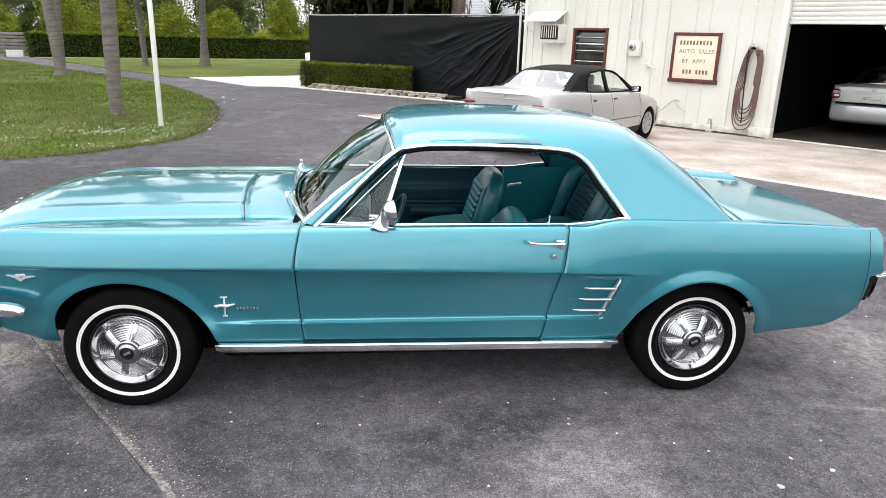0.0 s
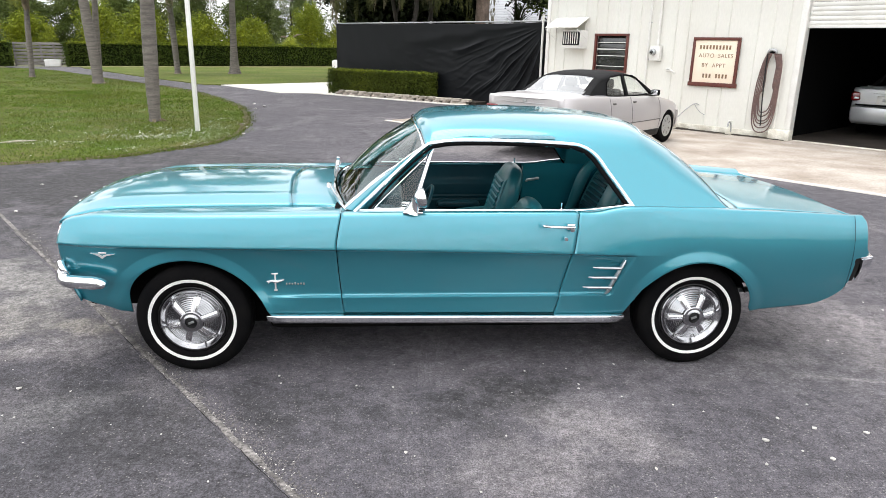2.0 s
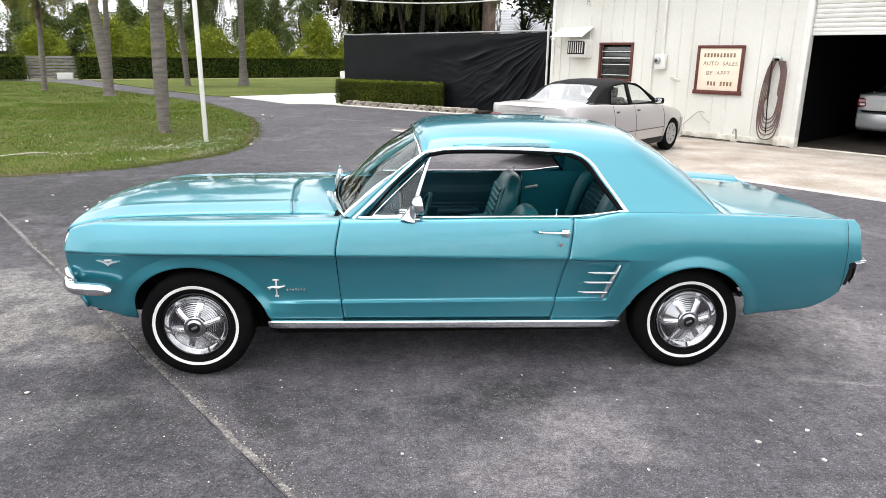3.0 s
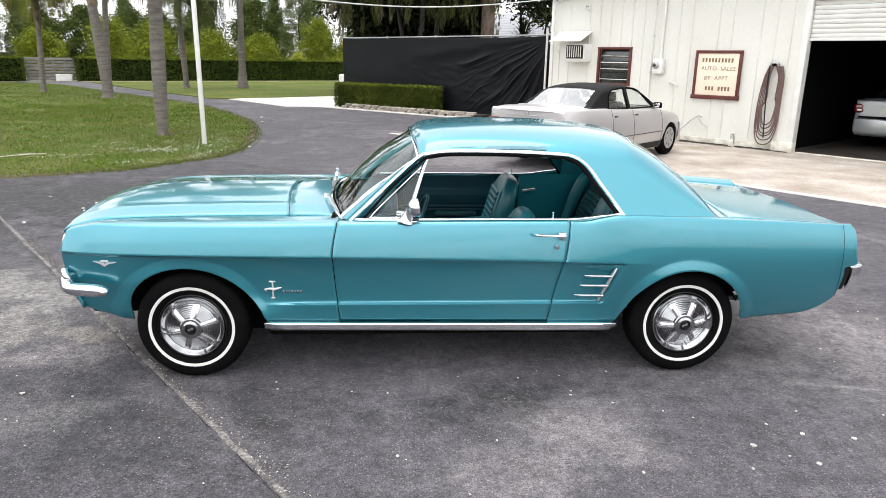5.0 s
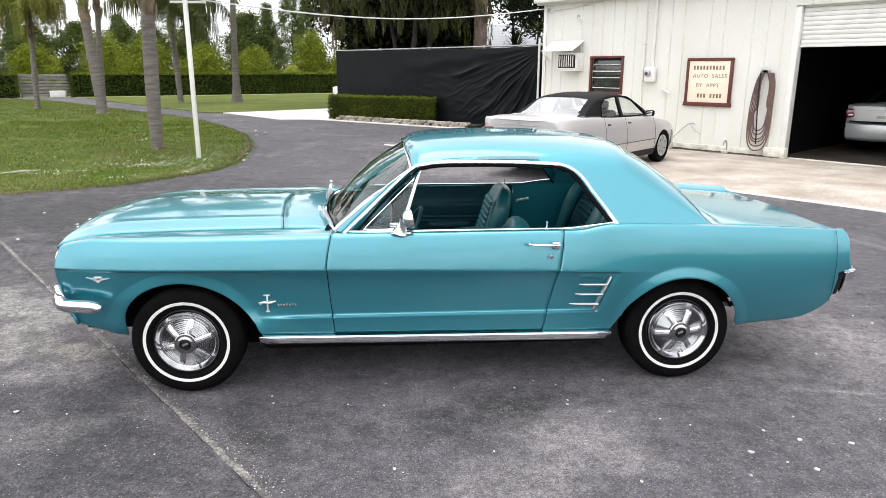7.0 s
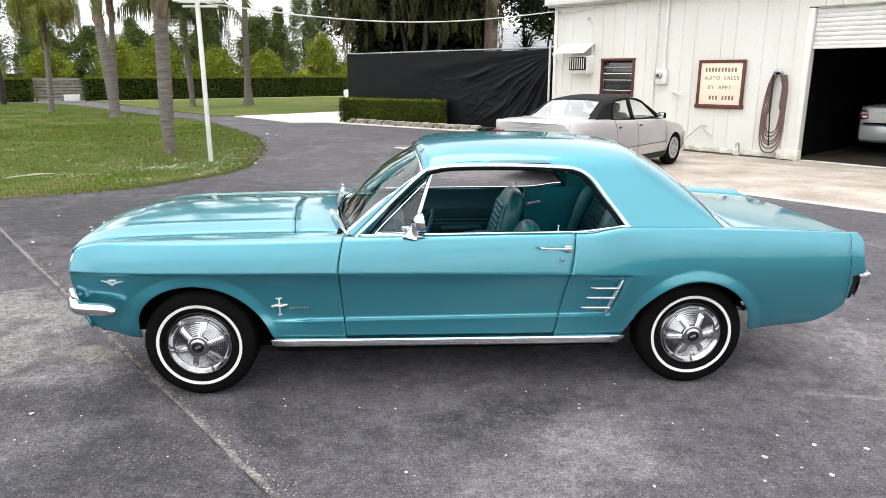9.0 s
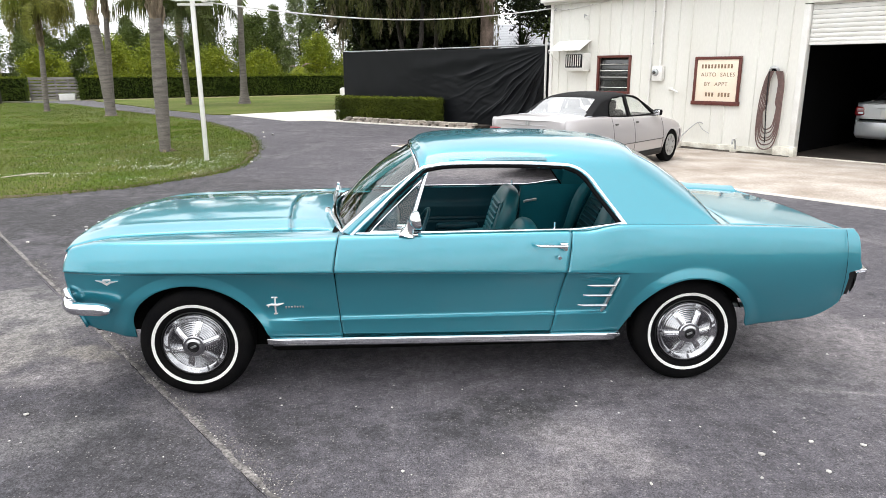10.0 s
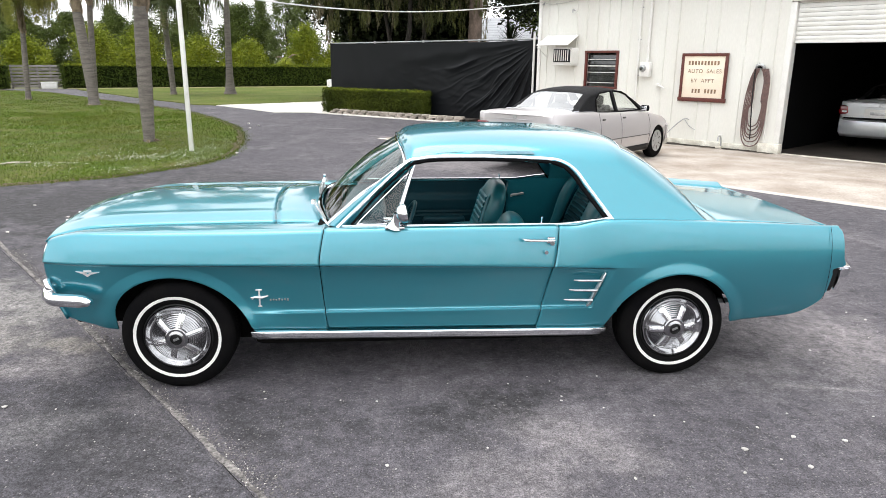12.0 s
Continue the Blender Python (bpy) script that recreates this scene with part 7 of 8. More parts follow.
fb = bumper("front_bumper", [(-1.775, -0.832, 0.527), (-1.87, -0.828, 0.532), (-1.96, -0.815, 0.535), (-2.015, -0.780, 0.537), (-2.05, -0.69, 0.538), (-2.09, -0.45, 0.535), (-2.11, 0, 0.535),
                             (-2.09, 0.45, 0.535), (-2.05, 0.69, 0.538), (-2.015, 0.780, 0.537), (-1.96, 0.815, 0.535), (-1.87, 0.828, 0.532), (-1.775, 0.832, 0.527)], 0.034, 1)
for sg in (-1, 1):
    part("bumper_guard", tube(curve_points([(-2.07, sg * 0.50, 0.50), (-2.10, sg * 0.52, 0.56), (-2.07, sg * 0.56, 0.60), (-2.02, sg * 0.60, 0.615)]), 0.028, 10), M["chrome"], fb)
    part("bumper_iron", tube(curve_points([(-2.00, sg * 0.765, 0.555), (-2.015, sg * 0.772, 0.59), (-2.035, sg * 0.745, 0.618)]), 0.018, 10), M["chrome"], fb)
rb = bumper("rear_bumper", [(2.318, 0.768, 0.565), (2.345, 0.764, 0.568), (2.375, 0.735, 0.572), (2.43, 0.5, 0.58), (2.445, 0, 0.58), (2.43, -0.5, 0.58), (2.375, -0.735, 0.572), (2.345, -0.764, 0.568), (2.318, -0.768, 0.565)], 0.070, 1, 0.95, 0.018)
for sg in (-1, 1):
    part("bumper_tip", block((0.075, 0.04, 0.012), (2.350, sg * 0.770, 0.640), 0.004), M["chrome"], rb)
    bm = prism([(2.268, 0.642), (2.320, 0.642), (2.318, 0.60), (2.308, 0.545), (2.290, 0.500), (2.250, 0.497), (2.262, 0.55)], 0.05, lambda a, b, c, sg=sg: Vector((a, sg * (0.735 + c), b)))
    part("bumper_filler", bm, M["black"], rb, "black filler between body and bumper", smooth=False)

# nose: grille opening, lamps; tail: panel and lamps
rows = []
for i in range(15):
    z = 0.40 + 0.43 * i / 14
    xe = nose_edge(z)
    row = []
    for k in range(33):
        y = -0.735 + 1.47 * k / 32
        q = abs(y) / 0.735
        deep = 0.07 * ease(0.98, 0.86, q) * ease(0.52, 0.56, z) * ease(0.83, 0.79, z)
        row.append(Vector((xe - 0.06 * (1 - q * q) + 0.012 + deep, y, z)))
    rows.append(row)
part("front_panel", sheet(rows), M["paint"], coupe, solid=0.01)
gr = new("grille")
gr.parent = coupe
part("mesh_panel", block((0.02, 0.86, 0.20), (-2.02, 0, 0.68), 0.01), M["black"], gr)
for k in range(6):
    part("grille_bar", block((0.012, 0.84, 0.006), (-2.035, 0, 0.60 + 0.032 * k), 0.002), M["chrome_dull"], gr)
part("corral", tube([(-2.06, -0.16, 0.62), (-2.06, 0.16, 0.62), (-2.06, 0.16, 0.74), (-2.06, -0.16, 0.74), (-2.06, -0.16, 0.62)], 0.009, 8), M["chrome"], gr)
for sg in (-1, 1):
    spin = Matrix.Translation((-2.045, sg * 0.60, 0.70)) @ Matrix.Rotation(radians(-90), 4, 'Y')
    hl = part("headlight", lathe([(0.092, -0.02), (0.095, 0.016), (0.086, 0.02), (0.082, 0.008)], 28, spin), M["chrome"], coupe)
    part("lens", lathe([(0.083, 0.006), (0.06, 0.016), (0.0, 0.022)], 28, spin), M["lens_clear"], hl)
    tl = new("tail_lamp")
    tl.parent = coupe
    part("bezel", block((0.016, 0.235, 0.165), (2.338, sg * 0.555, 0.735), 0.012), M["chrome"], tl)
    for k in range(3):
        part("lens", block((0.03, 0.058, 0.135), (2.342, sg * (0.485 + 0.070 * k), 0.735), 0.010), M["lens_red"], tl)
rows = []
for i in range(9):
    z = 0.44 + 0.41 * i / 8
    row = []
    for k in range(25):
        y = (-0.775 + 1.55 * k / 24) * (1 - 0.07 * ease(0.70, 0.85, z))
        row.append(Vector((min(tail_edge(z), 2.352) - 0.018 - 0.012 * math.cos(math.pi * y / 1.6) * (z > 0.6), y, z)))
    rows.append(row)
part("tail_panel", sheet(rows), M["paint"], coupe, solid=-0.01)
part("fuel_cap", lathe([(0.07, 0.0), (0.068, 0.03), (0.05, 0.042), (0.0, 0.045)], 28, Matrix.Translation((2.325, 0, 0.735)) @ Matrix.Rotation(radians(90), 4, 'Y')), M["chrome"], coupe)

# underside
part("floor_pan", block((2.02, 1.34, 0.15), (0.0, 0, 0.252), 0.06), M["underbody"], coupe)
part("cross_member", block((0.70, 1.10, 0.14), (-1.30, 0, 0.255), 0.02), M["underbody"], coupe)
part("engine_bay", block((1.15, 1.15, 0.42), (-1.42, 0, 0.52), 0.02), M["underbody"], coupe)
part("boot_tub", block((0.80, 1.15, 0.34), (1.86, 0, 0.58), 0.02), M["underbody"], coupe)
part("rear_axle", tube([(1.372, -0.62, 0.305), (1.372, 0.62, 0.305)], 0.04, 10), M["underbody"], coupe)
part("exhaust", tube(curve_points([(0.3, 0.3, 0.22), (1.0, 0.42, 0.23), (1.8, 0.50, 0.26), (2.3, 0.50, 0.26)]), 0.024, 8), M["steel"], coupe)
part("bumper_bracket", block((0.16, 0.03, 0.025), (1.705, -0.72, 0.43), 0.004), M["chrome_dull"], coupe)

# ---- cabin ----
for sg in (-1, 1):
    # inner door skin with pleated panel
    rows = []
    for i in range(37):
        z = 0.36 + 0.53 * i / 36
        pleat = 0.006 * abs(math.sin((z - 0.5) / 0.028 * math.pi)) if 0.50 < z < 0.76 else 0.0
        rows.append([Vector((x, sg * (0.735 + 0.012 * ease(0.74, 0.80, z) - pleat - (0.02 if 0.40 < z < 0.46 else 0)), z)) for x in (-0.56, -0.30, 0.1, 0.45, 0.655)])
    part("door_panel", sheet(rows), M["vinyl_dark"], coupe, "dark teal pleated vinyl door panel")
    rows = []
    for i in range(17):
        z = 0.36 + 0.55 * i / 16
        rows.append([Vector((x, sg * (0.715 - 0.03 * ease(0.8, 1.2, x)), min(z, shoulder(x) + 0.008))) for x in (0.66, 0.8, 0.95, 1.1, 1.35)])
    part("quarter_trim", sheet(rows), M["vinyl_trim"], coupe)
    part("crank", tube([(0.765, sg * 0.69, 0.80), (0.77, sg * 0.655, 0.805), (0.68, sg * 0.645, 0.795), (0.675, sg * 0.62, 0.795)], 0.0095, 8), M["hub_silver"], coupe)
    part("lock_knob", tube([(0.600, sg * 0.742, 0.895), (0.600, sg * 0.742, 0.935), (0.600, sg * 0.742, 0.940)], [0.004, 0.005, 0.008], 8), M["chrome"], coupe)
    part("arm_rest", block((0.32, 0.07, 0.05), (0.18, sg * 0.70, 0.60), 0.02), M["vinyl_dark"], coupe)
    # inner pillar lining
    rows = []
    for i in range(25):
        x = 0.78 + 0.75 * i / 24
        rows.append([Vector((p.x, sg * (-p.y - 0.035), p.z - 0.02)) for p in [roof_point(x, f) for f in (0.05, 0.2, 0.4, 0.6, 0.75, 0.85)] if p.z > 0.9 and not inside(DLO, p.x, p.z - 0.02)] or [])
    rows = [r for r in rows if len(r) == 6]
    if len(rows) > 2:
        part("pillar_trim", sheet(rows), M["vinyl"], coupe)
rows = [[Vector((x, y * (0.60), roof_line(x) - 0.045 - 0.07 * abs(y) ** 2.4)) for y in [-1 + k / 8 for k in range(17)]] for x in [-0.11 + 0.10 * i for i in range(13)]]
part("headliner", sheet(rows), M["headliner"], coupe)
part("carpet", block((1.75, 1.36, 0.03), (0.28, 0, 0.36), 0.01), M["carpet"], coupe)
part("tunnel", block((1.5, 0.24, 0.14), (0.1, 0, 0.42), 0.06), M["carpet"], coupe)
part("firewall", block((0.04, 1.42, 0.55), (-0.60, 0, 0.62), 0.01), M["underbody"], coupe)
part("parcel_shelf", block((0.34, 1.20, 0.03), (1.38, 0, 0.885), 0.01), M["vinyl_dark"], coupe)
dash = part("dashboard", block((0.26, 1.36, 0.20), (-0.40, 0, 0.79), 0.05, None, 3), M["vinyl_dark"], coupe)
part("dash_trim", block((0.02, 1.20, 0.07), (-0.275, 0, 0.78), 0.006), M["chrome_dull"], dash)
part("instrument_hood", block((0.16, 0.42, 0.09), (-0.33, -0.36, 0.895), 0.035, None, 3), M["vinyl_dark"], dash)
st = new("steering_wheel")
st.parent = coupe
tilt = Matrix.Translation((-0.16, -0.36, 0.77)) @ Matrix.Rotation(radians(-64), 4, 'Y')
circle = [tilt @ Vector((0.195 * math.cos(2 * math.pi * k / 40), 0.195 * math.sin(2 * math.pi * k / 40), 0)) for k in range(41)]
part("rim", tube(circle, 0.011, 8), M["vinyl_dark"], st)
for a in (0.0, 2.09, 4.19):
    part("spoke", tube([tilt @ Vector((0.04 * math.cos(a), 0.04 * math.sin(a), -0.03)), tilt @ Vector((0.19 * math.cos(a), 0.19 * math.sin(a), 0))], 0.009, 6, flat=1.6), M["chrome"], st)
part("hub", lathe([(0.0, 0.0), (0.045, -0.01), (0.05, -0.03), (0.03, -0.06), (0.025, -0.40)], 20, tilt), M["vinyl"], st)


def cushion(cx, cy, cz, lx, ly, lz, lean, n=14, e=2.9):
    """A rounded padded slab, leaning back."""
    bm = bmesh.new()
    made = bmesh.ops.create_cube(bm, size=1.0)
    bmesh.ops.subdivide_edges(bm, edges=bm.edges[:], cuts=n, use_grid_fill=True)
    for v in bm.verts:
        p = v.co * 2
        m = (abs(p.x) ** e + abs(p.y) ** e + abs(p.z) ** e) ** (1 / e)
        q = p / max(m, 1e-6) * max(abs(p.x), abs(p.y), abs(p.z))
        v.co = Vector((q.x * lx / 2, q.y * ly / 2, q.z * lz / 2))
    rot = Matrix.Translation((cx, cy, cz)) @ Matrix.Rotation(radians(lean), 4, 'Y')
    for v in bm.verts:
        v.co = rot @ v.co
    return bm, rot


def pleat_pad(rot, lx, ly, lz, count, material, parent, face=-1):
    """Raised ribs sewn across a seat face."""
    for k in range(count):
        z = lz * (-0.42 + 0.68 * k / (count - 1))
        bm = tube([rot @ Vector((face * lx * 0.40, -ly * 0.30, z)), rot @ Vector((face * lx * 0.445, 0, z)), rot @ Vector((face * lx * 0.40, ly * 0.30, z))], lz * 0.41 / count, 8, flat=1.0)
        part("pleat", bm, material, parent)


for sy, sx, sz in ((-0.345, -0.055, -0.095), (0.345, -0.055, 0.0)):
    seat = new("front_seat")
    seat.parent = coupe
    bm, rot = cushion(0.30 + sx, sy, 0.545 + sz, 0.50, 0.50, 0.17, -6)
    part("seat_cushion", bm, M["vinyl"], seat)
    bm, rot = cushion(0.515 + sx, sy, 0.725 + sz, 0.150, 0.48, 0.50, 17)
    part("backrest", bm, M["vinyl"], seat)
    pleat_pad(rot, 0.150, 0.47, 0.44, 9, M["vinyl"], seat)
    for o in (-0.18, 0.18):
        part("side_piping", tube([rot @ Vector((-0.062, o, -0.20)), rot @ Vector((-0.064, o, 0.12)), rot @ Vector((-0.046, o * 0.88, 0.172))], [0.009, 0.009, 0.003], 6), M["vinyl"], seat)
    part("seat_base", block((0.42, 0.42, 0.10), (0.30, sy, 0.42), 0.01), M["black"], seat)
bench = new("rear_seat")
bench.parent = coupe
bm, rot = cushion(0.94, 0, 0.545, 0.46, 1.16, 0.18, -8)
part("seat_cushion", bm, M["vinyl"], bench)
for sy in (-0.33, 0.33):
    bm, rot = cushion(1.17, sy, 0.74, 0.15, 0.60, 0.48, 24)
    part("backrest", bm, M["vinyl"], bench)
    pleat_pad(rot, 0.15, 0.50, 0.42, 9, M["vinyl_dark"], bench)
    far = math.copysign(0.60, sy)
    part("side_bolster", tube(curve_points([(0.985, far, 0.56), (1.03, far, 0.66), (1.075, far, 0.80), (1.125, far * 0.985, 0.90), (1.20, far * 0.95, 0.95)]), [0.026 + 0.018 * math.sin(math.pi * k / 24) for k in range(25)], 10), M["vinyl"], bench)

# ---- two parked sedans: front towards -x ----
def sedan(label, m, paint, top, tail="strip", plate=False, nose=1.0, wheel=1.0):
    """A 1990s four-door saloon 4.75 m long."""
    car = thing("sedan_car", label, "car", m)
    hw = knots([(-2.28, 0.66), (-2.15, 0.76), (-1.9, 0.83), (-1.3, 0.872), (0, 0.885), (1.3, 0.878), (2.0, 0.845), (2.3, 0.79), (2.42, 0.72)])
    sh = knots([(-2.28, 0.62), (-2.1, 0.69), (-1.6, 0.79), (-1.0, 0.885), (-0.5, 0.925), (0.6, 0.955), (1.3, 0.985), (1.9, 1.005), (2.3, 0.995), (2.42, 0.95)])
    bt = knots([(-2.28, 0.30), (-1.9, 0.21), (-1.0, 0.19), (1.0, 0.19), (1.9, 0.24), (2.42, 0.33)])
    arches = ((-1.31, 0.305, 0.345), (1.31, 0.305, 0.345))

    def low(x):
        z = bt(x)
        for c, h, r in arches:
            if abs(x - c) < r:
                z = max(z, h + math.sqrt(r * r - (x - c) ** 2))
        return z

    def sy(x, z):
        w, zs = hw(x), sh(x)
        t = (z - 0.55) / max(0.2, zs - 0.55)
        y = w - 0.075 * max(0, t) ** 2.2 - (0.06 * ((0.55 - z) / 0.36) ** 2 if z < 0.55 else 0)
        y += 0.008 * math.exp(-((z - 0.50) / 0.022) ** 2)
        g = min(abs(math.hypot(x - c, z - h) - r) for c, h, r in arches)
        return y + 0.012 * math.exp(-(g / 0.03) ** 2)

    def panel(name, x0, x1, n, inner, rise):
        rows = []
        for i in range(n + 1):
            x = x0 + (x1 - x0) * i / n
            lo, hi = low(x), sh(x)
            row = [Vector((x, -sy(x, lo + (hi - lo) * k / 22), lo + (hi - lo) * k / 22)) for k in range(23)]
            p = row[-1]
            e = Vector((x, -inner(x), p.z + rise(x)))
            c = Vector((x, p.y + 0.012, p.z + 0.022))
            row += [(1 - t) ** 2 * p + 2 * t * (1 - t) * c + t * t * e for t in (0.2, 0.4, 0.6, 0.8, 1.0)]
            rows.append(row)
        made = []
        for flip in (False, True):
            bm = sheet(rows)
            if flip:
                mirror_y(bm)
            made.append(part(name, bm, paint, car, solid=-0.012))
        return made

    top_in = lambda x: 0.70 + 0.02 * ease(-1, 0, x) - 0.05 * ease(1.4, 2.3, x) - 0.10 * ease(-1.6, -2.28, x)
    up = lambda x: 0.020
    panel("front_fender", -2.24, -0.926, 60, top_in, up)
    fd = panel("front_door", -0.923, 0.2475, 40, lambda x: 0.735, lambda x: 0.012)
    rd = panel("rear_door", 0.2505, 1.0225, 34, lambda x: 0.735, lambda x: 0.012)
    panel("rear_quarter", 1.0255, 2.38, 60, top_in, up)
    for x in (-0.9245, 0.249, 1.024):
        for sg in (-1, 1):
            zs = [max(low(x), 0.32) + (sh(x) - max(low(x), 0.32)) * k / 14 for k in range(15)]
            part("door_seam", tube([Vector((x, sg * (sy(x, z) - 0.003), z)) for z in zs], 0.006, 6), M["rubber"], car)
    for doors, hx in ((fd, 0.13), (rd, 0.90)):
        for ob, sg in zip(doors, (-1, 1)):
            part("handle", block((0.10, 0.03, 0.032), (hx, sg * (sy(hx, 0.86) + 0.006), 0.86), 0.010), M["grey_trim"], ob)

    def lid(name, xa, xb, bulge, front):
        rows = []
        for i in range(25):
            row = []
            for k in range(25):
                q = abs(-1 + k / 12)
                x = xa + (xb - xa) * i / 24 + (front * 0.07 * (1 - q * q) * ((24 - i) / 24 if front < 0 else i / 24))
                row.append(Vector((x, (-1 + k / 12) * top_in(x), sh(x) + 0.020 + bulge * (1 - q ** 2.2))))
            rows.append(row)
        return part(name, sheet(rows), paint, car, solid=-0.012)

    lid("bonnet", -2.22, -0.86, 0.045, -1)
    lid("boot_lid", 1.60, 2.38, 0.03, 1)
    base = curve_points([(1.665, -0.64, 1.012), (1.70, -0.35, 1.035), (1.71, 0, 1.042), (1.70, 0.35, 1.035), (1.665, 0.64, 1.012)], 6)
    part("rear_window_seal", tube(base, 0.012, 6), M["rubber"], car)
    part("rear_window_trim", tube([q + Vector((0.018, 0, 0.016)) for q in base], 0.007, 6), M["chrome"], car)
    # upper shell
    rl = knots([(-0.98, 0.93), (-0.75, 1.085), (-0.45, 1.265), (-0.2, 1.352), (0.1, 1.392), (0.45, 1.402), (0.85, 1.375), (1.05, 1.335), (1.25, 1.235), (1.5, 1.085), (1.68, 1.005)])
    ww = lambda z: 0.742 - 0.17 * (z - 0.93) / 0.45
    lights = [[(-0.72, 0.965), (-0.30, 1.255), (-0.12, 1.315), (0.20, 1.335), (0.20, 0.965)], [(0.29, 0.965), (0.29, 1.335), (0.70, 1.305), (0.88, 1.20), (0.98, 0.975)]]
    NXS, NFS = 120, 40

    def sp(x, f):
        zt = rl(x)
        h = zt - 0.93
        if f < 0.58:
            z = 0.93 + h * 0.72 * f / 0.58
            return Vector((x, -ww(z), z))
        t = (f - 0.58) / 0.42 * math.pi / 2
        z0 = 0.93 + h * 0.72
        return Vector((x, -ww(z0) * max(0.0, math.cos(t)) ** 0.6, z0 + h * 0.28 * max(0.0, math.sin(t)) ** 0.85))

    g = []
    for i in range(NXS + 1):
        x = -0.97 + 2.63 * i / NXS
        half = [sp(x, k / NFS) for k in range(NFS + 1)]
        row = half + [Vector((p.x, -p.y, p.z)) for p in half[-2::-1]]
        for p in row:
            if abs(p.y) > 0.52:
                for poly in lights:
                    d, a, b = nearest_on(poly, p.x, p.z)
                    if d < 0.014:
                        p.x, p.z = a, b
        g.append(row)
    shells = {"roof": bmesh.new(), "windscreen": bmesh.new(), "rear_window": bmesh.new(), **{f"side_window{q}": bmesh.new() for q in range(4)}}
    cache = {k: {} for k in shells}
    for i in range(NXS):
        for k in range(2 * NFS):
            cs = ((i, k), (i, k + 1), (i + 1, k + 1), (i + 1, k))
            mid = sum((g[a][b] for a, b in cs), Vector()) / 4
            key = "roof"
            if abs(mid.y) > 0.52 and any(inside(poly, mid.x, mid.z) for poly in lights):
                key = "side_window%d" % ((0 if inside(lights[0], mid.x, mid.z) else 1) + (2 if mid.y > 0 else 0))
            elif mid.x < -0.22 and abs(mid.y) < ww(mid.z) - 0.06 and mid.x > -0.93:
                key = "windscreen"
            elif 1.08 < mid.x < 1.63 and abs(mid.y) < ww(mid.z) - 0.115:
                key = "rear_window"
            st = cache[key]
            vs = []
            for c in cs:
                if c not in st:
                    st[c] = shells[key].verts.new(g[c[0]][c[1]])
                vs.append(st[c])
            shells[key].faces.new(vs)
    part("roof", shells["roof"], top, car, solid=-0.02)
    for key in shells:
        if key != "roof":
            part(key.rstrip("0123"), shells[key], M["bright_glass"] if key == "rear_window" and tail == "strip" else M["car_glass"], car).visible_shadow = False
    for sg in (-1, 1):
        post = sheet([[Vector((x, sg * (ww(z) + 0.004), z)) for x in (0.195, 0.245, 0.295)] for z in (0.95, 1.08, 1.22, 1.34)])
        part("door_post", post, top, car, solid=0.008)
        belt = [Vector((x, sg * 0.748, 0.945 + 0.02 * ease(0.3, 1.1, x))) for x in [-0.8 + 0.1 * k for k in range(20)]]
        part("belt_moulding", tube(belt, 0.010, 6), M["grey_trim"], car)
        rub = [Vector((x, sg * (sy(x, 0.50) + 0.004), 0.50)) for x in [-0.92 + 0.1 * k for k in range(20)]]
        part("rub_strip", tube(rub, 0.0055, 6, flat=1.4), M["grey_trim"], car)
        clad = sheet([[Vector((x, sg * (sy(x, z) + 0.006), z)) for x in [-0.95 + 0.1 * k for k in range(20)]] for z in (0.20, 0.26, 0.315)])
        part("sill_cladding", clad, M["black"], car, solid=0.006)
        vinyl_edge = [Vector((x, sg * (top_in(x) - 0.006), sh(x) + 0.027)) for x in [1.03 + 0.065 * k for k in range(11)]]
        part("vinyl_edge_trim", tube(vinyl_edge, 0.009, 6), M["chrome"], car)
        for poly in lights:
            part("window_frame", tube([Vector((x, sg * (ww(z) + 0.006), z)) for x, z in poly + poly[:1]], 0.013, 6), M["rubber"], car)
        mr = part("door_mirror", block((0.10, 0.16, 0.11), (-0.66, sg * 0.86, 1.0), 0.03, None, 3), M["rubber"], car)
        part("mirror_glass", block((0.01, 0.13, 0.085), (-0.607, sg * 0.86, 1.0), 0.006), M["chrome"], mr)
        for ax in (-1.31, 1.31):
            w = new("wheel")
            w.parent = car
            w.matrix_basis = Matrix.Translation((ax, sg * 0.775, 0.312 * wheel)) @ Matrix.Rotation(radians(90 * sg), 4, 'X') @ Matrix.Rotation(math.pi, 4, 'X') @ Matrix.Diagonal((wheel, wheel, 1, 1))
            part("tyre", lathe([(0.19, -0.08), (0.23, -0.095), (0.29, -0.085), (0.31, -0.06), (0.312, 0), (0.31, 0.06), (0.29, 0.085), (0.23, 0.096), (0.195, 0.085)], 40), M["tyre"], w)
            part("wheel_disc", lathe([(0.195, 0.07), (0.195, 0.09), (0.17, 0.088), (0.08, 0.075), (0.05, 0.092), (0.0, 0.095)], 40), M["hub_silver"], w)
            for k in range(7):
                a = k * 2 * math.pi / 7
                part("slot", block((0.075, 0.016, 0.008), (0.132 * math.cos(a), 0.132 * math.sin(a), 0.0845), 0.006, Matrix.Rotation(a, 4, 'Z')), M["grey_trim"], w)
            bm = lathe([(0.352, 0.0), (0.352, 0.22), (0.05, 0.23)], 32, Matrix.Translation((ax, sg * 0.84, 0.305)) @ Matrix.Rotation(radians(90 * sg), 4, 'X'))
            bmesh.ops.delete(bm, geom=[v for v in bm.verts if v.co.z < 0.25], context='VERTS')
            part("wheel_housing", bm, M["underbody"], car)
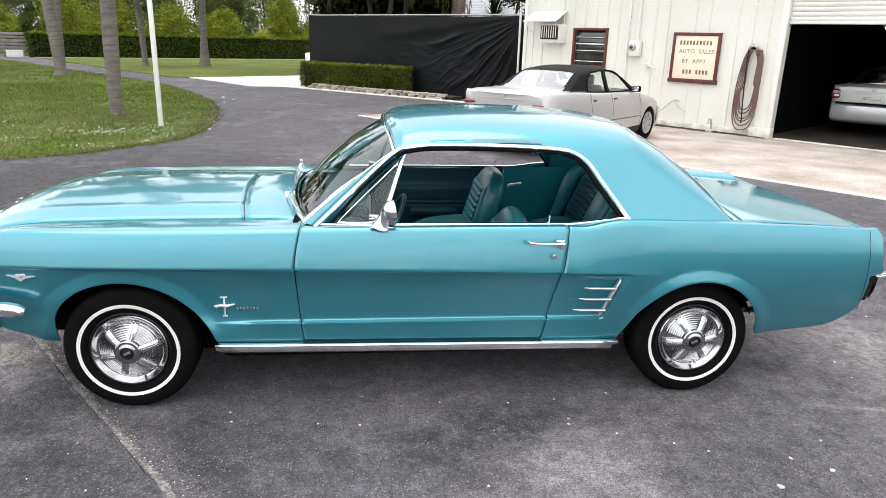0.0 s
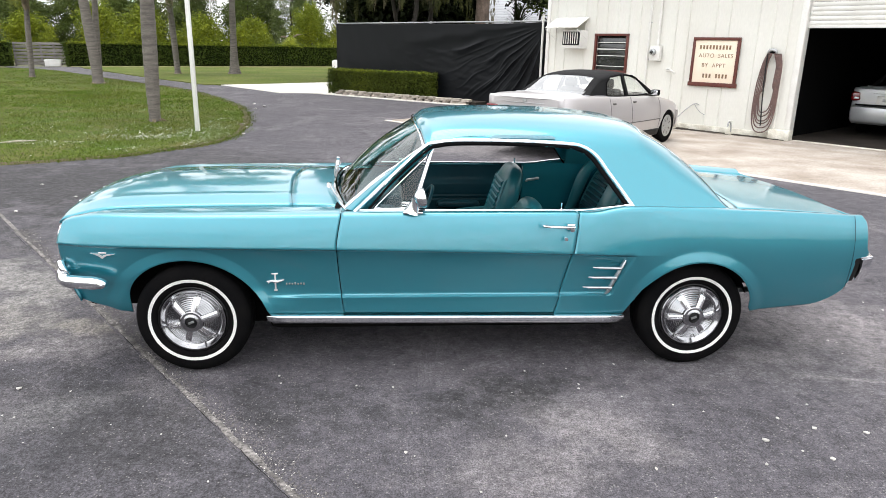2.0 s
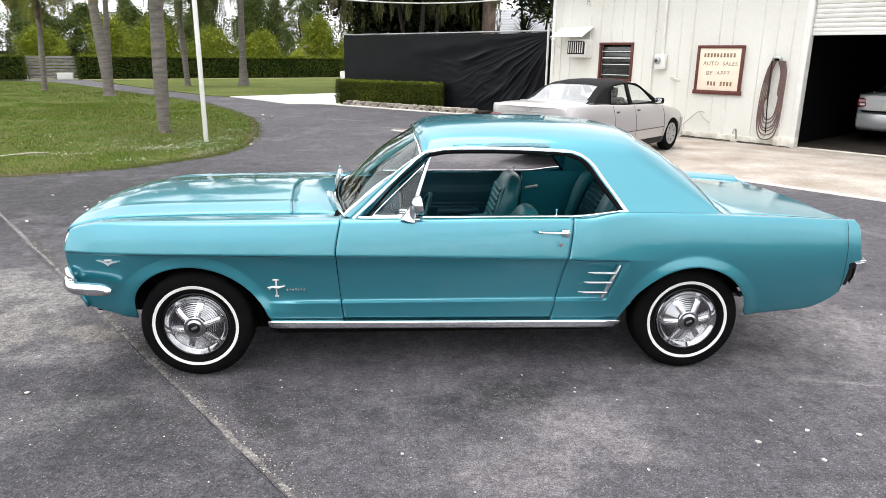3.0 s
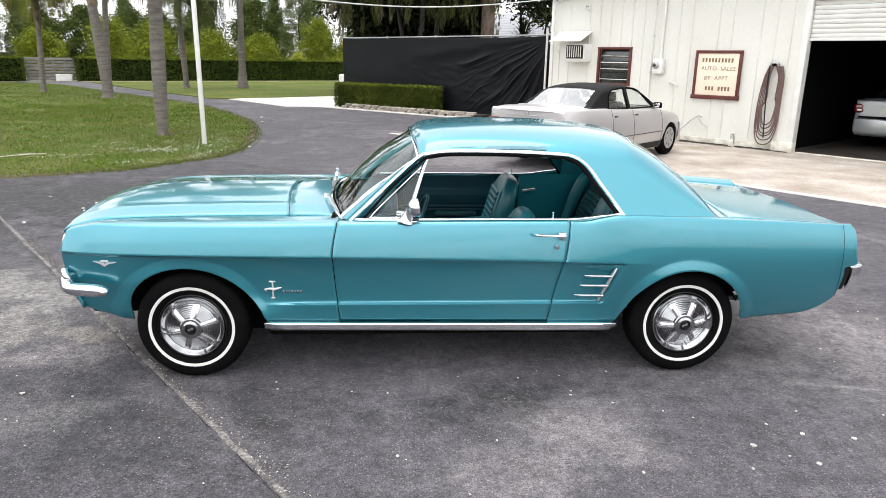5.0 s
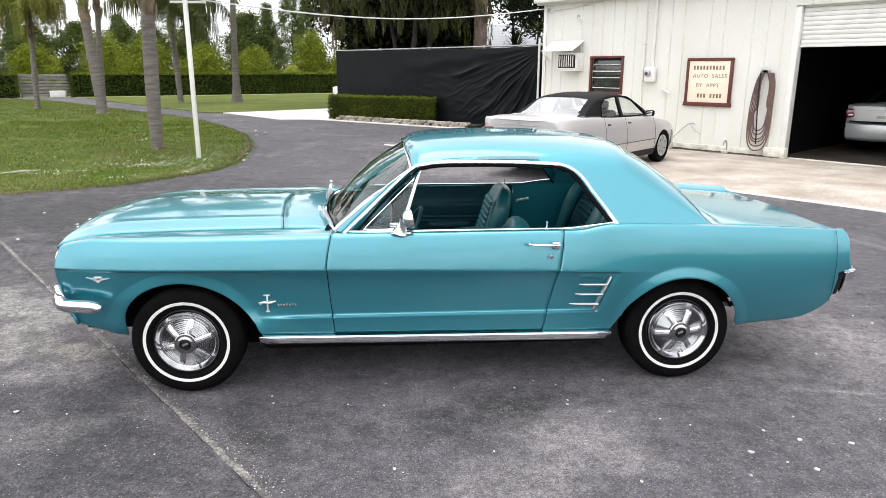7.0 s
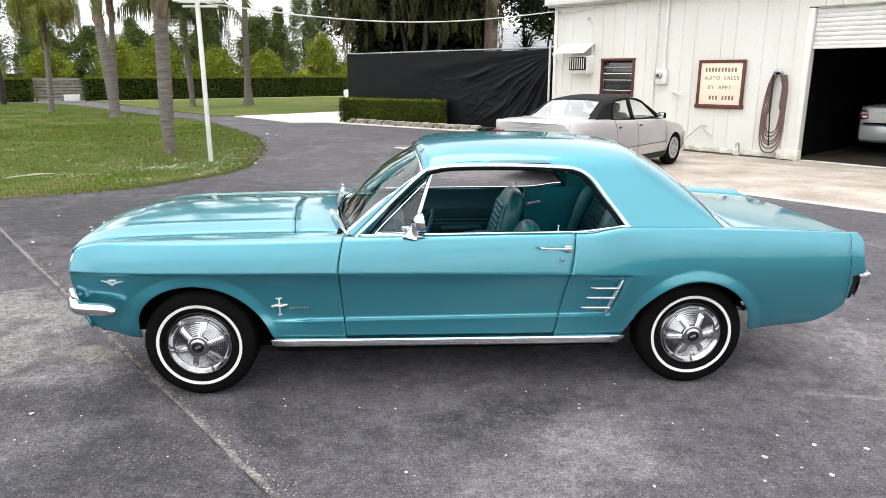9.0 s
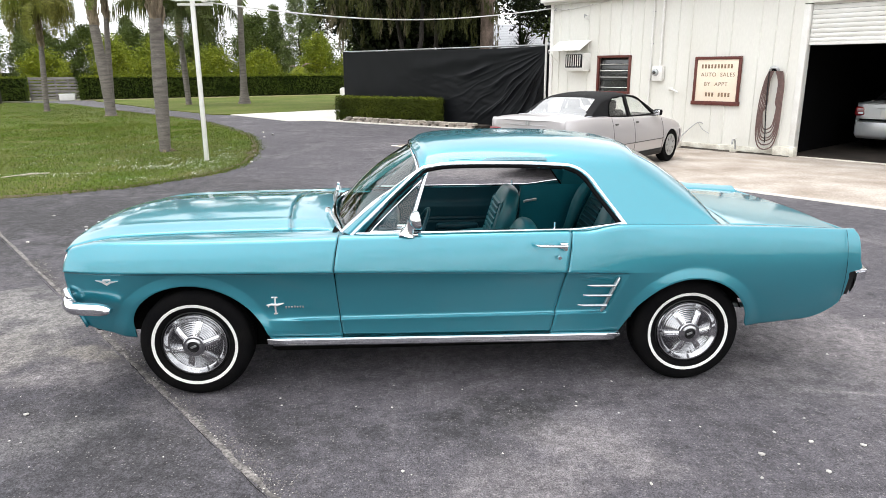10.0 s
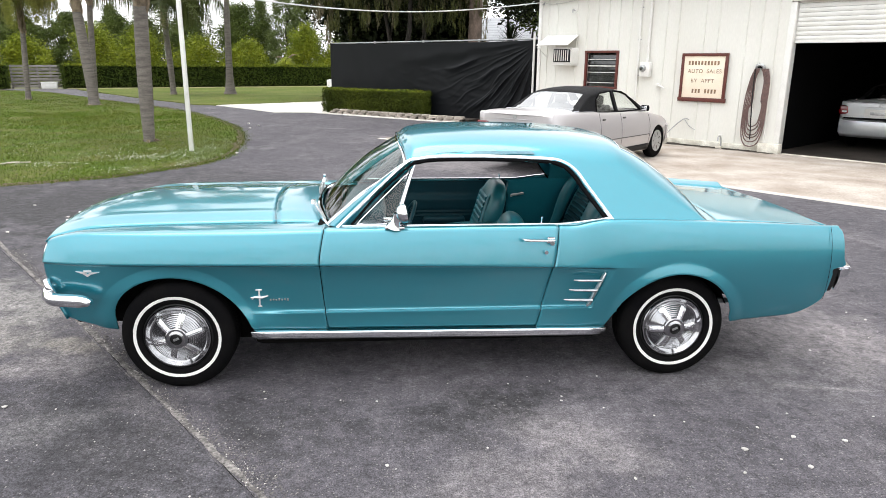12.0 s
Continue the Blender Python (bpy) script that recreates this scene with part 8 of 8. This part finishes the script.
    for name, x0, sgx, ends in (("front_bumper", -2.13, -1, -1.74), ("rear_bumper", 2.36, 1, 1.72)):
        rows = []
        for k in range(33):
            a = -1 + k / 16
            y = math.copysign(min(1.0, abs(a) / 0.72), a) * hw(x0)
            back = max(0.0, (abs(a) - 0.72) / 0.28)
            x = x0 + sgx * (0.12 * (1 - (y / 0.9) ** 4)) + (ends - x0) * back
            yy = y if not back else math.copysign(hw(x) + 0.004, a)
            rows.append([Vector((x - sgx * 0.05, yy * 0.97, 0.64)), Vector((x, yy, 0.61)), Vector((x + sgx * 0.012, yy * 1.002, 0.52)), Vector((x, yy, 0.36)), Vector((x - sgx * 0.06, yy * 0.96, 0.27))])
        part(name, sheet(rows), paint, car, solid=0.015)
    for sg in (-1, 1):
        if tail == "strip":
            part("tail_lamp", block((0.07, 0.24, 0.055), (2.400, sg * 0.655, 0.825), 0.02, Matrix.Rotation(radians(-sg * 14), 4, 'Z')), M["lens_red"], car)
        else:
            tl = part("tail_lamp", block((0.11, 0.25, 0.20), (2.372, sg * 0.665, 0.835), 0.05, Matrix.Rotation(radians(-sg * 20), 4, 'Z'), 3), M["lens_red"], car, "large red tail lamp")
            part("reversing_lens", block((0.05, 0.10, 0.045), (2.424, sg * 0.665, 0.800), 0.02, Matrix.Rotation(radians(-sg * 20), 4, 'Z')), M["lens_clear"], tl)
        part("headlight", block((0.10, 0.34, 0.12), (-2.20, sg * 0.55, 0.62), 0.03, Matrix.Rotation(radians(sg * 12), 4, 'Z')), M["lens_clear"], car)
    rows = [[Vector((x, y * 0.745, z)) for y in [-1 + k / 6 for k in range(13)]] for x, z in ((2.37, 1.015), (2.405, 0.98), (2.41, 0.85), (2.395, 0.66), (2.33, 0.60))]
    part("tail_panel", sheet(rows), paint, car, solid=-0.012)
    part("garnish", block((0.02, 0.75, 0.010), (2.414, 0, 0.905), 0.004), M["chrome_dull"], car)
    part("badge", lathe([(0.0, 0.010), (0.04, 0.008), (0.045, 0.0)], 16, Matrix.Translation((2.412, 0, 0.945)) @ Matrix.Rotation(radians(90), 4, 'Y')), M["hub_silver"], car)
    if plate:
        part("lid_gap", block((0.03, 1.36, 0.03), (2.40, 0.0, 0.665), 0.004), M["rubber"], car)
        part("plate", block((0.012, 0.56, 0.18), (2.425, 0.0, 0.775), 0.004), M["white_paint"], car)
        part("plate_bar", block((0.006, 0.34, 0.06), (2.432, 0.0, 0.775), 0.002), M["hub_silver"], car)
    # Black sheets added inside the doors so the panel gaps look shaded.
    for sg in (-1, 1):
        part("gap_black_sheet", block((2.0, 0.02, 0.52), (0.05, sg * 0.765, 0.63), 0.004), M["underbody"], car)
    part("floor_pan", block((4.1, 1.4, 0.06), (0, 0, 0.24), 0.02), M["underbody"], car)
    part("engine_bay", block((1.1, 1.2, 0.4), (-1.45, 0, 0.5), 0.02), M["underbody"], car)
    part("boot_tub", block((0.7, 1.2, 0.5), (1.9, 0, 0.6), 0.02), M["underbody"], car)
    part("dashboard", block((0.3, 1.4, 0.22), (-0.72, 0, 0.85), 0.06), M["grey_trim"], car)
    part("parcel_shelf", block((0.5, 1.3, 0.05), (1.35, 0, 0.95), 0.01), M["grey_trim"], car)
    for x, y in ((0.05, -0.38), (0.05, 0.38)):
        st = part("front_seat", block((0.16, 0.5, 0.62), (x + 0.2, y, 0.78), 0.06, Matrix.Rotation(radians(14), 4, 'Y'), 3), M["grey_trim"], car)
        part("headrest", block((0.09, 0.26, 0.17), (x + 0.31, y, 1.17), 0.04, None, 3), M["grey_trim"], st)
    part("rear_seat", block((0.18, 1.25, 0.6), (1.05, 0, 0.75), 0.06, Matrix.Rotation(radians(20), 4, 'Y'), 3), M["grey_trim"], car)
    # nose length
    for ob in car.children_recursive:
        if ob.type == 'MESH' and ob.matrix_local.translation.length < 1e-6 and ob.parent is car and nose != 1.0:
            for v in ob.data.vertices:
                if v.co.x < -1.68:
                    v.co.x = -1.68 + (v.co.x + 1.68) * nose
    return car


HEAD = math.atan2(WV.y, WV.x) + math.pi
pivot = yard(-1.40, -2.45, 0.01)
turned = HEAD + radians(6.5)
SMALL = 0.96
p = pivot - Matrix.Rotation(turned, 3, 'Z') @ Vector((-1.31, 0.86, 0)) * SMALL
sedan("champagne-silver sedan with a black vinyl roof, parked nose to the wall", Matrix.Translation(p) @ Matrix.Rotation(turned, 4, 'Z') @ Matrix.Scale(SMALL, 4), M["silver"], M["vinyl_roof"], nose=0.58, wheel=1.08)
p = yard(1.09, 4.35, 0.016)
sedan("silver sedan with dark roof and red lamps inside the garage", Matrix.Translation(p) @ Matrix.Rotation(HEAD, 4, 'Z'), M["silver_cool"], M["vinyl_roof"], "corner", True)
